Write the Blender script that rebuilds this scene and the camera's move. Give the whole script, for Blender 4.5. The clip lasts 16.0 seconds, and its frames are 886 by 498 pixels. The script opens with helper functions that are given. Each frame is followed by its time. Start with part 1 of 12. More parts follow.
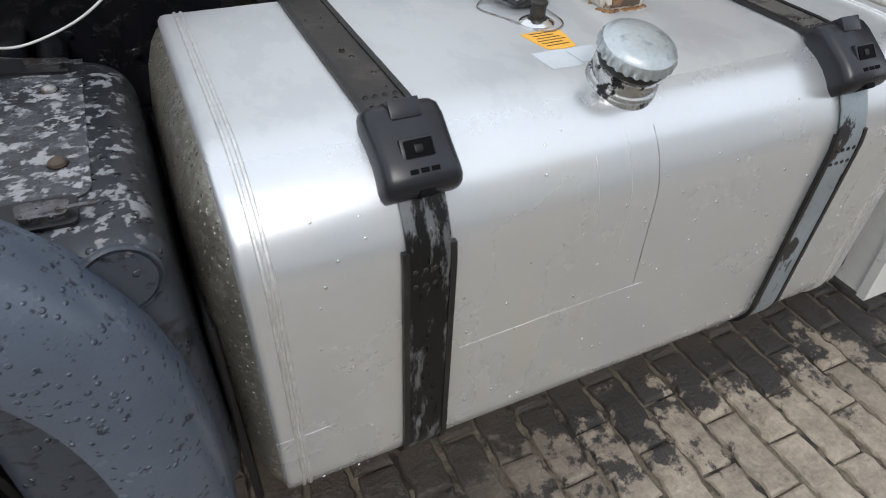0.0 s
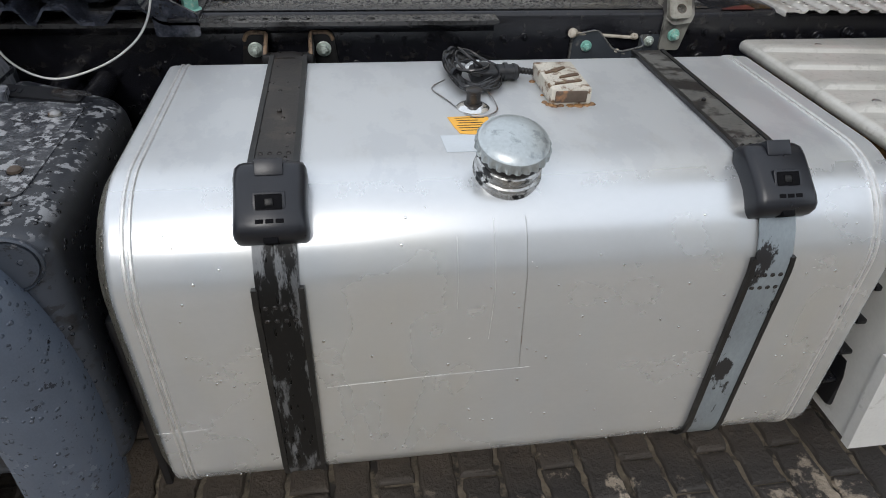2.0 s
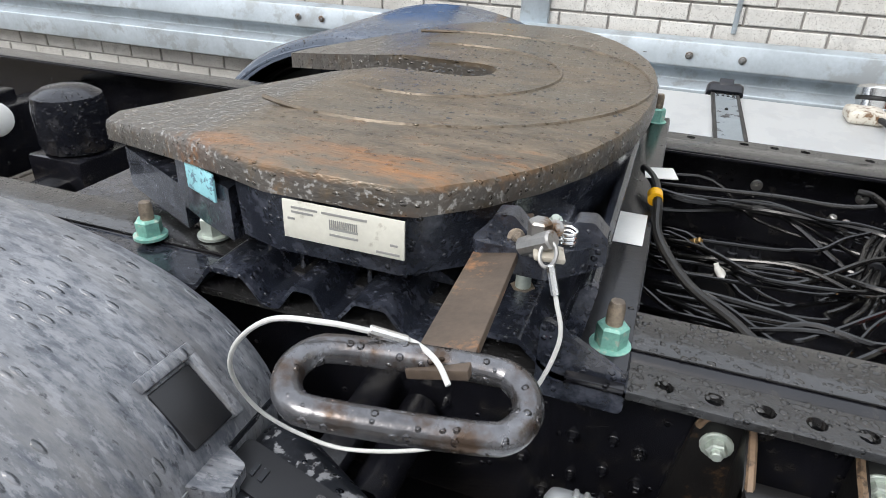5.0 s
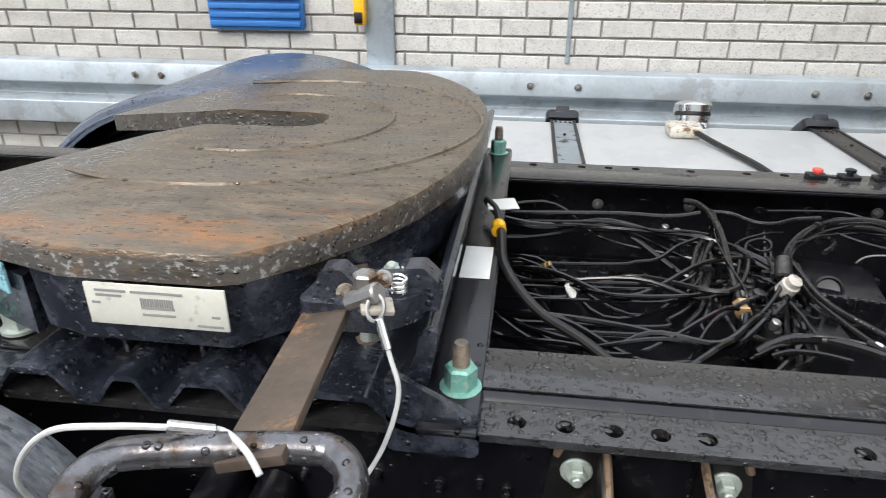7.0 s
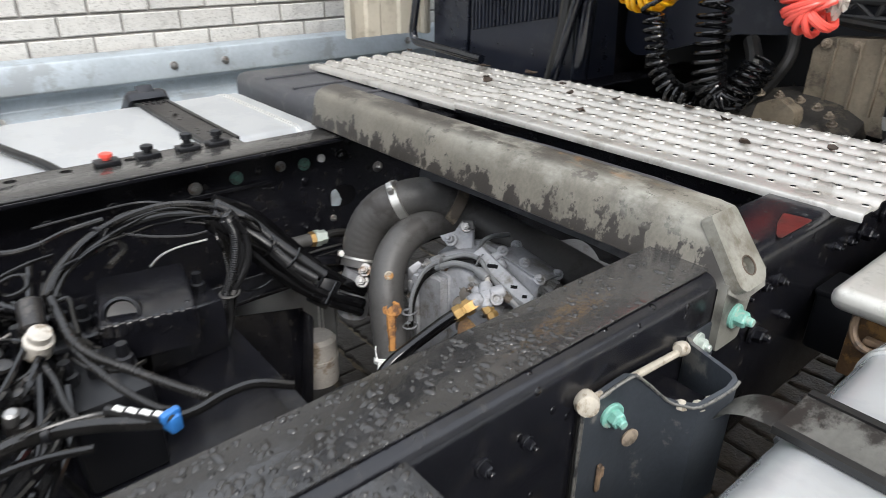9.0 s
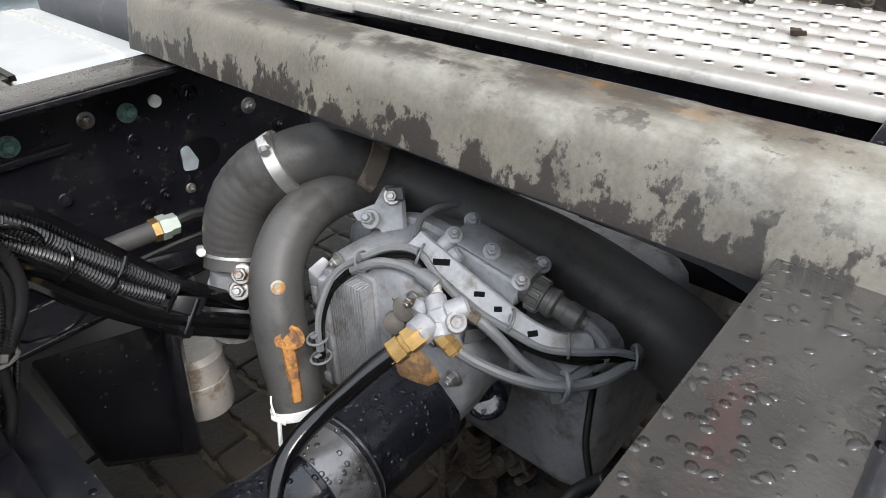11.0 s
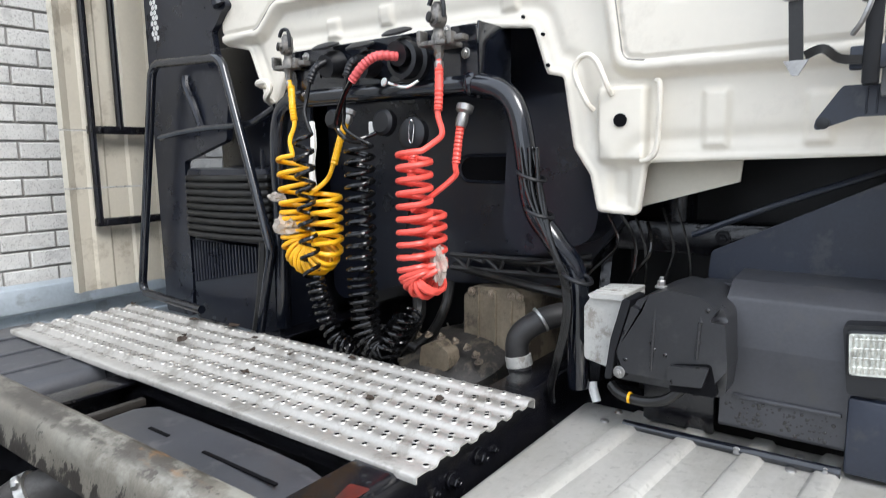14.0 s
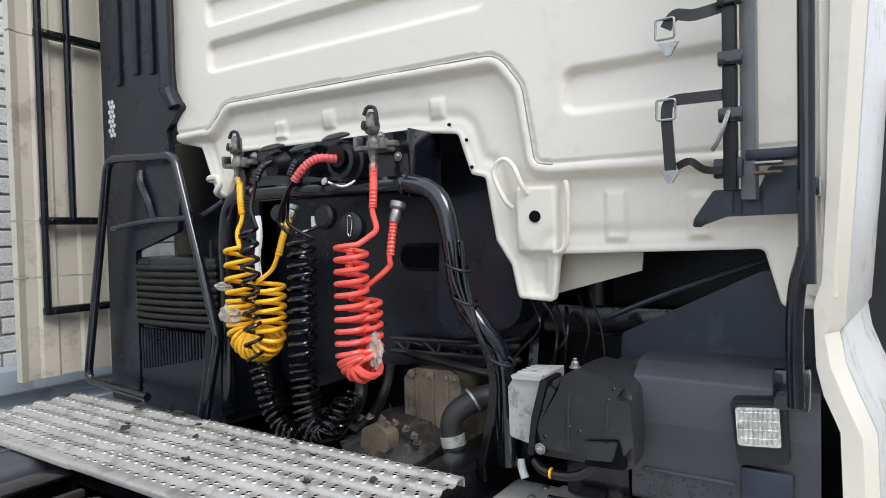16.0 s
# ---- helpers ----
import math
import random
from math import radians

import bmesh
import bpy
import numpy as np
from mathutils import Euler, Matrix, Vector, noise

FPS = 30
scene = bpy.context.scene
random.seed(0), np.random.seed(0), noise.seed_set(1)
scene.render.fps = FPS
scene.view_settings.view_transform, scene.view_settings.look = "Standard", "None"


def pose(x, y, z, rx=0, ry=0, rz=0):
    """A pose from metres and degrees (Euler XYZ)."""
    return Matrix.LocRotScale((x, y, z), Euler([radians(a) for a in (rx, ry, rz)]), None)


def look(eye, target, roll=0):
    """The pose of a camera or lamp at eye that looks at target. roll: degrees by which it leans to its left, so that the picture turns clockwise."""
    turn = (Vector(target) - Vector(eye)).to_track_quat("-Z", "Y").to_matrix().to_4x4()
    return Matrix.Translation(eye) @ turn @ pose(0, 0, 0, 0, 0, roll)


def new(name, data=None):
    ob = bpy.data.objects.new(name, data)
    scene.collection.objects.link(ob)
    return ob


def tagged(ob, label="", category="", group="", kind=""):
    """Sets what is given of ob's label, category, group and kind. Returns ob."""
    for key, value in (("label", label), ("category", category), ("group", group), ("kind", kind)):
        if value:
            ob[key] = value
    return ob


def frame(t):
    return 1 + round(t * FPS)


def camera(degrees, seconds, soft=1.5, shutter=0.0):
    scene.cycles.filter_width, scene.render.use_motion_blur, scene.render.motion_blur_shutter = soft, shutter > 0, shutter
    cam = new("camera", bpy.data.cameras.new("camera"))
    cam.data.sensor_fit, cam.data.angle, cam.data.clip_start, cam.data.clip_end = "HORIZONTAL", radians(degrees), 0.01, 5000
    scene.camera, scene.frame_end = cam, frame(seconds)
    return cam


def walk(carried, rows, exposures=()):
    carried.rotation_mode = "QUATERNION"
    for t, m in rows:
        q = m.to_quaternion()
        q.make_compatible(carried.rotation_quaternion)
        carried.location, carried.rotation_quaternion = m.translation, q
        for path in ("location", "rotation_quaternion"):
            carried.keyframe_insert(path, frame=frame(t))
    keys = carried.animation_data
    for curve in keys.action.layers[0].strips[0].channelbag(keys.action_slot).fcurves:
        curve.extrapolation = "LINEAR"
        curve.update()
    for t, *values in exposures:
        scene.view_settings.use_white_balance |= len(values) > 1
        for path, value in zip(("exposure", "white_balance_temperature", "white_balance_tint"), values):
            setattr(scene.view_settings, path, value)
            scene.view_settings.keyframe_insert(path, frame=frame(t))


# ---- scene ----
cam = camera(69.56, 16.0, soft=0.35, shutter=0.18)
# seconds, eye, heading (to the left from +y), rise and roll in degrees
PATH = [
    (0.0, -0.1825, -1.708, 1.3297, -26.85, -40.54, 2.71),
    (0.5, -0.0083, -1.6632, 1.3483, -20.81, -39.94, 2.84),
    (1.0, 0.0961, -1.7671, 1.3739, -11.97, -39.81, 3.0),
    (1.5, 0.1643, -1.8637, 1.4016, -9.68, -39.35, 2.52),
    (2.0, 0.1976, -1.8829, 1.4085, -9.5, -36.47, 2.44),
    (2.5, 0.2109, -1.8351, 1.3969, -9.59, -35.25, 2.35),
    (3.0, 0.1526, -1.6282, 1.4051, -6.59, -35.0, 2.6),
    (3.5, 0.0149, -1.3901, 1.4002, 4.95, -35.55, 2.42),
    (4.0, -0.0527, -1.2082, 1.3847, 16.6, -35.46, 2.1),
    (4.5, -0.0877, -1.0706, 1.388, 18.78, -33.76, 2.05),
    (4.7, -0.1171, -1.0244, 1.394, 19.17, -30.18, 1.96),
    (7.0, -0.0740, -0.9660, 1.3980, 7.35, -24.8, 0.3),
    (7.5, 0.096, -1.0931, 1.3956, -4.92, -25.21, 0.7),
    (8.0, 0.1922, -1.0796, 1.381, -16.17, -25.21, 0.38),
    (8.5, 0.2525, -0.8881, 1.328, -27.49, -25.36, 0.38),
    (9.0, 0.3453, -0.7075, 1.3018, -39.34, -25.7, 0.1),
    (9.5, 0.4608, -0.4791, 1.2366, -52.06, -27.95, 1.92),
    (12.0, 0.6099, -0.4009, 1.1956, -45.02, -35.25, -3.76),
    (12.5, 0.6179, -0.4769, 1.2312, -46.32, -34.95, -2.88),
    (13.0, 0.6192, -0.6944, 1.3126, -48.56, -28.98, -1.16),
    (13.5, 0.5875, -0.9279, 1.4173, -51.28, -19.16, -1.26),
    (14.0, 0.5704, -1.0124, 1.4452, -53.41, -8.27, -0.81),
    (14.5, 0.5826, -1.0656, 1.4383, -54.59, -2.08, -1.07),
    (15.0, 0.5592, -1.0856, 1.459, -54.6, -2.2, -1.24),
    (15.5, 0.5295, -1.102, 1.4598, -55.37, -1.99, -1.24),
    (16.0, 0.522, -1.1214, 1.4785, -56.96, -1.5, -1.31),
]
# end path


def eye_pose(x, y, z, yaw, pitch, roll):
    a, b = radians(yaw), radians(pitch)
    way = Vector((-math.sin(a) * math.cos(b), math.cos(a) * math.cos(b), math.sin(b)))
    return look((x, y, z), Vector((x, y, z)) + way, roll)


walk(cam, [(t, eye_pose(*row)) for t, *row in PATH],
     [(0.0, -0.17, 6400, 10), (0.5, -0.30, 6400, 10), (1.5, -0.33, 6400, 10), (3.0, -0.50, 6400, 10), (3.5, -0.68, 6450, 10), (4.0, -0.15, 6500, 10), (4.5, 0.39, 6550, 10), (7.0, 0.49, 6550, 10), (8.0, 0.32, 6550, 10), (9.0, 0.63, 6550, 10), (9.5, 0.75, 6550, 10), (12.5, 0.99, 6450, 10), (13.0, 0.91, 6400, 10), (13.5, 0.67, 6400, 10), (14.0, 0.61, 6250, 10), (14.5, 0.35, 6200, 10), (16.0, 0.23, 6200, 10)])

# ---- light ----
world = bpy.data.worlds.new("sky")
scene.world = world
world.use_nodes = True
wn = world.node_tree.nodes
wl = world.node_tree.links
sky = wn.new("ShaderNodeTexSky")
sky.sky_type = "NISHITA"
sky.sun_disc = False
sky.sun_elevation = radians(48)
sky.sun_rotation = radians(200)
sky.dust_density = 6.0
sky.air_density = 1.0
overcast = wn.new("ShaderNodeMix")
overcast.data_type = "RGBA"
overcast.inputs["Factor"].default_value = 0.75
overcast.inputs["B"].default_value = (13.4, 14.3, 15.6, 1)
wl.new(sky.outputs["Color"], overcast.inputs["A"])
bg = wn["Background"]
bg.inputs["Strength"].default_value = 0.12
wl.new(overcast.outputs["Result"], bg.inputs["Color"])
sun = new("sun", bpy.data.lights.new("sun", "SUN"))
sun.data.energy = 1.5
sun.data.angle = radians(25)
sun.data.color = (1.0, 0.975, 0.945)
sun.matrix_world = look((-2.0, -5.0, 6.0), (0.4, 0, 0.8))


# ---- materials ----
def material(name, color, rough=0.5, metal=0.0, vary=0.12, scale=9.0, fine=140.0, bump=0.1, stain=None, stain_amount=0.45,
             stain_scale=5.0, coat=0.0, stretch=(1, 1, 1), rough_vary=0.12, bump_size=0.002, pieces=0.0, stain_soft=0.04, drops=None, stain_slope=None):
    m = bpy.data.materials.new(name)
    m.use_nodes = True
    n, l = m.node_tree.nodes, m.node_tree.links
    b = n["Principled BSDF"]
    at = n.new("ShaderNodeTexCoord")
    mp = n.new("ShaderNodeMapping")
    mp.inputs["Scale"].default_value = stretch
    if pieces:
        geo = n.new("ShaderNodeNewGeometry")
        info = n.new("ShaderNodeObjectInfo")
        l.new(geo.outputs["Position"], mp.inputs["Vector"])
        own = n.new("ShaderNodeMath")
        own.operation = "ADD"
        l.new(geo.outputs["Random Per Island"], own.inputs[0])
        l.new(info.outputs["Random"], own.inputs[1])
        wrap = n.new("ShaderNodeMath")
        wrap.operation = "FRACT"
        l.new(own.outputs[0], wrap.inputs[0])
        each = n.new("ShaderNodeMapRange")
        each.inputs["To Min"].default_value = 1 - pieces
        each.inputs["To Max"].default_value = 1 + pieces
        l.new(wrap.outputs[0], each.inputs["Value"])
    else:
        l.new(at.outputs["Object"], mp.inputs["Vector"])

    def noise_at(s, detail, rough_in=0.6):
        t = n.new("ShaderNodeTexNoise")
        t.inputs["Scale"].default_value = s
        t.inputs["Detail"].default_value = detail
        t.inputs["Roughness"].default_value = rough_in
        l.new(mp.outputs["Vector"], t.inputs["Vector"])
        return t.outputs["Fac"]

    big, small = noise_at(scale, 5), noise_at(fine, 3)
    mix = n.new("ShaderNodeMath")
    mix.operation = "MULTIPLY_ADD"
    l.new(small, mix.inputs[0])
    mix.inputs[1].default_value = 0.45
    l.new(big, mix.inputs[2])
    ramp = n.new("ShaderNodeMapRange")
    ramp.inputs["From Min"].default_value = 0.45
    ramp.inputs["From Max"].default_value = 1.0
    ramp.inputs["To Min"].default_value = 1.0 - vary
    ramp.inputs["To Max"].default_value = 1.0 + vary
    l.new(mix.outputs[0], ramp.inputs["Value"])
    shade = n.new("ShaderNodeVectorMath")
    shade.operation = "SCALE"
    shade.inputs[0].default_value = color
    l.new(ramp.outputs["Result"], shade.inputs["Scale"])
    out = shade.outputs[0]
    if stain:
        s = noise_at(stain_scale, 7, 0.68)
        cut = n.new("ShaderNodeMapRange")
        cut.inputs["From Min"].default_value = 0.66 - 0.25 * stain_amount - stain_soft
        cut.inputs["From Max"].default_value = 0.66 - 0.25 * stain_amount + stain_soft
        if stain_slope:
            # the stain gathers towards one side: a direction and the distance at which it stays as it is
            way = n.new("ShaderNodeVectorMath")
            way.operation = "DOT_PRODUCT"
            way.inputs[1].default_value = stain_slope[0]
            l.new(geo.outputs["Position"] if pieces else at.outputs["Object"], way.inputs[0])
            lean = n.new("ShaderNodeMath")
            lean.operation = "SUBTRACT"
            lean.inputs[1].default_value = stain_slope[1]
            l.new(way.outputs["Value"], lean.inputs[0])
            tend = n.new("ShaderNodeClamp")
            tend.inputs["Min"].default_value = -0.25
            tend.inputs["Max"].default_value = 0.25
            l.new(lean.outputs[0], tend.inputs["Value"])
            total = n.new("ShaderNodeMath")
            total.operation = "ADD"
            l.new(s, total.inputs[0])
            l.new(tend.outputs[0], total.inputs[1])
            s = total.outputs[0]
        l.new(s, cut.inputs["Value"])
        mx = n.new("ShaderNodeMix")
        mx.data_type = "RGBA"
        l.new(cut.outputs["Result"], mx.inputs["Factor"])
        l.new(out, mx.inputs["A"])
        mx.inputs["B"].default_value = (*stain, 1)
        out = mx.outputs["Result"]
    if pieces:
        tone = n.new("ShaderNodeVectorMath")
        tone.operation = "SCALE"
        l.new(out, tone.inputs[0])
        l.new(each.outputs["Result"], tone.inputs["Scale"])
        out = tone.outputs[0]
    l.new(out, b.inputs["Base Color"])
    rr = n.new("ShaderNodeMapRange")
    rr.inputs["To Min"].default_value = max(0.02, rough - rough_vary)
    rr.inputs["To Max"].default_value = min(1.0, rough + rough_vary)
    l.new(big, rr.inputs["Value"])
    rough_out = rr.outputs["Result"]
    bead = None
    if drops:
        # beads of water: size of a cell, share of the surface
        cell = n.new("ShaderNodeTexVoronoi")
        cell.inputs["Scale"].default_value = 1.0 / drops[0]
        l.new(mp.outputs["Vector"], cell.inputs["Vector"])
        dome = n.new("ShaderNodeMapRange")
        dome.interpolation_type = "SMOOTHSTEP"
        dome.inputs["From Min"].default_value = 0.42
        dome.inputs["From Max"].default_value = 0.22
        l.new(cell.outputs["Distance"], dome.inputs["Value"])
        pick = n.new("ShaderNodeSeparateColor")
        l.new(cell.outputs["Color"], pick.inputs["Color"])
        keep = n.new("ShaderNodeMath")
        keep.operation = "LESS_THAN"
        keep.inputs[1].default_value = drops[1]
        l.new(pick.outputs["Red"], keep.inputs[0])
        bead = n.new("ShaderNodeMath")
        bead.operation = "MULTIPLY"
        l.new(dome.outputs["Result"], bead.inputs[0])
        l.new(keep.outputs[0], bead.inputs[1])
        wet = n.new("ShaderNodeMix")
        l.new(bead.outputs[0], wet.inputs["Factor"])
        l.new(rough_out, wet.inputs["A"])
        wet.inputs["B"].default_value = 0.06
        rough_out = wet.outputs["Result"]
        soak = n.new("ShaderNodeMapRange")
        soak.inputs["To Min"].default_value = 1.0
        soak.inputs["To Max"].default_value = 0.85
        l.new(bead.outputs[0], soak.inputs["Value"])
        deep = n.new("ShaderNodeVectorMath")
        deep.operation = "SCALE"
        l.new(out, deep.inputs[0])
        l.new(soak.outputs["Result"], deep.inputs["Scale"])
        l.new(deep.outputs[0], b.inputs["Base Color"])
    l.new(rough_out, b.inputs["Roughness"])
    b.inputs["Metallic"].default_value = metal
    b.inputs["Coat Weight"].default_value = coat
    if bump:
        bp = n.new("ShaderNodeBump")
        bp.inputs["Strength"].default_value = bump
        bp.inputs["Distance"].default_value = bump_size
        l.new(mix.outputs[0], bp.inputs["Height"])
        if bead:
            bw = n.new("ShaderNodeBump")
            bw.inputs["Strength"].default_value = 0.9
            bw.inputs["Distance"].default_value = drops[0] * 0.28
            l.new(bead.outputs[0], bw.inputs["Height"])
            l.new(bp.outputs["Normal"], bw.inputs["Normal"])
            bp = bw
        l.new(bp.outputs["Normal"], b.inputs["Normal"])
    return m


def layer(m, color, scale, low, high, masks=(), stretch=(1, 1, 1), detail=6.0, rough=None, amount=1.0):
    """Lays another patchy coat over a material's base colour. masks: a direction and two distances along it between which the coat comes in."""
    n, l = m.node_tree.nodes, m.node_tree.links
    b = n["Principled BSDF"]
    at = n.new("ShaderNodeNewGeometry")
    mp = n.new("ShaderNodeMapping")
    mp.inputs["Scale"].default_value = stretch
    l.new(at.outputs["Position"], mp.inputs["Vector"])
    t = n.new("ShaderNodeTexNoise")
    t.inputs["Scale"].default_value = scale
    t.inputs["Detail"].default_value = detail
    t.inputs["Roughness"].default_value = 0.65
    l.new(mp.outputs["Vector"], t.inputs["Vector"])
    cut = n.new("ShaderNodeMapRange")
    cut.inputs["From Min"].default_value = low
    cut.inputs["From Max"].default_value = high
    cut.inputs["To Max"].default_value = amount
    l.new(t.outputs["Fac"], cut.inputs["Value"])
    factor = cut.outputs["Result"]
    for direction, start, end in masks:
        dot = n.new("ShaderNodeVectorMath")
        dot.operation = "DOT_PRODUCT"
        dot.inputs[1].default_value = direction
        l.new(at.outputs["Position"], dot.inputs[0])
        come = n.new("ShaderNodeMapRange")
        come.inputs["From Min"].default_value = start
        come.inputs["From Max"].default_value = end
        l.new(dot.outputs["Value"], come.inputs["Value"])
        both = n.new("ShaderNodeMath")
        both.operation = "MULTIPLY"
        l.new(factor, both.inputs[0])
        l.new(come.outputs["Result"], both.inputs[1])
        factor = both.outputs[0]
    for socket, coat in (("Base Color", color), ("Roughness", rough)):
        if coat is None or not b.inputs[socket].links:
            continue
        before = b.inputs[socket].links[0].from_socket
        mx = n.new("ShaderNodeMix")
        l.new(factor, mx.inputs["Factor"])
        if socket == "Roughness":
            l.new(before, mx.inputs["A"])
            mx.inputs["B"].default_value = coat
            l.new(mx.outputs["Result"], b.inputs[socket])
        else:
            mx.data_type = "RGBA"
            l.new(before, mx.inputs[6])
            mx.inputs[7].default_value = (*coat, 1)
            l.new(mx.outputs[2], b.inputs[socket])
    return m


ALU = material("brushed aluminium", (0.655, 0.675, 0.685), 0.265, 0.68, 0.04, 4, 70, 0.03, None, stretch=(1, 1.6, 1.6), rough_vary=0.05)
layer(ALU, (0.66, 0.655, 0.60), 2.6, 0.50, 0.72, [((0, 0, -1), -0.90, -0.86)], (1, 1, 0.5), 3.0, 0.30, 0.7)
layer(ALU, (0.60, 0.655, 0.70), 1.9, 0.52, 0.75, [((0, 0, -1), -0.90, -0.86)], (2.5, 1, 0.6), 3.0, 0.22, 0.6)
layer(ALU, (0.63, 0.645, 0.65), 3, 0.0, 0.05, [((0, 0, 1), 0.918, 0.929)], (1, 1, 1), 2.0, 0.50, 0.9)
layer(ALU, (0.54, 0.56, 0.58), 9, 0.50, 0.54, [((0, 0, 1), 0.905, 0.925)], (1.3, 0.8, 1), 8.0, 0.40, 0.42)
layer(ALU, (0.55, 0.55, 0.535), 13, 0.56, 0.70, [((0, 0, 1), 0.90, 0.925)], (1, 0.6, 1), 8.0, 0.48, 0.4)
# end caps coloured darker, for the dark mudguard gap they reflect
ALU_END = material("rough pressed aluminium darkened for shade", (0.27, 0.255, 0.215), 0.36, 0.75, 0.15, 20, 220, 0.9, (0.42, 0.405, 0.36), 0.4, 60, bump_size=0.004, drops=(0.007, 0.35))
ALU_DULL = material("dull cast aluminium", (0.55, 0.55, 0.53), 0.5, 0.9, 0.14, 6, 90, 0.15, (0.30, 0.30, 0.29), 0.3)
ALU_PLATE = material("stamped aluminium plate", (0.46, 0.445, 0.415), 0.44, 0.45, 0.2, 5, 120, 0.15, (0.31, 0.295, 0.265), 0.36, 14)
STEEL = material("bare steel", (0.34, 0.335, 0.325), 0.40, 0.85, 0.25, 26, 160, 0.25, (0.17, 0.11, 0.07), 0.34, 24)
ZINC = material("pale zinc plated bolt", (0.52, 0.58, 0.53), 0.4, 0.45, 0.18, 60, 300, 0.1)
GREEN = material("mint coated bolt", (0.20, 0.44, 0.37), 0.42, 0.1, 0.3, 60, 300, 0.2, (0.40, 0.47, 0.40), 0.35, 60)
# mint coat at a lower tone, for bolts in the far rail's shade
GREEN_SHADE = material("dirty mint bolt darkened for shade", (0.075, 0.165, 0.140), 0.5, 0.1, 0.4, 60, 300, 0.2, (0.05, 0.06, 0.055), 0.4, 80)
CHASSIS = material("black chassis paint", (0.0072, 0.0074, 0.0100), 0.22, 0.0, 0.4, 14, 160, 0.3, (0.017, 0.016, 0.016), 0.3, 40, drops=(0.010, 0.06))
# lighter than the rail's sides, with greyer patches towards the beam
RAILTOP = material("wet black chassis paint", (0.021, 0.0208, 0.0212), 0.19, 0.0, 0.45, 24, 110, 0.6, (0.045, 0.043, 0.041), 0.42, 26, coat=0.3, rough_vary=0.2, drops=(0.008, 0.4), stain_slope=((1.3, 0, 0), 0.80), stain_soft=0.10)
PLASTIC = material("black plastic", (0.0065, 0.007, 0.009), 0.42, 0.0, 0.25, 16, 400, 0.12)
BUCKLE = material("satin black buckle", (0.0085, 0.0095, 0.0135), 0.32, 0.0, 0.2, 20, 500, 0.1)
RUBBER = material("rubber", (0.0075, 0.0074, 0.0073), 0.45, 0.0, 0.3, 18, 200, 0.15, (0.018, 0.017, 0.015), 0.3, 22)
STRAP = material("weathered strap", (0.0165, 0.0145, 0.0135), 0.36, 0.1, 0.4, 22, 200, 0.3, (0.040, 0.033, 0.028), 0.36, 16, drops=(0.012, 0.12))
STRAP_WORN = material("worn strap steel", (0.17, 0.178, 0.186), 0.42, 0.5, 0.25, 14, 200, 0.2, (0.010, 0.010, 0.010), 0.82, 16, stretch=(1.8, 1, 0.4), stain_soft=0.03, drops=(0.010, 0.2))
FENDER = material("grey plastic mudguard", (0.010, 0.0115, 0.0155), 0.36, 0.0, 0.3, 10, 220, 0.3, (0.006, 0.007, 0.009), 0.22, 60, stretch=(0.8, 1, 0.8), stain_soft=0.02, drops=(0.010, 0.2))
# outer face coloured lighter for the light on it; inner sides stay dark
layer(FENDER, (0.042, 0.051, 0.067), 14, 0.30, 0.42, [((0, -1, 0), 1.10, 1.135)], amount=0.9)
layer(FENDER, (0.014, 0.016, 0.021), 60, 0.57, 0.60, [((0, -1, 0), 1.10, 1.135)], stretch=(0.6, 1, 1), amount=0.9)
layer(FENDER, (0.24, 0.245, 0.255), 42, 0.54, 0.57, [((0, 0, 1), 0.885, 0.900)], amount=0.85)
FENDER_ARCH = material("scuffed grey mudguard arch", (0.168, 0.175, 0.190), 0.36, 0.0, 0.5, 10, 220, 0.5, (0.072, 0.080, 0.098), 0.50, 120, stretch=(0.30, 0.9, 0.30), stain_soft=0.09, drops=(0.008, 0.25))
layer(FENDER_ARCH, (0.19, 0.185, 0.18), 9, 0.50, 0.66, stretch=(0.35, 1.6, 0.35), amount=0.55)
layer(FENDER_ARCH, (0.26, 0.265, 0.28), 70, 0.54, 0.60, stretch=(0.45, 1.4, 0.45), amount=0.6)
layer(FENDER_ARCH, (0.032, 0.035, 0.042), 120, 0.60, 0.66, stretch=(0.4, 1, 0.4), amount=0.8)
FENDER_TOP = material("dirty mudguard top", (0.034, 0.036, 0.042), 0.26, 0.0, 0.4, 14, 220, 0.4, (0.29, 0.295, 0.305), 0.52, 44, stretch=(1, 1.1, 1), stain_soft=0.02)
layer(FENDER_TOP, (0.055, 0.058, 0.065), 26, 0.52, 0.58, amount=0.8)
layer(FENDER_TOP, (0.030, 0.032, 0.037), 150, 0.60, 0.64)
FIFTH = material("greasy cast steel", (0.118, 0.090, 0.060), 0.32, 0.3, 0.7, 26, 150, 1.0, (0.25, 0.115, 0.042), 0.10, 12, stretch=(0.5, 1.4, 1), drops=(0.006, 0.3), bump_size=0.003, stain_soft=0.06, stain_slope=((0.0, -0.9, 0), 0.325))
layer(FIFTH, (0.085, 0.080, 0.074), 40, 0.30, 0.50, [((0, 0, -1), -1.156, -1.150)], amount=0.85)
layer(FIFTH, (0.34, 0.33, 0.31), 150, 0.58, 0.63, [((0, 0, -1), -1.158, -1.150)], detail=2.0, rough=0.15, amount=0.8)
layer(FIFTH, (0.30, 0.135, 0.045), 16, 0.44, 0.62, [((0, -1, 0), 0.40, 0.455), ((0, 0, 1), 1.150, 1.156), ((1, 0, 0), -0.66, -0.58)], (1, 1, 1), amount=0.8)
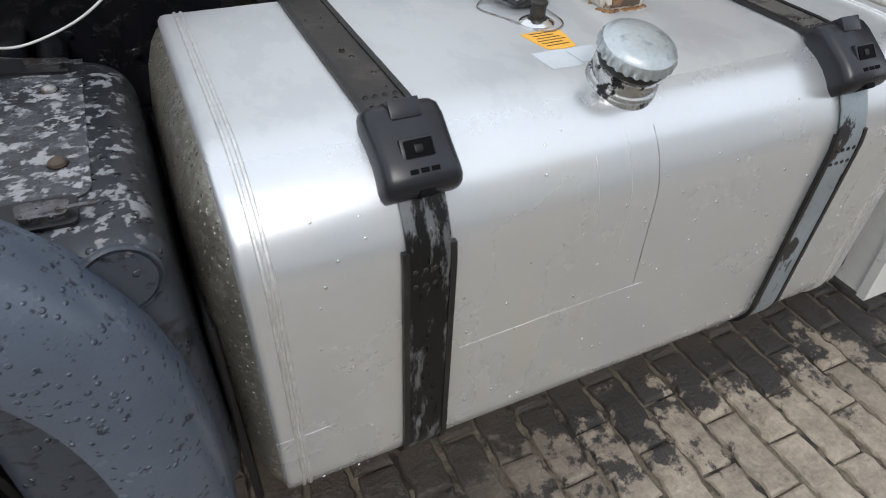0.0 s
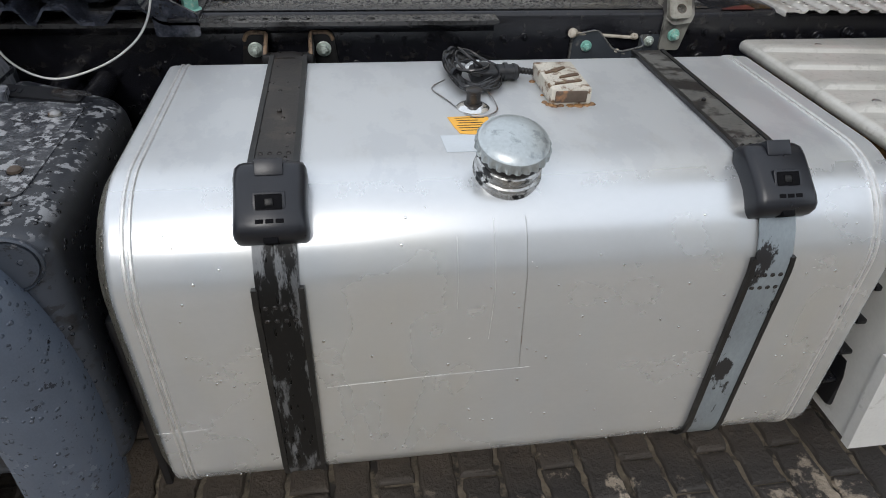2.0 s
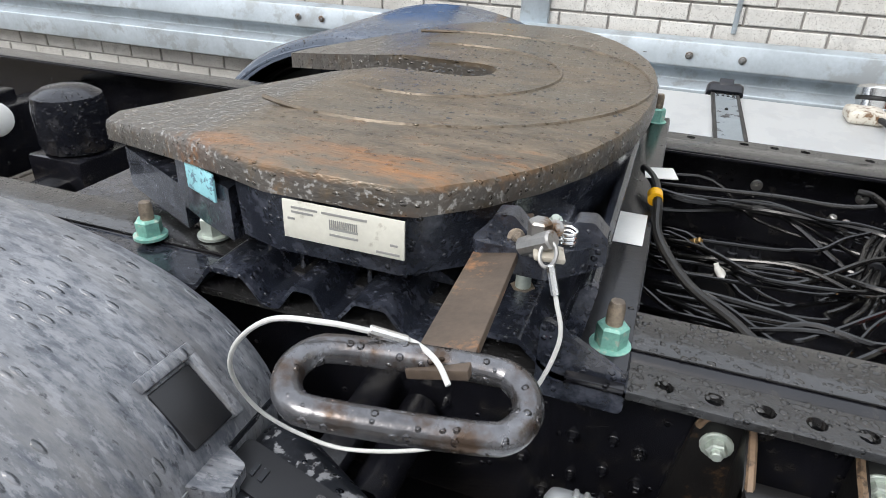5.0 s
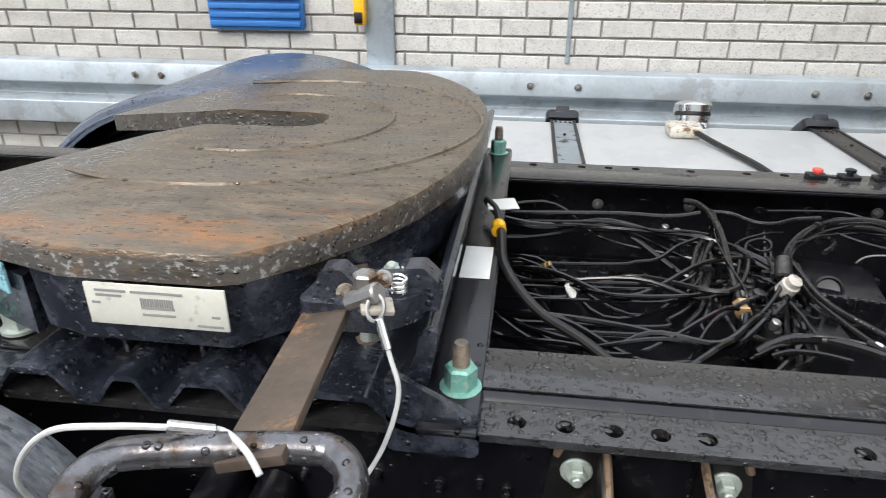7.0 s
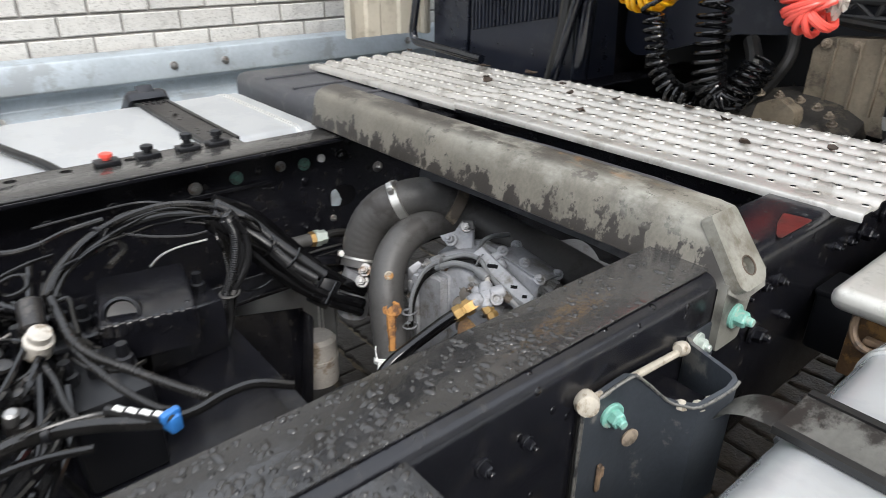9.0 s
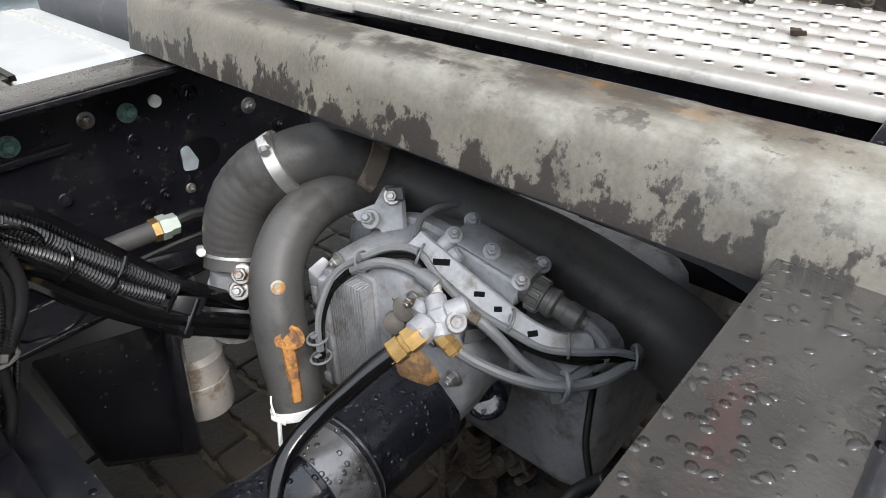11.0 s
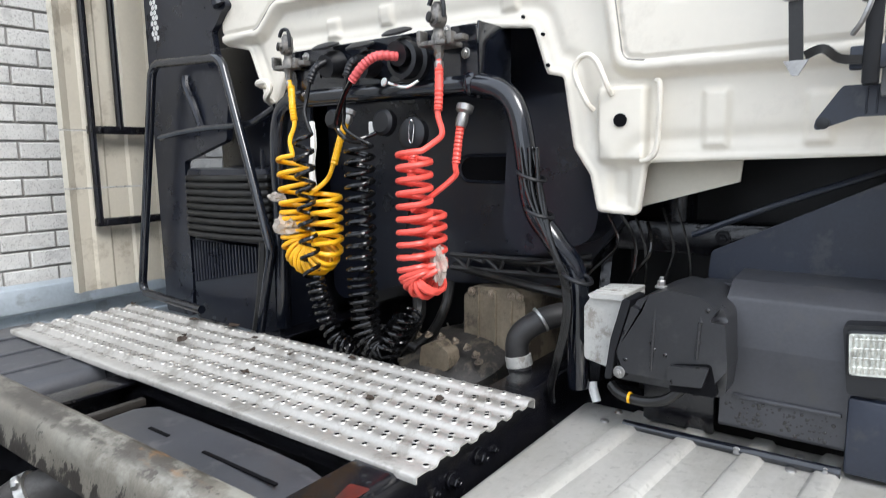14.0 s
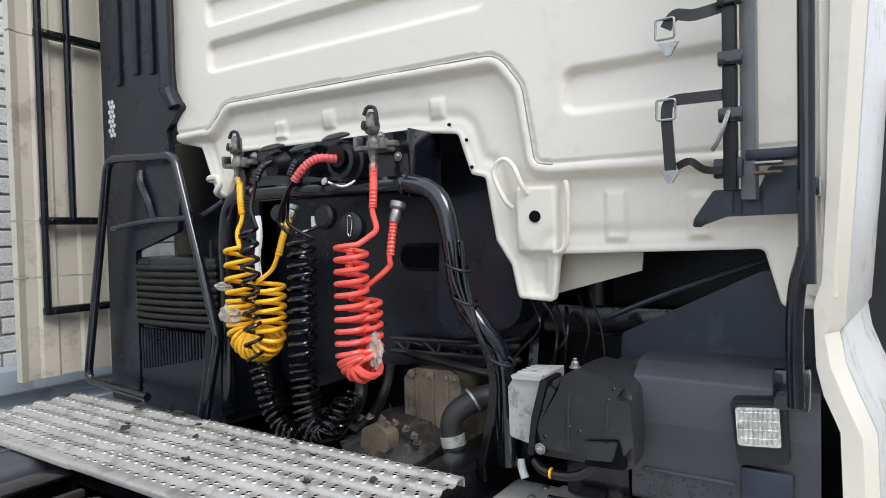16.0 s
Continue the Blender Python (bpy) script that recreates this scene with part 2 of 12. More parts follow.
layer(FIFTH, (0.125, 0.110, 0.085), 7, 0.45, 0.65, [((0, 0, 1), 1.150, 1.156)], (0.5, 1, 1), amount=0.7)
CAST_BLACK = material("black cast iron", (0.016, 0.019, 0.028), 0.24, 0.1, 0.4, 20, 120, 0.7, (0.060, 0.066, 0.086), 0.34, 34, coat=0.35, drops=(0.009, 0.45), stain_soft=0.08)
RUST = material("rusty bar", (0.085, 0.062, 0.045), 0.6, 0.2, 0.4, 20, 150, 0.5, (0.30, 0.15, 0.07), 0.22, 14)
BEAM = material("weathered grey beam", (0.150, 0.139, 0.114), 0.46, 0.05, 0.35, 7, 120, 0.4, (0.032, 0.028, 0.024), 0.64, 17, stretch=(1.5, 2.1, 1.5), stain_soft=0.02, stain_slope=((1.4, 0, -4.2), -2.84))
# paler patches along the near half of the top bend
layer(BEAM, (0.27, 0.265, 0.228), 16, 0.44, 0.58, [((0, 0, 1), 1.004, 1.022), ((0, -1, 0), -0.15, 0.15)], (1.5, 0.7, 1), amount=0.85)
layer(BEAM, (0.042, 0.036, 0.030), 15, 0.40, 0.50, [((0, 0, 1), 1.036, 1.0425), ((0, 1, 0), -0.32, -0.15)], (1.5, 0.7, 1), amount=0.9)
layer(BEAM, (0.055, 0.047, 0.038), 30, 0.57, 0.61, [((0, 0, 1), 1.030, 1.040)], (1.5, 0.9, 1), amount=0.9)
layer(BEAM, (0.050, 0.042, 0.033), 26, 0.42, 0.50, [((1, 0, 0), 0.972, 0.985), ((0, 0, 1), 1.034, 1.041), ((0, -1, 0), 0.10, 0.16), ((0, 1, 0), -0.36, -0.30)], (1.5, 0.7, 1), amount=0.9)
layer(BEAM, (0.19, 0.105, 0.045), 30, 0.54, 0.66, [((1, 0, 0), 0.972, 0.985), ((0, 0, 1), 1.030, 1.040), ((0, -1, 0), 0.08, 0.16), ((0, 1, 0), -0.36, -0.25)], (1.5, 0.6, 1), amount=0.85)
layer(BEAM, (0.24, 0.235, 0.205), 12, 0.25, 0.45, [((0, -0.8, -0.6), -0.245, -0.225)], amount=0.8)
BRACKET = material("blue grey paint", (0.038, 0.044, 0.052), 0.42, 0.1, 0.25, 16, 180, 0.25, (0.16, 0.155, 0.14), 0.12, 14)
PIPE = material("dark grey pipe", (0.062, 0.060, 0.058), 0.5, 0.0, 0.25, 12, 160, 0.3, (0.035, 0.032, 0.030), 0.35, 14)
GEARBOX = material("cast gearbox", (0.30, 0.305, 0.32), 0.5, 0.15, 0.28, 14, 140, 0.5, (0.16, 0.15, 0.135), 0.30, 22, stain_soft=0.06)
DIRTY = material("dirty metal", (0.27, 0.22, 0.165), 0.65, 0.15, 0.45, 10, 120, 0.6, (0.11, 0.09, 0.07), 0.5, 14)
SHAFT = material("wet black shaft", (0.012, 0.013, 0.018), 0.22, 0.2, 0.3, 18, 150, 0.3, (0.05, 0.05, 0.055), 0.15, 22, drops=(0.009, 0.5))
CREAM = material("cream cab paint", (0.72, 0.675, 0.585), 0.42, 0.0, 0.035, 2, 60, 0.03, (0.66, 0.615, 0.53), 0.15, 9, coat=0.0, stain_soft=0.06)
CREAM_DIRTY = material("dusty cream deflector", (0.56, 0.52, 0.43), 0.5, 0.0, 0.08, 3, 90, 0.05, (0.38, 0.34, 0.27), 0.2, 4)
YELLOW = material("yellow hose", (0.90, 0.47, 0.012), 0.3, 0.0, 0.08, 20, 200, 0.03)
RED = material("red hose", (0.80, 0.10, 0.075), 0.32, 0.0, 0.08, 20, 200, 0.03)
WHITE = material("white label", (0.78, 0.78, 0.75), 0.5, 0.0, 0.06, 20, 200, 0.02)
ORANGE = material("orange sticker", (0.80, 0.42, 0.06), 0.5, 0.0, 0.1, 20, 200, 0.02)
BLUE = material("blue plastic", (0.03, 0.16, 0.45), 0.4, 0.0, 0.1, 20, 200, 0.02)
BRASS = material("brass fitting", (0.46, 0.30, 0.12), 0.45, 0.8, 0.3, 40, 200, 0.2)
GALV = material("galvanised guard rail", (0.42, 0.475, 0.515), 0.45, 0.35, 0.18, 5, 60, 0.15, (0.34, 0.37, 0.39), 0.35, 7)
BRICK = material("white painted brick", (0.60, 0.59, 0.56), 0.75, 0.0, 0.14, 14, 90, 0.9, (0.48, 0.47, 0.45), 0.25, 10, pieces=0.06)
layer(BRICK, (0.36, 0.34, 0.31), 2.2, 0.38, 0.62, [((-1, 0, 0), 0.4, 1.5)], (0.6, 1, 2.2), amount=0.75)
layer(BRICK, (0.30, 0.29, 0.27), 130, 0.57, 0.62, detail=3.0, amount=0.75)
layer(BRICK, (0.40, 0.385, 0.36), 14, 0.56, 0.72, amount=0.5)
MORTAR = material("mortar", (0.30, 0.29, 0.275), 0.9, 0.0, 0.15, 20, 160, 0.4)
# stain darkens the pavers towards the truck
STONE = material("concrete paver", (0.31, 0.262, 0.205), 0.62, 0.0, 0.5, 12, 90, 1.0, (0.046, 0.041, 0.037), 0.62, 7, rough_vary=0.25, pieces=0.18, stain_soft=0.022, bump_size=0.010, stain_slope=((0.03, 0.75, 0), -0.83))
# darker again along the tank, towards its rear end
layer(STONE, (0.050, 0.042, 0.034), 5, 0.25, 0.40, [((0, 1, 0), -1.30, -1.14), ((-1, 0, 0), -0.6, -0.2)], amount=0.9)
# brown dirt under the truck, its colour lowered for the shade there
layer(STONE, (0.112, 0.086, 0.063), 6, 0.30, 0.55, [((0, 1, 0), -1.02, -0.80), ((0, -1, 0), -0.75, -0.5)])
UNSEEN_WALL = material("grey wall added out of view", (0.66, 0.65, 0.63), 0.8, 0.0, 0.15, 2, 60, 0.3, (0.58, 0.57, 0.55), 0.4, 3)
SAND = material("joint sand", (0.15, 0.125, 0.092), 0.85, 0.0, 0.6, 14, 120, 0.8, (0.03, 0.026, 0.022), 0.5, 12)
WAX = material("foam block", (0.52, 0.49, 0.42), 0.4, 0.0, 0.25, 30, 200, 0.5, (0.13, 0.072, 0.032), 0.44, 60, stain_soft=0.05)
GLASS_LAMP = material("lamp lens", (0.74, 0.75, 0.68), 0.08, 0.55, 0.5, 70, 160, 0.5)
CHROME = material("bright metal", (0.75, 0.75, 0.74), 0.18, 1.0, 0.08, 20, 200, 0.05)


# ---- shape helpers ----
def thing(name, label, category, group="", kind=""):
    return tagged(new(name), label, category, group, kind)


def mesh_object(name, bm, mat, smooth=True, angle=35):
    bmesh.ops.recalc_face_normals(bm, faces=bm.faces)
    me = bpy.data.meshes.new(name)
    if smooth:
        for f in bm.faces:
            f.smooth = True
        for e in bm.edges:
            if len(e.link_faces) == 2 and e.calc_face_angle(0) > radians(angle):
                e.smooth = False
    bm.to_mesh(me)
    bm.free()
    for m in mat if isinstance(mat, (list, tuple)) else (mat,):
        me.materials.append(m)
    return new(name, me)


def part(name, bm, mat, parent=None, label="", smooth=True, angle=35):
    ob = mesh_object(name, bm, mat, smooth, angle)
    if parent is not None:
        ob.parent = parent
    if label:
        ob["label"] = label
    return ob


def single(name, bm, mat, label, category, group="", kind="", smooth=True, angle=35):
    return tagged(mesh_object(name, bm, mat, smooth, angle), label, category, group, kind)


def box(bm, lo, hi, bevel=0.0, seg=2, m=None):
    r = bmesh.ops.create_cube(bm, size=1.0)
    vs = r["verts"]
    c = [(a + b) / 2 for a, b in zip(lo, hi)]
    s = [abs(b - a) for a, b in zip(lo, hi)]
    for v in vs:
        v.co = Vector((v.co.x * s[0] + c[0], v.co.y * s[1] + c[1], v.co.z * s[2] + c[2]))
    if bevel:
        es = list({e for v in vs for e in v.link_edges})
        r = bmesh.ops.bevel(bm, geom=es, offset=bevel, segments=seg, affect="EDGES", profile=0.5)
        vs = list({v for f in r["faces"] for v in f.verts} | {v for v in vs if v.is_valid})
    if m is not None:
        bmesh.ops.transform(bm, matrix=m, verts=vs)
    return vs


def frame_of(d):
    d = d.normalized()
    up = Vector((0, 0, 1)) if abs(d.z) < 0.9 else Vector((0, 1, 0))
    a = d.cross(up).normalized()
    return a, a.cross(d)


def smooth_path(pts, n=6):
    """Points along a smooth curve through pts."""
    pts = [Vector(p) for p in pts]
    if len(pts) < 3:
        return pts
    out = []
    for i in range(len(pts) - 1):
        p0, p1, p2, p3 = pts[max(i - 1, 0)], pts[i], pts[i + 1], pts[min(i + 2, len(pts) - 1)]
        for k in range(n):
            t = k / n
            out.append(0.5 * (2 * p1 + (p2 - p0) * t + (2 * p0 - 5 * p1 + 4 * p2 - p3) * t * t + (3 * p1 - p0 - 3 * p2 + p3) * t ** 3))
    out.append(pts[-1])
    return out


def sweep(bm, path, r, seg=8, closed=False, caps=True):
    """A tube along path; r is one radius or one for each point."""
    path = [Vector(p) for p in path]
    rings, n = [], len(path)
    a = None
    for i, p in enumerate(path):
        q0 = path[(i - 1) % n] if closed or i else p
        q1 = path[(i + 1) % n] if closed or i < n - 1 else p
        d = (q1 - q0).normalized()
        if a is None:
            a, b = frame_of(d)
        else:
            a = (a - d * a.dot(d)).normalized()
            b = a.cross(d)
        rad = r[i] if isinstance(r, (list, tuple)) else r
        rings.append([bm.verts.new(p + (a * math.cos(2 * math.pi * k / seg) + b * math.sin(2 * math.pi * k / seg)) * rad) for k in range(seg)])
    for i in range(n if closed else n - 1):
        u, v = rings[i], rings[(i + 1) % n]
        for k in range(seg):
            bm.faces.new((u[k], u[(k + 1) % seg], v[(k + 1) % seg], v[k]))
    if caps and not closed:
        bm.faces.new(rings[0])
        bm.faces.new(rings[-1][::-1])


def tube(bm, pts, r, seg=8, n=6):
    sweep(bm, smooth_path(pts, n), r, seg)


def rod(bm, a, b, r, seg=12, bevel=0.0):
    a, b = Vector(a), Vector(b)
    if bevel:
        d = (b - a).normalized()
        sweep(bm, [a, a + d * bevel, b - d * bevel, b], [r - bevel, r, r, r - bevel], seg)
    else:
        sweep(bm, [a, b], r, seg)


def lathe(bm, profile, origin, axis, seg=24):
    """profile: (radius, height) pairs, turned about axis from origin."""
    axis, origin = Vector(axis).normalized(), Vector(origin)
    a, b = frame_of(axis)
    rings = []
    for rad, h in profile:
        c = origin + axis * h
        rings.append([bm.verts.new(c + (a * math.cos(2 * math.pi * k / seg) + b * math.sin(2 * math.pi * k / seg)) * rad) for k in range(seg)])
    for u, v in zip(rings, rings[1:]):
        for k in range(seg):
            bm.faces.new((u[k], u[(k + 1) % seg], v[(k + 1) % seg], v[k]))
    bm.faces.new(rings[0][::-1])
    bm.faces.new(rings[-1])


def prism(bm, outline, axis, lo, hi):
    """An outline of pairs, drawn out along an axis; the pairs are the two other axes in order."""
    k = "xyz".index(axis)

    def at(p, h):
        q = list(p)
        q.insert(k, h)
        return q

    a = [bm.verts.new(at(p, lo)) for p in outline]
    b = [bm.verts.new(at(p, hi)) for p in outline]
    n = len(outline)
    for i in range(n):
        bm.faces.new((a[i], a[(i + 1) % n], b[(i + 1) % n], b[i]))
    fa, fb = bm.faces.new(a[::-1]), bm.faces.new(b)
    return fa, fb


def rounded(points, radii, seg=6):
    """An outline with its corners rounded."""
    out, n = [], len(points)
    for i in range(n):
        p = Vector((*points[i], 0))
        a = (Vector((*points[i - 1], 0)) - p)
        b = (Vector((*points[(i + 1) % n], 0)) - p)
        r = radii[i] if isinstance(radii, (list, tuple)) else radii
        if r <= 0:
            out.append((p.x, p.y))
            continue
        half = a.angle(b) / 2
        d = min(r / math.tan(half), a.length * 0.49, b.length * 0.49)
        r = d * math.tan(half)
        s, e = p + a.normalized() * d, p + b.normalized() * d
        c = p + (a.normalized() + b.normalized()).normalized() * (r / math.sin(half))
        va, vb = s - c, e - c
        ang = va.angle(vb)
        for k in range(seg + 1):
            t = k / seg
            v = va.normalized().slerp(vb.normalized(), t) * r if ang > 1e-4 else va
            out.append((c.x + v.x, c.y + v.y))
    return out


def hexbolt(parent, p, axis, r=0.012, h=0.012, mat=None, washer=True, name="bolt"):
    bm = bmesh.new()
    if washer:
        lathe(bm, [(r * 1.55, 0), (r * 1.55, h * 0.22), (r * 1.4, h * 0.3)], p, axis, 16)
    lathe(bm, [(r, h * 0.2), (r, h * 0.95), (r * 0.85, h * 1.1)], p, axis, 6)
    lathe(bm, [(r * 0.55, h), (r * 0.55, h * 1.5), (r * 0.45, h * 1.6)], p, axis, 10)
    return part(name, bm, mat or ZINC, parent, smooth=True, angle=25)


def plate(bm, outline, holes, axis, lo, hi):
    """A sheet with an outline and round holes (a, b, radius), drawn out along an axis."""
    k = "xyz".index(axis)

    def at(p, h):
        q = list(p)
        q.insert(k, h)
        return q

    loops = [list(outline)]
    for a, b, r in holes:
        loops.append([(a + r * math.cos(2 * math.pi * i / 14), b + r * math.sin(2 * math.pi * i / 14)) for i in range(14)])
    low, edges = [], []
    for lp in loops:
        vs = [bm.verts.new(at(p, lo)) for p in lp]
        edges += [bm.edges.new((vs[i], vs[(i + 1) % len(vs)])) for i in range(len(vs))]
        low.append(vs)
    faces = [g for g in bmesh.ops.triangle_fill(bm, use_beauty=True, edges=edges)["geom"] if isinstance(g, bmesh.types.BMFace)]
    high = [[bm.verts.new(at(p, hi)) for p in lp] for lp in loops]
    top = {v: w for a, b in zip(low, high) for v, w in zip(a, b)}
    for f in faces:
        bm.faces.new([top[v] for v in f.verts])
    for a, b in zip(low, high):
        n = len(a)
        for i in range(n):
            bm.faces.new((a[i], a[(i + 1) % n], b[(i + 1) % n], b[i]))


def at_pose(bm, m, start=0):
    """Moves what was added to bm since vertex number start."""
    bm.verts.ensure_lookup_table()
    bmesh.ops.transform(bm, matrix=m, verts=bm.verts[start:])


def helix(centre, axis_path, r, turns, start=0.0, steps=14):
    """Points of a coil round a path."""
    path = [Vector(p) for p in axis_path]
    n = int(turns * steps)
    out = []
    for i in range(n + 1):
        u = i / n * (len(path) - 1)
        k = min(int(u), len(path) - 2)
        p = path[k].lerp(path[k + 1], u - k)
        d = (path[k + 1] - path[k]).normalized()
        a, b = Vector((1, 0, 0)), d.cross(Vector((1, 0, 0))).normalized()
        w = start + 2 * math.pi * turns * i / n
        rr = r(i / n) if callable(r) else r
        out.append(p + a * (math.cos(w) * rr) + b * (math.sin(w) * rr))
    return out


# ---- setting ----
bm = bmesh.new()
box(bm, (-60, -60, -0.3), (60, 60, -0.012))
ground = single("ground", bm, SAND, "dark damp sand bed under the concrete pavers", "ground", kind="structure", smooth=False)

WALL_Y = 2.22
bm = bmesh.new()
box(bm, (-9, WALL_Y + 0.006, -0.05), (9, WALL_Y + 0.25, 3.12))
wall = single("wall_north", bm, MORTAR, "long wall of white painted bricks with grey joints", "wall", kind="structure", smooth=False)

# unseen wall added across the yard to limit the sky the tank mirrors
bm = bmesh.new()
box(bm, (-16, -9.3, -0.05), (16, -9.0, 6.4))
single("wall_south", bm, UNSEEN_WALL, "plain grey wall added out of view to limit the sky", "wall", kind="structure", smooth=False)

# crash barrier
guard = thing("guard_rail", "galvanised steel crash barrier along the brick wall", "guard rail", kind="structure")
bm = bmesh.new()
rail_outline = [(2.19, 0.905), (2.11, 0.895), (2.09, 0.79), (2.155, 0.77), (2.165, 0.72), (2.09, 0.695), (2.095, 0.58), (2.19, 0.57),
                (2.19, 0.575), (2.105, 0.588), (2.10, 0.69), (2.175, 0.717), (2.165, 0.775), (2.10, 0.80), (2.12, 0.888), (2.19, 0.897)]
prism(bm, rounded(rail_outline, 0.008, 3), "x", -8, 8)
part("beam", bm, GALV, guard)
for x in (-2.0, -0.79, 0.42, 1.63, 2.84):
    bm = bmesh.new()
    box(bm, (x - 0.05, 2.166, -0.02), (x + 0.05, 2.215, 0.86), 0.004)
    part("post", bm, GALV, guard)
for x in (-2.04, -1.9, -0.06, 0.16, 1.2, 1.42, 2.4):
    hexbolt(guard, (x, 2.094, 0.84), (0, -1, 0), 0.011, 0.012, STEEL)

bm = bmesh.new()
box(bm, (-0.862, 2.185, 0.9), (-0.725, 2.218, 3.10), 0.006)
single("steel_post", bm, GALV, "galvanised steel column in front of the brick wall", "post")
bm = bmesh.new()
box(bm, (0.094, 2.204, 0.93), (0.116, 2.219, 3.10), 0.003)
single("conduit", bm, GALV, "thin grey conduit running up the brick wall", "conduit")
blue = thing("wall_vent", "blue slatted box fixed to the brick wall", "vent")
bm = bmesh.new()
box(bm, (-1.64, 2.17, 1.06), (-1.165, 2.219, 1.45), 0.006)
part("case", bm, BLUE, blue)
for i in range(9):
    bm = bmesh.new()
    box(bm, (-1.63, 2.158, 1.075 + i * 0.04), (-1.175, 2.169, 1.10 + i * 0.04), 0.003)
    part("slat", bm, BLUE, blue)
yel = thing("hose_holder", "yellow and black plastic holder on the steel column", "holder")
bm = bmesh.new()
box(bm, (-0.905, 2.13, 1.09), (-0.85, 2.184, 1.22), 0.012)
part("clip", bm, YELLOW, yel)
bm = bmesh.new()
box(bm, (-0.90, 2.122, 1.10), (-0.86, 2.131, 1.15), 0.004)
part("insert", bm, PLASTIC, yel)

# near-black colour stands in for the shade inside holes, slots and recesses
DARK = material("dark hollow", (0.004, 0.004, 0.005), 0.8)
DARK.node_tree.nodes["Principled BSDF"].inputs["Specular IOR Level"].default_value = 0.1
# ---- truck frame ----
RAIL_Y, RAIL_TOP, RAIL_TOP_L = 0.4345, 0.985, 0.962


def chassis_rail(side, top, label):
    t = thing("frame_rail", label, "frame rail", "frame rails")
    y0, y1, w = side * RAIL_Y, side * (RAIL_Y - 0.088), 0.008
    bm = bmesh.new()
    pts = [(y0, top - 0.285), (y1, top - 0.285), (y1, top - 0.277), (y0 - side * w, top - 0.277), (y0 - side * w, top - w), (y1, top - w),
           (y1, top), (y0, top)]
    prism(bm, rounded(pts, [0.012, 0.002, 0.002, 0.006, 0.006, 0.002, 0.002, 0.016], 4), "x", -2.6, 2.6)
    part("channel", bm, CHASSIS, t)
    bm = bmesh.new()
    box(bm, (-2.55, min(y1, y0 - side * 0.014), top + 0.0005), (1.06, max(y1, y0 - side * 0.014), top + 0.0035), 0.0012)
    part("flange_top", bm, RAILTOP, t, "wet black top flange, greyer towards the beam")
    return t


rail_r = chassis_rail(-1, RAIL_TOP, "black painted steel frame rail with bolts, wet on top")
rail_l = chassis_rail(1, RAIL_TOP_L, "black painted steel frame rail seen from its hollow side")
# bolted angle with holes
for side, rail, top, hs in ((-1, rail_r, RAIL_TOP, (-0.155, -0.065, -0.018, 0.028, 0.072, 0.115, 0.255, 0.355, 0.49)), (1, rail_l, RAIL_TOP_L, (-0.16, -0.05, 0.06, 0.12, 0.18, 0.3, 0.42, 0.5, 0.6, 0.72))):
    bm = bmesh.new()
    ys = sorted((side * (RAIL_Y + 0.002), side * (RAIL_Y + 0.052)))
    plate(bm, [(-0.6, ys[0]), (0.535 if side < 0 else 0.8, ys[0]), (0.535 if side < 0 else 0.8, ys[1]), (-0.6, ys[1])], [(x, side * (RAIL_Y + 0.03), 0.0095) for x in hs], "z", top - 0.012, top - 0.003)
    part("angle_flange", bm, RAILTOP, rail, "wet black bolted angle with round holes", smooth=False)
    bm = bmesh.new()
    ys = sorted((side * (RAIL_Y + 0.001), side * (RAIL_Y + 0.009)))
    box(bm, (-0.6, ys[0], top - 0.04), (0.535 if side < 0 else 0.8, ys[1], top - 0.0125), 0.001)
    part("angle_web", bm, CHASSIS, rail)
rng = random.Random(4)
for x, z in [(-0.30, 0.86), (-0.26, 0.80), (-0.215, 0.87), (-0.20, 0.81), (-0.17, 0.76), (-0.145, 0.86), (-0.14, 0.80), (-0.10, 0.87), (-0.105, 0.82), (-0.10, 0.77),
             (-0.07, 0.86), (-0.065, 0.81), (0.22, 0.87), (0.27, 0.93), (0.33, 0.925), (0.39, 0.93), (0.45, 0.92), (0.56, 0.925), (0.61, 0.928), (0.66, 0.925), (0.58, 0.86), (0.63, 0.80),
             (0.47, 0.80), (1.015, 0.936), (1.038, 0.896), (1.059, 0.935), (1.105, 0.927), (1.138, 0.865), (1.27, 0.923), (1.317, 0.918), (1.492, 0.922)]:
    hexbolt(rail_r, (x, -RAIL_Y, z), (0, -1, 0), rng.choice((0.0045, 0.0058, 0.0070)), 0.008, CHASSIS)
for x, z, r, m in [(0.769, 0.899, 0.0085, GREEN_SHADE), (0.911, 0.897, 0.0085, GREEN_SHADE), (0.860, 0.903, 0.007, STEEL), (0.999, 0.898, 0.009, CHASSIS), (0.997, 0.861, 0.006, CHASSIS), (0.968, 0.764, 0.005, STEEL), (0.910, 0.860, 0.0055, CHASSIS),
                   (0.806, 0.813, 0.006, CHASSIS), (0.901, 0.762, 0.007, CHASSIS), (0.814, 0.901, 0.005, CHASSIS), (1.087, 0.855, 0.008, STEEL), (1.134, 0.812, 0.007, CHASSIS), (0.69, 0.895, 0.008, STEEL), (0.55, 0.89, 0.008, CHASSIS), (0.45, 0.885, 0.008, CHASSIS),
                   (0.3, 0.89, 0.008, STEEL), (0.2, 0.89, 0.008, CHASSIS), (0.1, 0.885, 0.008, STEEL), (0.0, 0.89, 0.008, CHASSIS), (0.93, 0.77, 0.006, CHASSIS)]:
    hexbolt(rail_l, (x, RAIL_Y - 0.008, z), (0, -1, 0), r, 0.007, m)
bm = bmesh.new()
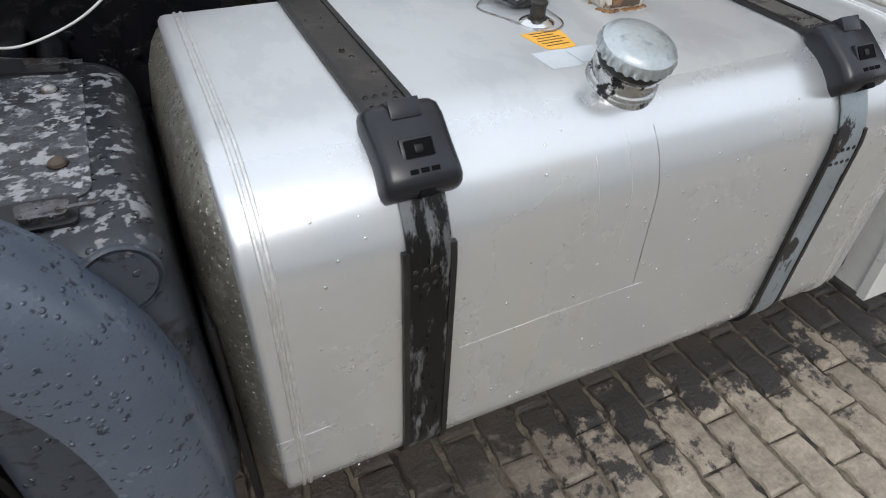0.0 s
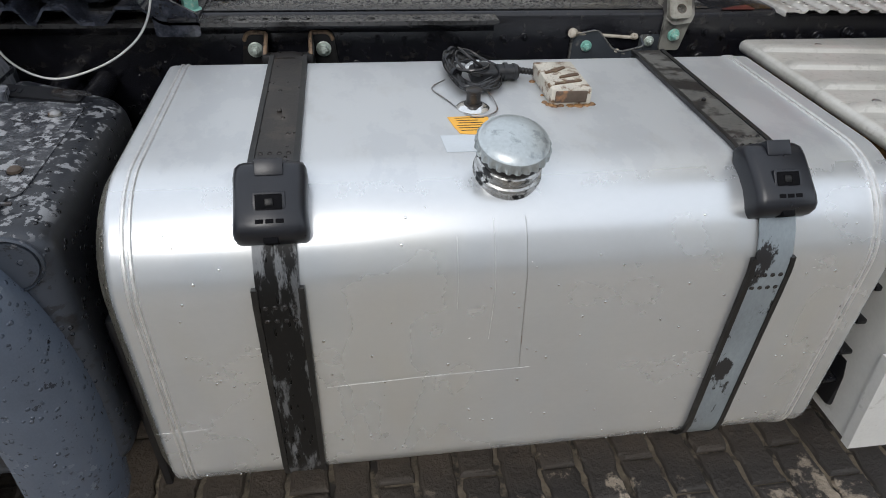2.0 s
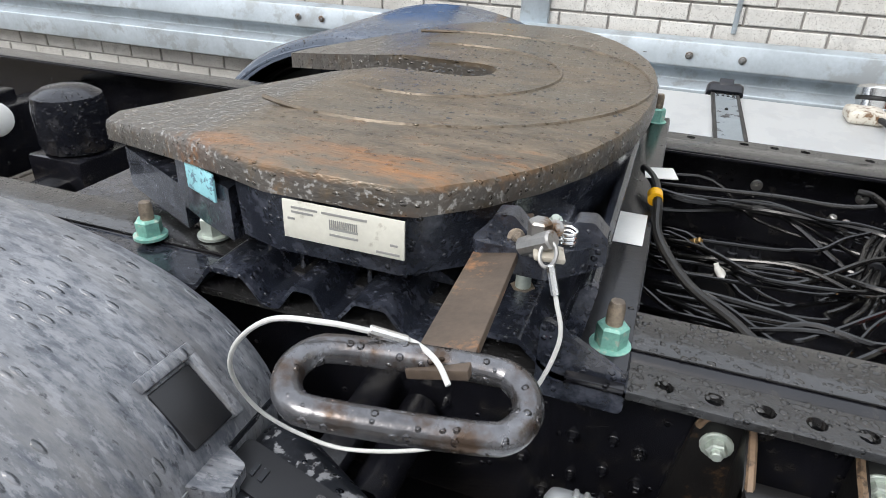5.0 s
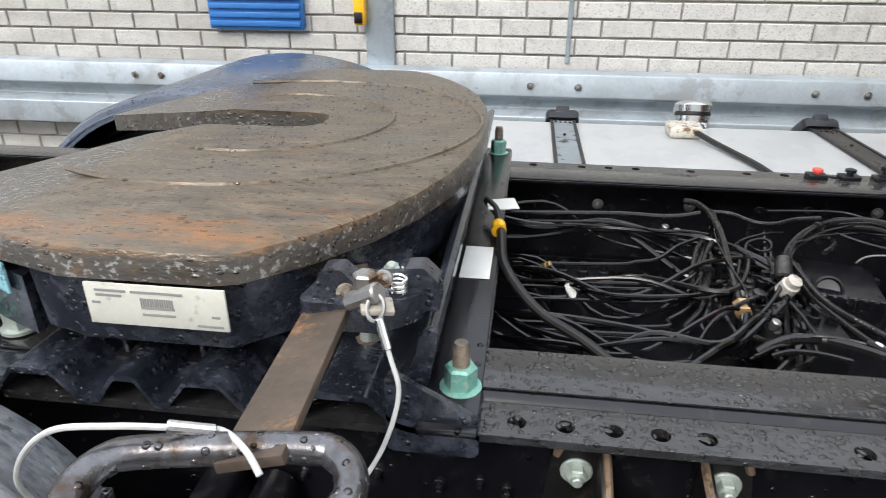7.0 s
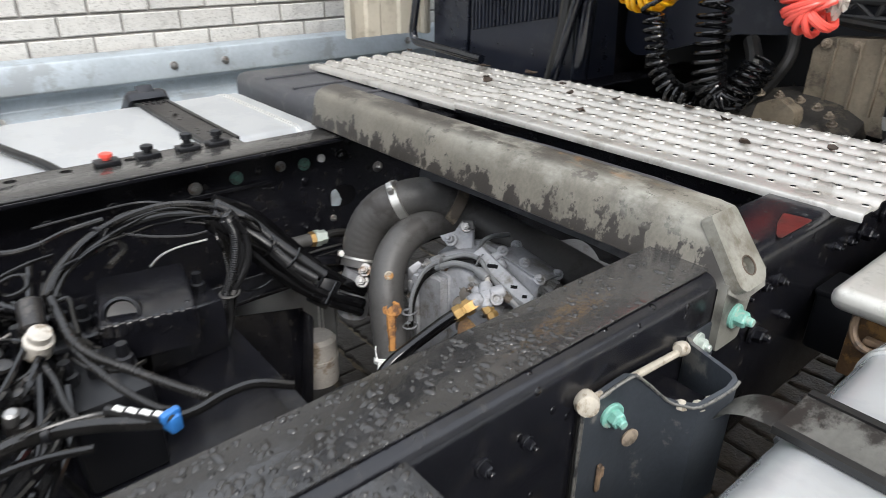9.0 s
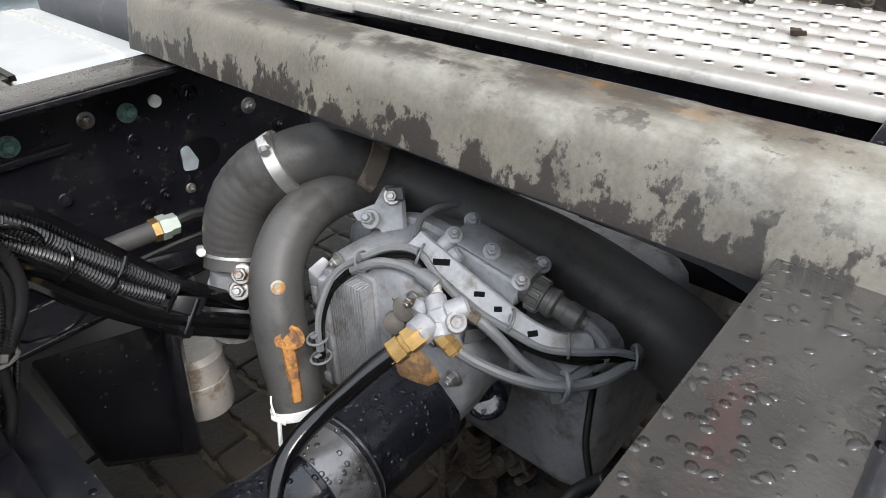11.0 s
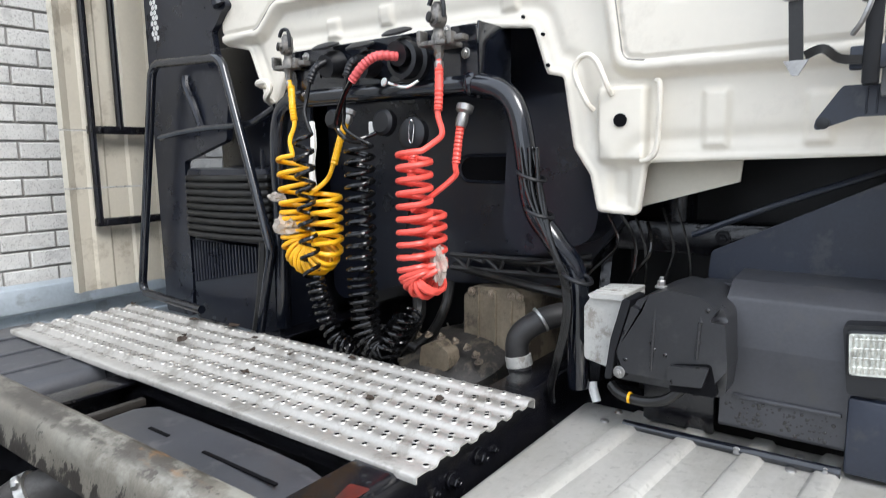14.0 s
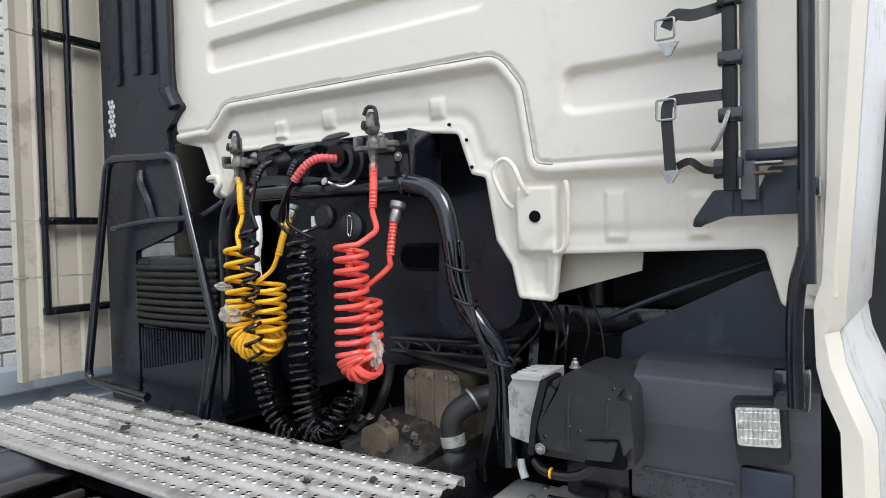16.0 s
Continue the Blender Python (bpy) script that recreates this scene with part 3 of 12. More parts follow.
lathe(bm, [(0.0085, 0), (0.0085, 0.004), (0.007, 0.005)], (0.950, RAIL_Y - 0.008, 0.902), (0, -1, 0), 14)
part("plug", bm, WHITE, rail_l, "white plastic plug")
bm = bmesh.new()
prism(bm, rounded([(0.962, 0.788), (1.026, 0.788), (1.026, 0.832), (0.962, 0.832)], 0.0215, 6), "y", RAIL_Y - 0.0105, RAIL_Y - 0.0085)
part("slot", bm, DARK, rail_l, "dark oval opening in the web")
bm = bmesh.new()
prism(bm, rounded([(0.964, 0.793), (0.984, 0.790), (0.989, 0.803), (0.984, 0.815), (0.978, 0.830), (0.966, 0.826)], 0.005, 3), "y", RAIL_Y - 0.0122, RAIL_Y - 0.0106)
part("slot_edge", bm, GALV, rail_l, "pale part showing through the opening")
bm = bmesh.new()
box(bm, (0.60, RAIL_Y - 0.016, 0.874), (0.835, RAIL_Y - 0.0085, 0.884), 0.002)
part("pressed_rib", bm, CHASSIS, rail_l)
# cross members between the rails
for x0, x1, z0, z1 in ((-0.42, -0.34, 0.75, 0.93), (0.60, 0.66, 0.62, 0.70), (1.30, 1.40, 0.70, 0.93)):
    t = thing("cross_member", "black steel cross member between the frame rails", "beam", "cross members")
    bm = bmesh.new()
    prism(bm, [(x0, z0), (x1, z0), (x1, z0 + 0.01), (x0 + 0.01, z0 + 0.01), (x0 + 0.01, z1 - 0.01), (x1, z1 - 0.01), (x1, z1), (x0, z1)], "y", -0.426, 0.426)
    part("channel", bm, CHASSIS, t)

# ---- fuel tanks ----


def tank_outline(s, grow=0.0):
    y0, y1, z0, z1 = 0.557 - grow, 1.15 + grow, 0.312 - grow, 0.93 + grow
    return [(s * y, z) for y, z in rounded([(y0, z0), (y0, z1), (y1, z1), (y1, z0)], [0.06, 0.038, 0.16 + grow, 0.09 + grow], 12)]


def front_arc(s, grow, a0, a1, n=24):
    """Points along the tank's skin from the back edge of the top (0) over the shoulder and down the front to the underside (1)."""
    y0, y1, z0, z1, r = 0.56, 1.15 + grow, 0.312 - grow, 0.93 + grow, 0.16 + grow
    q = 0.09 + grow
    segs = [("l", (y0, z1), (y1 - r, z1)), ("a", (y1 - r, z1 - r), r, 90, 0), ("l", (y1, z1 - r), (y1, z0 + q)), ("a", (y1 - q, z0 + q), q, 0, -90), ("l", (y1 - q, z0), (y1 - q - 0.1, z0))]
    lens = [abs(g[2][0] - g[1][0]) + abs(g[2][1] - g[1][1]) if g[0] == "l" else math.pi / 2 * g[2] for g in segs]
    total = sum(lens)
    out = []
    for i in range(n + 1):
        d = (a0 + (a1 - a0) * i / n) * total
        for g, L in zip(segs, lens):
            if d <= L + 1e-9 or g is segs[-1]:
                t = d / L
                if g[0] == "l":
                    p = (g[1][0] + (g[2][0] - g[1][0]) * t, g[1][1] + (g[2][1] - g[1][1]) * t)
                else:
                    a = radians(g[3] + (g[4] - g[3]) * t)
                    p = (g[1][0] + g[2] * math.cos(a), g[1][1] + g[2] * math.sin(a))
                break
            d -= L
        out.append((s * p[0], p[1]))
    return out


def band(bm, s, x0, x1, g0, g1, a0, a1, n=24):
    """A strip of the tank's skin between two heights over it."""
    lo, hi = front_arc(s, g0, a0, a1, n), front_arc(s, g1, a0, a1, n)
    rows = [[bm.verts.new((x, y, z)) for x, (y, z) in ((x0, p), (x1, p), (x1, q), (x0, q))] for p, q in zip(lo, hi)]
    for u, v in zip(rows, rows[1:]):
        for k in range(4):
            bm.faces.new((u[k], u[(k + 1) % 4], v[(k + 1) % 4], v[k]))
    bm.faces.new(rows[0][::-1])
    bm.faces.new(rows[-1])


def fuel_tank(s, x0, x1, label):
    t = thing("fuel_tank", label, "fuel tank", "fuel tanks")
    bm = bmesh.new()
    inset = [(0.0, -0.013), (0.0015, -0.0065), (0.006, -0.0015), (0.013, 0.0)]
    st = [(x0 + d, g) for d, g in inset] + [(x1 - d, g) for d, g in reversed(inset)]
    rings = [[bm.verts.new((x, y, z)) for y, z in tank_outline(s, g)] for x, g in st]
    for u, v in zip(rings, rings[1:]):
        for k in range(len(u)):
            bm.faces.new((u[k], u[(k + 1) % len(u)], v[(k + 1) % len(v)], v[k]))
    part("body", bm, ALU, t, angle=50)
    rim = tank_outline(s, -0.013)
    cy, cz = s * 0.85, 0.625
    for x, way in ((x0, -1), (x1, 1)):
        bm = bmesh.new()
        rings = [[bm.verts.new((x + way * h, cy + (y - cy) * f, cz + (z - cz) * f)) for y, z in rim] for h, f in ((0.0, 1.0), (0.005, 0.988), (0.017, 0.94), (0.030, 0.85), (0.041, 0.68), (0.047, 0.45), (0.049, 0.2))]
        for u, v in zip(rings, rings[1:]):
            for k in range(len(u)):
                bm.faces.new((u[k], u[(k + 1) % len(u)], v[(k + 1) % len(v)], v[k]))
        bm.faces.new(rings[-1])
        part("end_cap", bm, ALU_END, t, "domed rough wet pressed end, coloured darker for shade")
    for x in (x0 + 0.029, x0 + 0.039, x1 - 0.053, x1 - 0.043):
        bm = bmesh.new()
        sweep(bm, [(x, y, z) for y, z in tank_outline(s, 0.0002)], 0.0030, 6, closed=True)
        part("weld_seam", bm, ALU_WELD, t, "raised weld bead")
    return t


def tank_strap(s, x, worn, dark, label):
    t = thing("tank_strap", label, "strap", "tank straps")
    w = 0.038
    bm = bmesh.new()
    band(bm, s, x - w + 0.006, x + w - 0.006, 0.003, 0.006, 0.0, 0.36)
    part("upper_band", bm, dark, t)
    bm = bmesh.new()
    band(bm, s, x - w + 0.007, x + w - 0.007, 0.0035, 0.0065, 0.41, 1.0, 30)
    part("lower_band", bm, worn, t, "worn steel band with flaking black paint")
    for a, b, g in ((0.0, 0.37, 0.0085), (0.50, 1.0, 0.0085)):
        for e in (-1, 1):
            bm = bmesh.new()
            lo, hi = sorted((x + e * (w - 0.009), x + e * w))
            band(bm, s, lo, hi, 0.001, g, a, b)
            part("rubber_edge", bm, RUBBER, t, "black rubber edging")
    for a in (0.325, 0.345, 0.525, 0.545):
        (y, z), (yn, zn) = front_arc(s, 0.006, a, a, 1)[0], front_arc(s, 0.02, a, a, 1)[0]
        for k in range(4):
            bm = bmesh.new()
            lathe(bm, [(0.0042, -0.002), (0.0042, 0.0008), (0.003, 0.002), (0.0015, 0.001)], (x - 0.021 + k * 0.014, y, z), (0, yn - y, zn - z), 10)
            part("rivet", bm, STRAP, t)
    bm = bmesh.new()
    lathe(bm, [(0.0045, -0.002), (0.0045, 0.004), (0.002, 0.006)], (x - 0.002, s * 0.833, 0.936), (0, 0, 1), 8)
    part("stud", bm, STRAP, t)
    return t


def buckle(s, x, label):
    """The moulded cover over the tensioner on the tank's shoulder."""
    t = thing("strap_buckle", label, "buckle", "strap buckles")
    # local: x across, y along the strap (downwards positive towards the front), z out of the tank
    bm = bmesh.new()
    rows = []
    for y, zt, w in ((-0.080, 0.006, 0.040), (-0.077, 0.018, 0.046), (-0.070, 0.026, 0.0500), (-0.055, 0.032, 0.0515), (-0.030, 0.040, 0.0505), (-0.005, 0.047, 0.0500), (0.012, 0.050, 0.0510), (0.024, 0.049, 0.0520), (0.033, 0.044, 0.0510), (0.039, 0.034, 0.0480), (0.041, 0.020, 0.0450)):
        rows.append([bm.verts.new((px, y, pz)) for px, pz in
                     [(-w, -0.012), (-w, zt - 0.012), (-w + 0.004, zt - 0.005), (-w + 0.012, zt), (w - 0.012, zt), (w - 0.004, zt - 0.005), (w, zt - 0.012), (w, -0.012)]])
    for u, v in zip(rows, rows[1:]):
        for k in range(7):
            bm.faces.new((u[k], u[k + 1], v[k + 1], v[k]))
        bm.faces.new((u[7], u[0], v[0], v[7]))
    bm.faces.new(rows[0])
    bm.faces.new(rows[-1][::-1])
    flip = -1 if s < 0 else 1
    def place(bm):
        # turn so that local -y goes up and back over the tank, +y down its front
        bmesh.ops.scale(bm, vec=(1, flip, 1), verts=bm.verts)
        at_pose(bm, pose(x, s * 1.088, 0.888) @ pose(0, 0, 0, (50 if s < 0 else -50), 0, 0))
    place(bm)
    part("cover", bm, BUCKLE, t, angle=50)
    for lo, hi, name, mat in (((-0.0225, -0.030, 0.036), (0.0225, -0.001, 0.0470), "window_frame", BUCKLE), ((-0.0185, -0.0265, 0.0465), (0.0185, -0.0045, 0.0474), "window", DARK),
                              ((-0.006, -0.021, 0.0472), (0.006, -0.010, 0.0482), "latch", STRAP_WORN), ((-0.020, 0.023, 0.0495), (0.020, 0.030, 0.0512), "emblem", DARK),
                              ((-0.020, -0.0795, 0.010), (0.020, -0.055, 0.0335), "tongue", BUCKLE), ((-0.010, 0.030, 0.02), (0.010, 0.0420, 0.0435), "notch", DARK)):
        bm = bmesh.new()
        if name == "emblem":
            for k in range(3):
                box(bm, (-0.019 + k * 0.0138, 0.0085, 0.0485), (-0.008 + k * 0.0138, 0.0145, 0.0508), 0.0006, 1)
        else:
            box(bm, lo, hi, 0.0015, 2)
        place(bm)
        part(name, bm, mat, t)
    return t


ALU_WELD = material("weld bead", (0.70, 0.70, 0.685), 0.38, 0.7, 0.2, 60, 500, 0.6)
ALU_SCRATCH = material("scratched aluminium", (0.72, 0.72, 0.71), 0.45, 0.5, 0.4, 30, 300, 0.3)
tank_near = fuel_tank(-1, -0.155, 1.09, "brushed aluminium fuel tank with water stains and scratches")
tank_far = fuel_tank(1, -0.24, 1.03, "pale aluminium fuel tank on the far side of the frame")
STRAP_GREY = material("grey strap steel", (0.27, 0.31, 0.335), 0.42, 0.4, 0.2, 14, 200, 0.15, (0.03, 0.03, 0.032), 0.34, 18, stretch=(1, 1, 0.45), stain_soft=0.015)
tank_strap(-1, 0.080, STRAP_WORN, STRAP, "black tank strap with flaking paint and rubber edges")
STRAP_PALE = material("worn pale strap", (0.12, 0.118, 0.108), 0.45, 0.3, 0.35, 16, 180, 0.3, (0.022, 0.019, 0.017), 0.62, 18, stretch=(0.6, 1, 1), stain_soft=0.04)
tank_strap(-1, 0.860, STRAP_GREY, STRAP_PALE, "grey worn tank strap with black rubber edges")
tank_strap(1, 0.040, STRAP_GREY, STRAP_GREY, "grey worn tank strap over the far tank")
tank_strap(1, 0.800, STRAP_GREY, STRAP, "dark tank strap over the far tank")
buckle(-1, 0.080, "satin black plastic buckle cover on the tank strap")
buckle(-1, 0.860, "satin black plastic buckle cover on the tank strap")
buckle(1, 0.040, "black plastic buckle cover on the far tank")
buckle(1, 0.800, "black plastic buckle cover on the far tank")


def strap_bracket(x0, x1):
    """The steel bracket that holds the strap to the rail."""
    t = thing("strap_bracket", "rusty black steel bracket bolted to the frame rail", "bracket", "strap brackets")
    for x in (x0, x1):
        bm = bmesh.new()
        e = -1 if x == x0 else 1
        prism(bm, rounded([(x + e * 0.042, 0.80), (x - e * 0.024, 0.80), (x - e * 0.024, 0.946), (x + e * 0.022, 0.946)][::e], 0.010, 3), "y", -0.445, -0.4355)
        part("tab", bm, RUSTY_EDGE, t)
        bm = bmesh.new()
        tube(bm, [(x + e * 0.022, -0.446, 0.930), (x + e * 0.012, -0.446, 0.946), (x - e * 0.018, -0.446, 0.947), (x - e * 0.026, -0.452, 0.944), (x - e * 0.026, -0.50, 0.926), (x - e * 0.026, -0.514, 0.914)], 0.0046, 6)
        part("rusty_edge", bm, RUST_TAN, t)
        hexbolt(t, (x, -0.444, 0.91), (0, -1, 0), 0.011, 0.013, ZINC)
    for x in (x0 + 0.024, x1 - 0.024):
        bm = bmesh.new()
        prism(bm, [(-0.444, 0.80), (-0.444, 0.944), (-0.454, 0.945), (-0.500, 0.926), (-0.516, 0.912), (-0.512, 0.86), (-0.47, 0.80)], "x", x - 0.004, x + 0.004)
        part("side", bm, RUSTY_EDGE, t)
    bm = bmesh.new()
    box(bm, (x0 + 0.02, -0.520, 0.890), (x1 - 0.02, -0.494, 0.923), 0.006)
    part("bar", bm, RUSTY_EDGE, t)
    bm = bmesh.new()
    tube(bm, [((x0 + x1) / 2, -0.508, 0.920), ((x0 + x1) / 2, -0.53, 0.931), ((x0 + x1) / 2, -0.575, 0.9345)], 0.004, 6, 4)
    bmesh.ops.scale(bm, vec=(8.2, 1, 1), space=pose(-(x0 + x1) / 2, 0, 0), verts=bm.verts)
    part("hook_band", bm, STRAP, t)


RUST_TAN = material("tan rust", (0.20, 0.135, 0.085), 0.6, 0.1, 0.4, 40, 200, 0.5, (0.07, 0.05, 0.035), 0.45, 50)
PIN_WAX = material("pale greased pin", (0.44, 0.40, 0.33), 0.6, 0.0, 0.2, 30, 200, 0.4, (0.20, 0.16, 0.11), 0.30, 40)
RUSTY_EDGE = material("rust edged black paint", (0.010, 0.0095, 0.0095), 0.45, 0.1, 0.3, 20, 180, 0.3, (0.075, 0.045, 0.025), 0.18, 22)
strap_bracket(0.0, 0.148)

# forked bracket at the front strap
fork = thing("forked_bracket", "blue-grey folded steel bracket with a white greased pin", "bracket")


def folded(bm, line, low, thick):
    """An upright folded sheet along (x, y, top z), with its thickness towards the rail."""
    n = len(line)
    out, inn = [], []
    for i, (x, y, z) in enumerate(line):
        a, b = line[max(i - 1, 0)], line[min(i + 1, n - 1)]
        d = Vector((b[0] - a[0], b[1] - a[1], 0)).normalized()
        q = Vector((-d.y, d.x, 0)) * thick
        out.append([bm.verts.new((x, y, h)) for h in (low, z)])
        inn.append([bm.verts.new((x + q.x, y + q.y, h)) for h in (low, z)])
    for i in range(n - 1):
        bm.faces.new((out[i][0], out[i + 1][0], out[i + 1][1], out[i][1]))
        bm.faces.new((inn[i][0], inn[i][1], inn[i + 1][1], inn[i + 1][0]))
        bm.faces.new((out[i][1], out[i + 1][1], inn[i + 1][1], inn[i][1]))
        bm.faces.new((out[i][0], inn[i][0], inn[i + 1][0], out[i + 1][0]))
    for i in (0, n - 1):
        bm.faces.new((out[i][0], out[i][1], inn[i][1], inn[i][0]))


bm = bmesh.new()
folded(bm, [(0.704, -0.452, 0.944), (0.712, -0.455, 0.951), (0.752, -0.462, 0.962), (0.766, -0.466, 0.957), (0.792, -0.482, 0.927), (0.799, -0.494, 0.925), (0.808, -0.507, 0.927), (0.838, -0.518, 0.938), (0.852, -0.518, 0.942), (0.859, -0.511, 0.943), (0.874, -0.458, 0.944), (0.880, -0.450, 0.945), (0.938, -0.450, 0.945)], 0.80, 0.005)
part("channel", bm, BRACKET, fork)
WORN_EDGE = material("worn bracket edge", (0.17, 0.165, 0.15), 0.45, 0.3, 0.4, 60, 200, 0.3, (0.04, 0.04, 0.042), 0.5, 60)
bm = bmesh.new()
tube(bm, [(0.704, -0.4545, 0.943), (0.712, -0.4575, 0.950), (0.752, -0.4645, 0.961), (0.766, -0.4685, 0.956), (0.792, -0.4840, 0.927), (0.799, -0.4960, 0.925), (0.808, -0.5085, 0.927), (0.838, -0.5195, 0.938), (0.852, -0.5195, 0.942)], 0.0016, 6, 3)
part("worn_edge", bm, WORN_EDGE, fork, "paint worn off along the top edge")
bm = bmesh.new()
tube(bm, [(0.7035, -0.4535, 0.940), (0.7035, -0.4530, 0.90), (0.7035, -0.4530, 0.80)], 0.0022, 6, 3)
part("worn_edge", bm, WORN_EDGE, fork)
for x, z0, z1 in ((0.730, 0.835, 0.868), (0.734, 0.850, 0.862)):
    bm = bmesh.new()
    box(bm, (x - 0.0028, -0.4625, z0), (x + 0.0028, -0.4590, z1), 0.001)
    part("rust_run", bm, RUST_TAN, fork, "rusty run below the bolt")
bm = bmesh.new()
folded(bm, [(0.700, -0.4505, 0.938), (0.7035, -0.4515, 0.940)], 0.80, 0.012)
part("edge_strip", bm, RUSTY_EDGE, fork)
bm = bmesh.new()
rod(bm, (0.710, -0.455, 0.952), (0.858, -0.455, 0.940), 0.0040, 10)
lathe(bm, [(0.005, -0.010), (0.010, -0.008), (0.0118, 0.002), (0.010, 0.008), (0.004, 0.010)], (0.703, -0.456, 0.953), (-0.6, -0.7, 0.2), 14)
lathe(bm, [(0.005, -0.008), (0.008, -0.004), (0.008, 0.004), (0.005, 0.008)], (0.856, -0.455, 0.943), (-1, 0, 0.3), 12)
part("pin", bm, PIN_WAX, fork, "pale greased pin")
hexbolt(fork, (0.738, -0.460, 0.924), (-0.2, -1, 0), 0.0085, 0.011, GREEN)
bm = bmesh.new()
lathe(bm, [(0.0095, 0), (0.010, 0.002), (0.006, 0.004)], (0.764, -0.466, 0.887), (-0.25, -1, 0), 14)
part("plug", bm, DIRTY, fork, "dirty round plug")
hexbolt(fork, (0.897, -0.450, 0.930), (0, -1, 0), 0.008, 0.010, ZINC)
for x, y in ((0.803, -0.492), (0.815, -0.503), (0.83, -0.507)):
    bm = bmesh.new()
    lathe(bm, [(0.007, 0), (0.006, 0.004), (0.002, 0.007)], (x, y, 0.920), (0, 0, 1), 8)
    part("grease_lump", bm, PIN_WAX, fork)
bm = bmesh.new()
tube(bm, [(0.848, -0.510, 0.900), (0.848, -0.522, 0.918), (0.848, -0.545, 0.930), (0.848, -0.58, 0.934)], 0.0035, 6, 4)
bmesh.ops.scale(bm, vec=(6.5, 1, 1), space=pose(-0.848, 0, 0), verts=bm.verts)
part("strap_hook", bm, STRAP_PALE, fork, "worn pale strap end")
bm = bmesh.new()
box(bm, (0.812, -0.495, 0.80), (0.855, -0.445, 0.905), 0.002)
part("filler_block", bm, CHASSIS, fork)
fork.location = (0.022, 0.013, -0.015)

# ---- on the near tank ----
CAP_METAL = material("dull blue grey cap metal", (0.46, 0.50, 0.51), 0.38, 0.65, 0.2, 12, 160, 0.15, (0.30, 0.33, 0.34), 0.3, 24)
NECK_METAL = material("wet filler neck", (0.42, 0.42, 0.41), 0.25, 0.9, 0.3, 30, 200, 0.3, (0.03, 0.03, 0.03), 0.42, 40, stain_soft=0.02)
cap = new("fuel_cap")
cap["label"] = "dull metal fuel cap with fluted rim on a wet filler neck"
cap.parent = tank_near
CX, ax = Vector((0.434, -1.038, 0.919)), Vector((0.01, -math.sin(radians(18)), math.cos(radians(18))))
bm = bmesh.new()
lathe(bm, [(0.054, -0.03), (0.054, 0.004), (0.0525, 0.006), (0.0525, 0.012), (0.049, 0.014), (0.049, 0.022), (0.0515, 0.024), (0.0515, 0.034), (0.048, 0.036), (0.048, 0.045)], CX, ax, 40)
part("neck", bm, NECK_METAL, cap, "shiny wet filler neck")
bm = bmesh.new()
lathe(bm, [(0.0485, 0.037), (0.0510, 0.040), (0.0515, 0.047), (0.0505, 0.0505)], CX, ax, 40)
part("seal", bm, RUBBER, cap)
bm = bmesh.new()
ring = []
A, B = frame_of(ax)
prof = [(0.050, 0.050, 0), (0.0545, 0.051, 1.6), (0.0562, 0.053, 1.8), (0.0562, 0.062, 1.8), (0.055, 0.066, 0.4), (0.0535, 0.069, 0), (0.050, 0.070, 0), (0.047, 0.073, 0), (0.040, 0.077, 0), (0.020, 0.0795, 0), (0.002, 0.080, 0)]
for r0, h, fl in prof:
    ring.append([bm.verts.new(CX + ax * h + (A * math.cos(2 * math.pi * k / 96) + B * math.sin(2 * math.pi * k / 96)) * (r0 + fl * (0.0009 if k % 4 < 2 else -0.0012))) for k in range(96)])
for u, v in zip(ring, ring[1:]):
    for k in range(96):
        bm.faces.new((u[k], u[(k + 1) % 96], v[(k + 1) % 96], v[k]))
bm.faces.new(ring[-1])
bm.faces.new(ring[0][::-1])
part("lid", bm, CAP_METAL, cap)

sensor = thing("level_sensor", "dirty hexagonal tank sensor on a bright welded collar", "sensor")
bm = bmesh.new()
lathe(bm, [(0.030, -0.002), (0.030, 0.003), (0.026, 0.006), (0.018, 0.009)], (0.418, -0.827, 0.93), (0, 0, 1), 24)
part("collar", bm, CHROME, sensor)
bm = bmesh.new()
lathe(bm, [(0.017, 0.006), (0.017, 0.011), (0.013, 0.012), (0.013, 0.03), (0.015, 0.031), (0.015, 0.036), (0.011, 0.038)], (0.418, -0.827, 0.93), (0, 0, 1), 12)
part("hex", bm, STRAP, sensor)
LABEL_PALE = material("pale silvery label", (0.60, 0.645, 0.68), 0.45, 0.2, 0.06, 20, 200, 0.03)
sticker = thing("warning_sticker", "torn orange sticker with black lines of print on the tank", "sticker")
bm = bmesh.new()
prism(bm, [(0.366, -0.862), (0.434, -0.860), (0.438, -0.868), (0.436, -0.89), (0.428, -0.93), (0.40, -0.931), (0.378, -0.926), (0.372, -0.90)], "z", 0.9302, 0.9309)
part("sheet", bm, ORANGE, sticker, smooth=False)
for i in range(6):
    bm = bmesh.new()
    y = -0.868 - i * 0.0095
    box(bm, (0.378 + 0.002 * (i % 3), y - 0.0012, 0.9309), (0.43 - 0.006 * ((i * 2) % 3), y + 0.0012, 0.9312))
    part("print_line", bm, RUBBER, sticker, smooth=False)
for x0, x1, y0, y1 in ((0.347, 0.400, -0.990, -0.932), (0.403, 0.452, -0.984, -0.934)):
    bm = bmesh.new()
    prism(bm, [(x0, y0), (x1, y0 - 0.001), (x1, y1), (x0 - 0.003, y1)], "z", 0.9302, 0.9308)
    single("label_patch", bm, LABEL_PALE, "blank silvery label stuck to the tank top", "label", "tank labels", smooth=False)
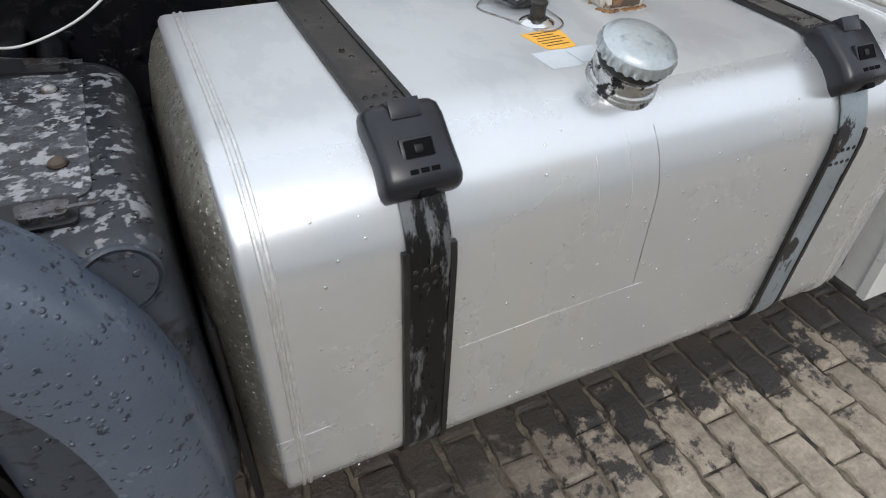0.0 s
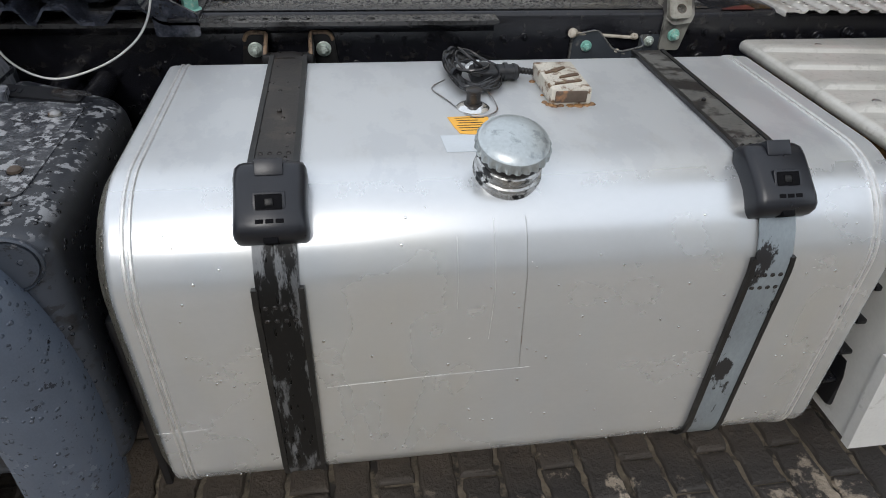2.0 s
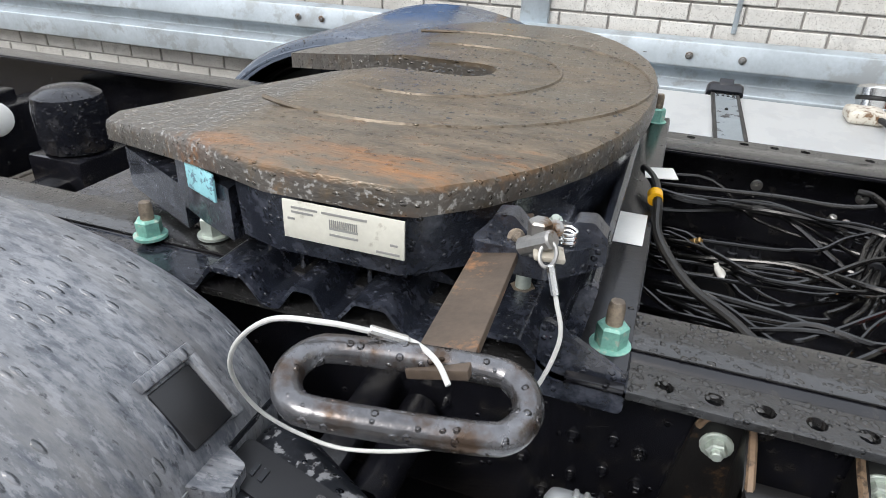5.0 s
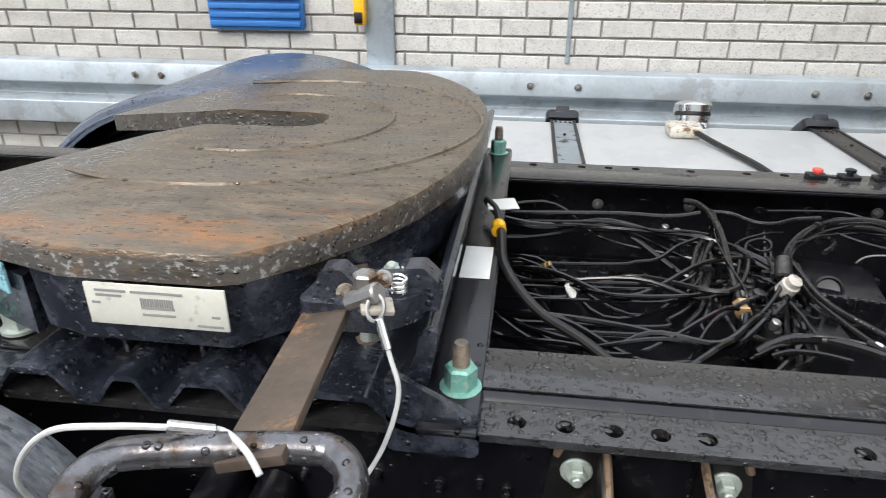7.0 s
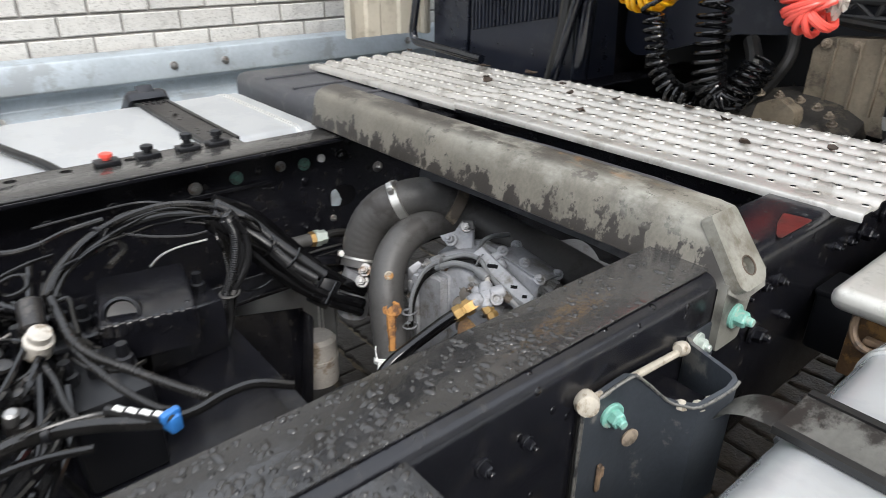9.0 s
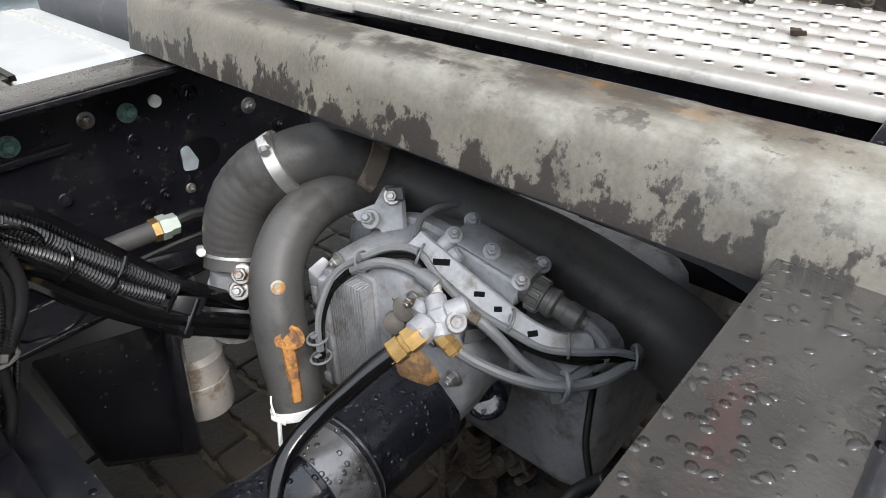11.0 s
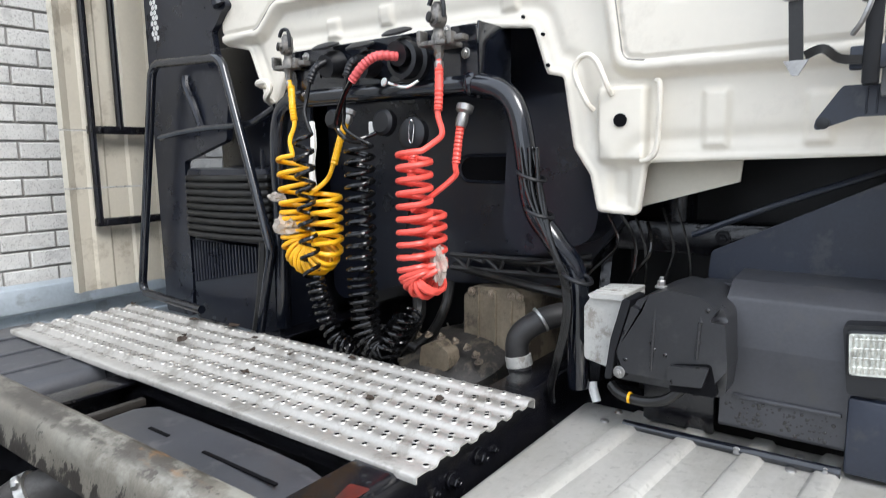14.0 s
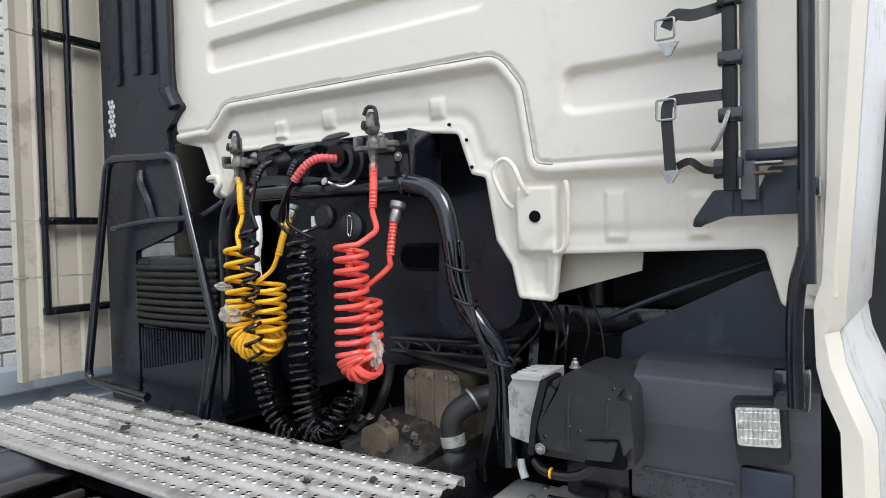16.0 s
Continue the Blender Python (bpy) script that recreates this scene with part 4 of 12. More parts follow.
WAX_BROWN = material("brown sealant", (0.23, 0.12, 0.045), 0.4, 0.0, 0.5, 60, 200, 0.6, (0.08, 0.04, 0.018), 0.4, 70)
RUST_DARK = material("scorched brown", (0.095, 0.055, 0.030), 0.6, 0.0, 0.4, 40, 300, 0.6, (0.20, 0.15, 0.09), 0.3, 60)
foam = thing("foam_block", "grimy yellowed plastic connector block glued onto the tank", "connector block")
bm = bmesh.new()
box(bm, (0.562, -0.825, 0.931), (0.640, -0.685, 0.963), 0.004)
for v in bm.verts:
    v.co += Vector((noise.noise(v.co * 40), noise.noise(v.co * 50 + Vector((3, 0, 0))), noise.noise(v.co * 45))) * 0.003
part("block", bm, WAX, foam)
for k in range(20):
    bm = bmesh.new()
    a = rng.random()
    e = rng.choice(((0.558 + 0.086 * a, -0.828), (0.558, -0.83 + 0.145 * a), (0.642, -0.83 + 0.145 * a)))
    q = rng.uniform(0.5, 1.6)
    lathe(bm, [(0.001, 0.0020), (0.004 * q, 0.0012), (0.006 * q, -0.002)], (e[0] + rng.uniform(-.003, .003), e[1] + rng.uniform(-.003, .003), 0.931), (0, 0, 1), 7)
    part("sealant", bm, WAX_BROWN, foam)
for outline in ([(0.572, -0.806), (0.630, -0.792), (0.628, -0.786), (0.600, -0.790), (0.574, -0.799)], [(0.590, -0.776), (0.634, -0.762), (0.630, -0.752), (0.612, -0.758), (0.592, -0.768)], [(0.570, -0.752), (0.598, -0.740), (0.620, -0.722), (0.612, -0.718), (0.588, -0.732), (0.570, -0.744)]):
    bm = bmesh.new()
    prism(bm, rounded(outline, 0.003, 3), "z", 0.9600, 0.9640)
    part("stain", bm, RUST_DARK, foam, "brown scorched streak")
bm = bmesh.new()
box(bm, (0.570, -0.8285, 0.936), (0.630, -0.823, 0.958), 0.002)
part("contact_plate", bm, RUST, foam, "rusty orange contact plate")
# cables on the tank
loom = thing("tank_cable_loom", "coiled black cable loom with taped connector on the tank", "cables")
WIRE = material("glossy black wire", (0.014, 0.014, 0.015), 0.24, 0.0, 0.2, 30, 300, 0.05)
for i in range(13):
    bm = bmesh.new()
    j = lambda s=0.011: rng.uniform(-s, s)
    fan = 0.004 * (i - 6)
    tube(bm, [(0.552 + fan * 0.3, -0.41, 0.860 + fan * 0.4), (0.536 + fan * 0.3, -0.446, 0.872 + fan * 0.4), (0.492 + fan * 0.4, -0.472, 0.890 + fan * 0.4 + j(0.003)), (0.453 + fan * 0.5, -0.512, 0.910 + j(0.005)), (0.416 + fan * 0.5, -0.580 + j(0.005), 0.944 + j(0.006)), (0.400 + fan * 0.4, -0.640 + j(0.006), 0.953 + j(0.006)),
              (0.398 + j(), -0.70 + j(), 0.950 + j(0.005)), (0.420 + j(), -0.760 + j(), 0.945 + j(0.004)), (0.470 + j(), -0.748 + j(), 0.945 + j(0.005)), (0.495, -0.703 + j(0.005), 0.948 + j(0.004))], rng.choice((0.0022, 0.0026, 0.0032)), 7, 5)
    part("wire", bm, WIRE, loom)
for k, (r, h, tilt) in enumerate(((0.030, 0.966, 0.010), (0.026, 0.974, -0.012), (0.034, 0.960, 0.014))):
    bm = bmesh.new()
    sweep(bm, smooth_path([(0.436 + r * math.cos(a), -0.695 + 1.25 * r * math.sin(a), h + tilt * math.sin(a + k) - 0.010 * math.cos(a)) for a in [0.5 + 5.6 * q / 11 for q in range(12)]], 4), 0.0028, 7)
    part("wire_loop", bm, WIRE, loom)
bm = bmesh.new()
tube(bm, [(0.42, -0.58, 0.950), (0.43, -0.62, 0.965), (0.46, -0.66, 0.962), (0.50, -0.69, 0.950)], 0.0035, 8)
part("wire", bm, WIRE, loom)
bm = bmesh.new()
box(bm, (0.432, -0.728, 0.934), (0.487, -0.675, 0.960), 0.007, 3)
box(bm, (0.440, -0.716, 0.955), (0.470, -0.690, 0.967), 0.004, 2)
part("connector", bm, PLASTIC, loom)
bm = bmesh.new()
rod(bm, (0.487, -0.70, 0.948), (0.53, -0.703, 0.948), 0.015, 16, 0.003)
rod(bm, (0.50, -0.70, 0.948), (0.507, -0.70, 0.948), 0.0175, 16)
rod(bm, (0.518, -0.702, 0.948), (0.523, -0.702, 0.948), 0.0165, 16)
part("plug", bm, PLASTIC, loom)
TAPE = material("crumpled clear tape", (0.62, 0.64, 0.66), 0.18, 0.0, 0.35, 60, 200, 1.0, (0.25, 0.26, 0.28), 0.4, 70, bump_size=0.004)
bm = bmesh.new()
bmesh.ops.create_grid(bm, x_segments=9, y_segments=6, size=1.0)
for v in bm.verts:
    u, w = v.co.x, v.co.y
    v.co = Vector((0.455 + 0.027 * u, -0.683 + 0.020 * w, 0.9645 - 0.009 * u * u - 0.010 * w * w)) + Vector((noise.noise(Vector((u * 2, w * 2, 1))), noise.noise(Vector((u * 2, w * 2, 5))), noise.noise(Vector((u * 3, w * 3, 9))))) * 0.004
bmesh.ops.solidify(bm, geom=bm.faces[:], thickness=0.0012)
part("tape", bm, TAPE, loom, "crumpled pale tape wrap")
for k in range(4):
    bm = bmesh.new()
    p = [(0.470, -0.492, 0.900), (0.416, -0.580, 0.944), (0.400, -0.645, 0.953), (0.404, -0.71, 0.949)][k]
    rod(bm, (p[0] - 0.002, p[1] + 0.003, p[2]), (p[0] + 0.002, p[1] - 0.003, p[2]), 0.0135, 12)
    part("cable_tie", bm, PLASTIC, loom)
bm = bmesh.new()
tube(bm, [(0.385, -0.70, 0.934), (0.355, -0.735, 0.932), (0.375, -0.79, 0.932), (0.41, -0.865, 0.932), (0.455, -0.85, 0.933), (0.462, -0.80, 0.934), (0.45, -0.75, 0.94)], 0.0013, 6, 6)
part("thin_wire", bm, STEEL, loom, "thin bare wire looped round the sensor")
flex = thing("corrugated_hose", "black corrugated cable sleeve leading to the connector block", "hose")
bm = bmesh.new()
pts = smooth_path([(0.408, -0.605, 0.952), (0.445, -0.640, 0.946), (0.494, -0.663, 0.944), (0.560, -0.690, 0.943), (0.605, -0.702, 0.943)], 30)
sweep(bm, pts, [0.0066 if i % 3 else 0.0052 for i in range(len(pts))], 10)
part("sleeve", bm, RUBBER, flex)

# fine scratches and runs on the tank's front
for k, pts in enumerate(([(0.135, 0.585), (0.30, 0.592), (0.50, 0.596)], [(0.452, 0.88), (0.455, 0.75), (0.462, 0.58)], [(0.402, 0.88), (0.405, 0.76), (0.402, 0.66)], [(0.345, 0.86), (0.347, 0.74)], [(-0.155, 0.505), (-0.1, 0.504), (-0.07, 0.506)])):
    bm = bmesh.new()
    fine = [(a[0] + (b[0] - a[0]) * q / 10, a[1] + (b[1] - a[1]) * q / 10) for a, b in zip(pts, pts[1:]) for q in range(11)]
    tube(bm, [(x, -1.1503 + (0.16 - math.sqrt(max(0.0, 0.0256 - max(0.0, z - 0.77) ** 2))), z) for x, z in fine[::2]], 0.00028 if k != 1 else 0.0005, 5, 2)
    part("scratch", bm, STEEL if k == 1 else ALU_SCRATCH, tank_near)

# drops of rain on the tank's front
drop_rng = random.Random(77)
bm = bmesh.new()
for _ in range(110):
    x, z = drop_rng.uniform(-0.10, 1.02), drop_rng.uniform(0.36, 0.90)
    if 0.03 < x < 0.13 or 0.81 < x < 0.91:
        continue
    q = drop_rng.uniform(0.0012, 0.0030)
    y = -1.150 + (0.16 - math.sqrt(max(0.0, 0.0256 - max(0.0, z - 0.77) ** 2)))
    lean = math.asin(min(0.9, max(0.0, z - 0.77) / 0.16))
    lathe(bm, [(q, -0.0002), (q * 0.8, q * 0.35), (q * 0.35, q * 0.55), (0.0001, q * 0.58)], (x, y, z), (0, -math.cos(lean), math.sin(lean)), 8)
tagged(mesh_object("water_drops", bm, CHROME), "scattered rain drops clinging to the tank front", "water", kind="stuff")

# ---- on the far tank ----
fcap = new("fuel_cap")
fcap["label"] = "shiny fuel cap and neck on the far tank"
fcap.parent = tank_far
bm = bmesh.new()
lathe(bm, [(0.06, -0.02), (0.055, 0.004), (0.05, 0.01), (0.05, 0.04), (0.056, 0.042), (0.057, 0.062), (0.05, 0.07), (0.03, 0.075)], (0.43, 1.045, 0.925), (0, 0.25, 1), 32)
part("lid", bm, CHROME, fcap)
bm = bmesh.new()
lathe(bm, [(0.0515, 0.03), (0.0525, 0.036), (0.0515, 0.04)], (0.43, 1.045, 0.925), (0, 0.25, 1), 32)
part("seal", bm, RUBBER, fcap)
fs = thing("sender_unit", "taped level sender with a black cable on the far tank", "sensor")
bm = bmesh.new()
box(bm, (0.33, 0.86, 0.93), (0.42, 0.95, 0.965), 0.012, 3)
part("body", bm, WAX, fs)
bm = bmesh.new()
tube(bm, [(0.40, 0.87, 0.95), (0.43, 0.80, 0.942), (0.46, 0.70, 0.94), (0.49, 0.60, 0.938), (0.52, 0.47, 0.93)], 0.008, 8)
part("cable", bm, RUBBER, fs)
for x, m, h in ((0.563, RED, 0.022), (0.63, PLASTIC, 0.024), (0.70, PLASTIC, 0.034), (0.755, PLASTIC, 0.030)):
    v = thing("air_fitting", "orange capped air fitting" + " on the far frame rail" if m is RED else "black plastic air fitting on the far frame rail", "fitting", "air fittings")
    bm = bmesh.new()
    lathe(bm, [(0.012, 0), (0.012, h * 0.35), (0.007, h * 0.4), (0.007, h * 0.6), (0.011, h * 0.64), (0.011, h * 0.9), (0.005, h)], (x, 0.46, RAIL_TOP_L - 0.003), (0, 0, 1), 12)
    part("body", bm, m, v)
    bm = bmesh.new()
    box(bm, (x - 0.02, 0.445, RAIL_TOP_L - 0.003), (x + 0.02, 0.475, RAIL_TOP_L + 0.006), 0.002)
    part("base", bm, PLASTIC, v)


# ---- mudguards and wheels ----
PRINT = material("faded black print", (0.26, 0.26, 0.25), 0.6)
RING_STEEL = material("worn blue black steel", (0.135, 0.135, 0.142), 0.26, 0.8, 0.5, 30, 160, 0.4, (0.075, 0.052, 0.038), 0.34, 34, stain_soft=0.08, drops=(0.007, 0.3))
def shell(bm, line, y0, y1, thick, edge=0.03):
    """A curved sheet along a line of (x, z), with edges rolled down on both sides."""
    line = smooth_path([(x, 0, z) for x, z in line], 4)
    rows = []
    n = len(line)
    for i, p in enumerate(line):
        d = (line[min(i + 1, n - 1)] - line[max(i - 1, 0)]).normalized()
        nrm = Vector((-d.z, 0, d.x))
        if nrm.z < 0 and abs(d.x) > 0.5:
            nrm = -nrm
        cut = [(y0, -edge), (y0 + edge * 0.3, -edge * 0.3), (y0 + edge, 0), (y1 - edge, 0), (y1 - edge * 0.3, -edge * 0.3), (y1, -edge)]
        row = [bm.verts.new((p.x + nrm.x * h, y, p.z + nrm.z * h)) for y, h in cut]
        row += [bm.verts.new((p.x + nrm.x * (h - thick), y, p.z + nrm.z * (h - thick))) for y, h in reversed(cut)]
        rows.append(row)
    for u, v in zip(rows, rows[1:]):
        for k in range(12):
            bm.faces.new((u[k], u[(k + 1) % 12], v[(k + 1) % 12], v[k]))
    bm.faces.new(rows[0])
    bm.faces.new(rows[-1][::-1])


ARCH = [(-1.50, 0.45), (-1.47, 0.65), (-1.38, 0.85), (-1.22, 1.0), (-1.02, 1.075), (-0.84, 1.090), (-0.70, 1.072), (-0.60, 1.044), (-0.54, 1.014), (-0.50, 0.983), (-0.473, 0.948), (-0.459, 0.915), (-0.456, 0.88)]


def mudguard(s, label):
    t = thing("mudguard", label, "mudguard", "mudguards")
    ys = sorted((s * 0.53, s * 1.23))
    bm = bmesh.new()
    shell(bm, ARCH, ys[0], ys[1], 0.006)
    part("arch", bm, FENDER_ARCH if s < 0 else FENDER_LIP, t)
    if s > 0:
        bm = bmesh.new()
        sweep(bm, [(p.x, ys[0] + 0.004, p.z - 0.028) for p in smooth_path([(x, 0, z) for x, z in ARCH[1:-2]], 4)], 0.005, 6)
        part("rolled_edge", bm, FENDER_LIP, t)
        return t
    # front section with a flat top
    bm = bmesh.new()
    box(bm, (-0.468, -1.135, 0.42), (-0.212, -0.575, 0.905), 0.045, 5)
    for v in bm.verts:
        if v.co.x > -0.3:
            v.co.x += 0.02 * (0.9 - v.co.z) * 0.6
        if v.co.y < -1.0:
            v.co.y -= 0.05 * (0.9 - v.co.z)
        if v.co.y > -0.75:
            v.co.y += 0.040 - (v.co.x + 0.455) * 0.55
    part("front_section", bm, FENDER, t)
    bm = bmesh.new()
    prism(bm, rounded([(-0.455, -1.04), (-0.275, -1.035), (-0.275, -0.73), (-0.30, -0.71), (-0.45, -0.69)], 0.02, 4), "z", 0.9045, 0.9075)
    part("tread_pad", bm, FENDER_TOP, t, "pale dried dirt on the dark top")
    bm = bmesh.new()
    prism(bm, [(-0.470, -1.12), (-0.458, -1.12), (-0.458, -0.538), (-0.470, -0.538)], "z", 0.86, 0.917)
    part("joint_lip", bm, FENDER, t)
    for x, y in ((-0.316, -0.757), (-0.308, -0.958)):
        bm = bmesh.new()
        lathe(bm, [(0.016, 0), (0.016, 0.001), (0.012, 0.0015)], (x, y, 0.906), (0, 0, 1), 20)
        part("washer", bm, DARK, t)
        bm = bmesh.new()
        lathe(bm, [(0.011, 0.001), (0.010, 0.005), (0.006, 0.008), (0.001, 0.009)], (x, y, 0.907), (0, 0, 1), 16)
        part("stud", bm, STEEL if y > -0.9 else RUST, t)
    for y0, y1, lean in ((-0.662, -0.612, 0.045), (-1.075, -1.02, 0.01)):
        def leaned(bm):
            for v in bm.verts:
                v.co.y -= lean * (v.co.x + 0.455) / 0.165
            return bm

        bm = bmesh.new()
        prism(bm, rounded([(-0.452, y0), (-0.29, y0), (-0.29, y1), (-0.452, y1)], 0.008, 3), "z", 0.905, 0.9095)
        latch = part("latch_recess", leaned(bm), PLASTIC, t, "black recessed latch")
        bm = bmesh.new()
        prism(bm, rounded([(-0.345, y0 + 0.012), (-0.30, y0 + 0.009), (-0.295, y1 - 0.018), (-0.35, y1 - 0.012)], 0.006, 2), "z", 0.9095, 0.916)
        box(bm, (-0.325, y0 + 0.016, 0.915), (-0.27, y0 + 0.022, 0.918))
        part("clasp", leaned(bm), RING_STEEL, latch, "bare metal clasp")
        for k in range(2):
            bm = bmesh.new()
            box(bm, (-0.425 + k * 0.012, y0 + 0.016, 0.9095), (-0.419 + k * 0.012, y1 - 0.02, 0.911))
            part("mark", leaned(bm), FENDER, latch)
    bm = bmesh.new()
    box(bm, (-0.034, -0.026, -0.004), (0.034, 0.026, 0.006), 0.003)
    at_pose(bm, pose(-0.487, -0.648, 0.966, 0, 46, -3))
    part("socket", bm, PLASTIC, t, "black rectangular socket")
    bm = bmesh.new()
    box(bm, (-0.045, -0.006, -0.006), (0.038, 0.006, 0.012), 0.003)
    box(bm, (-0.050, -0.060, -0.006), (-0.036, 0.006, 0.013), 0.003)
    at_pose(bm, pose(-0.487, -0.616, 0.966, 0, 46, -3))
    part("socket_rib", bm, FENDER_ARCH, t)
    bm = bmesh.new()
    prism(bm, rounded([(-0.472, -0.635), (-0.425, -0.655), (-0.42, -0.69), (-0.475, -0.70)], 0.008, 3), "z", 0.904, 0.922)
    part("joint_clip", bm, FENDER_ARCH, t)
    bm = bmesh.new()
    lathe(bm, [(0.043, -0.004), (0.043, 0.002), (0.0405, 0.005), (0.0390, 0.0), (0.0372, 0.0), (0.036, 0.004), (0.002, 0.005)], (-0.266, -1.137, 0.862), (0.15, -1, 0.08), 36)
    part("cap_disc", bm, FENDER, t)
    # outer lip of the wheel arch, a rounded band
    outer = smooth_path([(-0.70, 0, 1.115), (-0.56, 0, 1.10), (-0.44, 0, 1.045), (-0.34, 0, 0.955), (-0.275, 0, 0.86), (-0.238, 0, 0.74), (-0.224, 0, 0.60), (-0.228, 0, 0.45), (-0.235, 0, 0.36)], 4)
    bm = bmesh.new()
    rows = []
    n = len(outer)
    for i, p in enumerate(outer):
        d = (outer[min(i + 1, n - 1)] - outer[max(i - 1, 0)]).normalized()
        inn = Vector((d.z, 0, -d.x))
        if inn.x > 0:
            inn = -inn
        cut = [(0.0, -1.125), (-0.004, -1.16), (0.004, -1.195), (0.022, -1.222), (0.05, -1.238), (0.085, -1.240), (0.112, -1.232), (0.116, -1.22), (0.09, -1.225), (0.05, -1.222), (0.026, -1.205), (0.012, -1.125)]
        rows.append([bm.verts.new((p.x + inn.x * k, y, p.z + inn.z * k)) for k, y in cut])
    for u, v in zip(rows, rows[1:]):
        for k in range(len(u)):
            bm.faces.new((u[k], u[(k + 1) % len(u)], v[(k + 1) % len(u)], v[k]))
    bm.faces.new(rows[0])
    bm.faces.new(rows[-1][::-1])
    part("arch_lip", bm, FENDER_LIP, t, "smooth blue-grey arch lip with water drops")
    bm = bmesh.new()
    box(bm, (-0.40, -0.60, 0.86), (-0.36, -0.40, 0.885), 0.006)
    part("stay", bm, CHASSIS, t)
    # black sheets added only to keep the gap beside the tank dark
    bm = bmesh.new()
    box(bm, (-0.205, -1.08, 0.26), (-0.190, -0.46, 0.70), 0.004)
    box(bm, (-0.20, -1.06, 0.40), (0.0, -0.46, 0.41), 0.004)
    box(bm, (-0.200, -0.50, 0.30), (-0.06, -0.488, 0.62), 0.004)
    part("splash_panel", bm, PLASTIC, t)
    bm = bmesh.new()
    rod(bm, (-0.33, -0.445, 0.845), (-0.33, -0.60, 0.845), 0.024, 16)
    part("support_tube", bm, CHASSIS, t)
    return t


# wet lip's colour raised and blued to carry the sky's sheen
FENDER_LIP = material("wet blue grey plastic", (0.082, 0.101, 0.135), 0.25, 0.0, 0.15, 10, 300, 0.12, (0.02, 0.025, 0.035), 0.16, 60, stain_soft=0.012, drops=(0.009, 0.25))
mudguard(-1, "dark grey plastic mudguard with pale dried dirt on top")
mudguard(1, "dark grey plastic mudguard arch on the far side")


def wheel(s, label):
    t = thing("wheel", label, "wheel", "wheels")
    bm = bmesh.new()
    a, b = sorted((0.62, 1.17))
    lathe(bm, [(0.30, 0.0), (0.42, 0.0), (0.48, 0.02), (0.50, 0.05), (0.50, 0.50), (0.48, 0.53), (0.42, 0.55), (0.30, 0.55)], (-0.98, s * 0.62, 0.5), (0, s, 0), 48)
    tyre = part("tyre", bm, RUBBER, t)
    for k in range(5):
        bm = bmesh.new()
        lathe(bm, [(0.500, 0), (0.508, 0.006), (0.508, 0.072), (0.500, 0.078)], (-0.98, s * (0.66 + k * 0.094), 0.5), (0, s, 0), 48)
        part("tread_band", bm, RUBBER, tyre)
    bm = bmesh.new()
    lathe(bm, [(0.05, 0.10), (0.16, 0.10), (0.20, 0.3), (0.28, 0.4), (0.30, 0.545), (0.29, 0.545), (0.1, 0.5)], (-0.98, s * 0.62, 0.5), (0, s, 0), 32)
    part("rim", bm, DIRTY, t)
    return t


wheel(-1, "black truck wheel with treaded tyre under the mudguard")
wheel(1, "black truck wheel with treaded tyre on the far side")
bm = bmesh.new()
rod(bm, (-0.98, -0.65, 0.5), (-0.98, 0.65, 0.5), 0.08, 20)
lathe(bm, [(0.1, -0.2), (0.2, -0.08), (0.22, 0.0), (0.2, 0.08), (0.1, 0.2)], (-0.98, 0, 0.5), (0, 1, 0), 24)
single("rear_axle", bm, DIRTY, "dirty black rear axle with differential housing", "axle")

# plate added below the rail to hide bright ground in the dark gap
hanger = thing("dark_fill_plate", "black ribbed plate added below the frame rail to darken the gap", "bracket")
bm = bmesh.new()
prism(bm, rounded([(-0.66, 0.26), (-0.16, 0.26), (-0.16, 0.715), (-0.66, 0.715)], 0.02, 3), "y", -0.425, -0.41)
part("plate", bm, CHASSIS, hanger)
for x in (-0.60, -0.42, -0.22):
    bm = bmesh.new()
    box(bm, (x - 0.006, -0.455, 0.30), (x + 0.006, -0.425, 0.69), 0.003)
    part("rib", bm, CHASSIS, hanger)

# ---- fifth wheel ----
fifth = thing("fifth_wheel", "greasy brown fifth wheel plate with a black cast rim", "fifth wheel")


def fifth_outline(s=0.0, rear=-0.90):
    half = [(-0.13 - s, 0.0), (-0.133 - s, 0.08), (-0.142 - s, 0.16), (-0.158 - s, 0.235), (-0.185 - s, 0.31), (-0.222 - s, 0.38), (-0.268 - s, 0.44), (-0.32, 0.488 - s), (-0.345, 0.495 - s), (-0.49, 0.495 - s),
            (-0.545, 0.478 - s), (-0.62, 0.447 - s), (-0.70, 0.405 - s), (rear, 0.30 - s), (rear - 0.02, 0.25), (-0.73, 0.13), (-0.64, 0.075), (-0.56, 0.052), (-0.42, 0.048), (-0.395, 0.036), (-0.385, 0.015)]
    return [(x, -y) for x, y in half] + [(x, y) for x, y in reversed(half[1:])]


bm = bmesh.new()
rows = []
for g, z in ((0.0, 1.128), (-0.0, 1.150), (0.004, 1.157), (0.012, 1.160)):
    rows.append([bm.verts.new((x, y, z - max(0, -0.58 - x) * 0.20)) for x, y in fifth_outline(g)])
for u, v in zip(rows, rows[1:]):
    for k in range(len(u)):
        bm.faces.new((u[k], u[(k + 1) % len(u)], v[(k + 1) % len(u)], v[k]))
ed = [bm.edges.get((rows[-1][k], rows[-1][(k + 1) % len(rows[-1])])) for k in range(len(rows[-1]))]
bmesh.ops.triangle_fill(bm, use_beauty=True, edges=ed)
part("plate", bm, FIFTH, fifth, "worn brown greased bearing plate", angle=30)
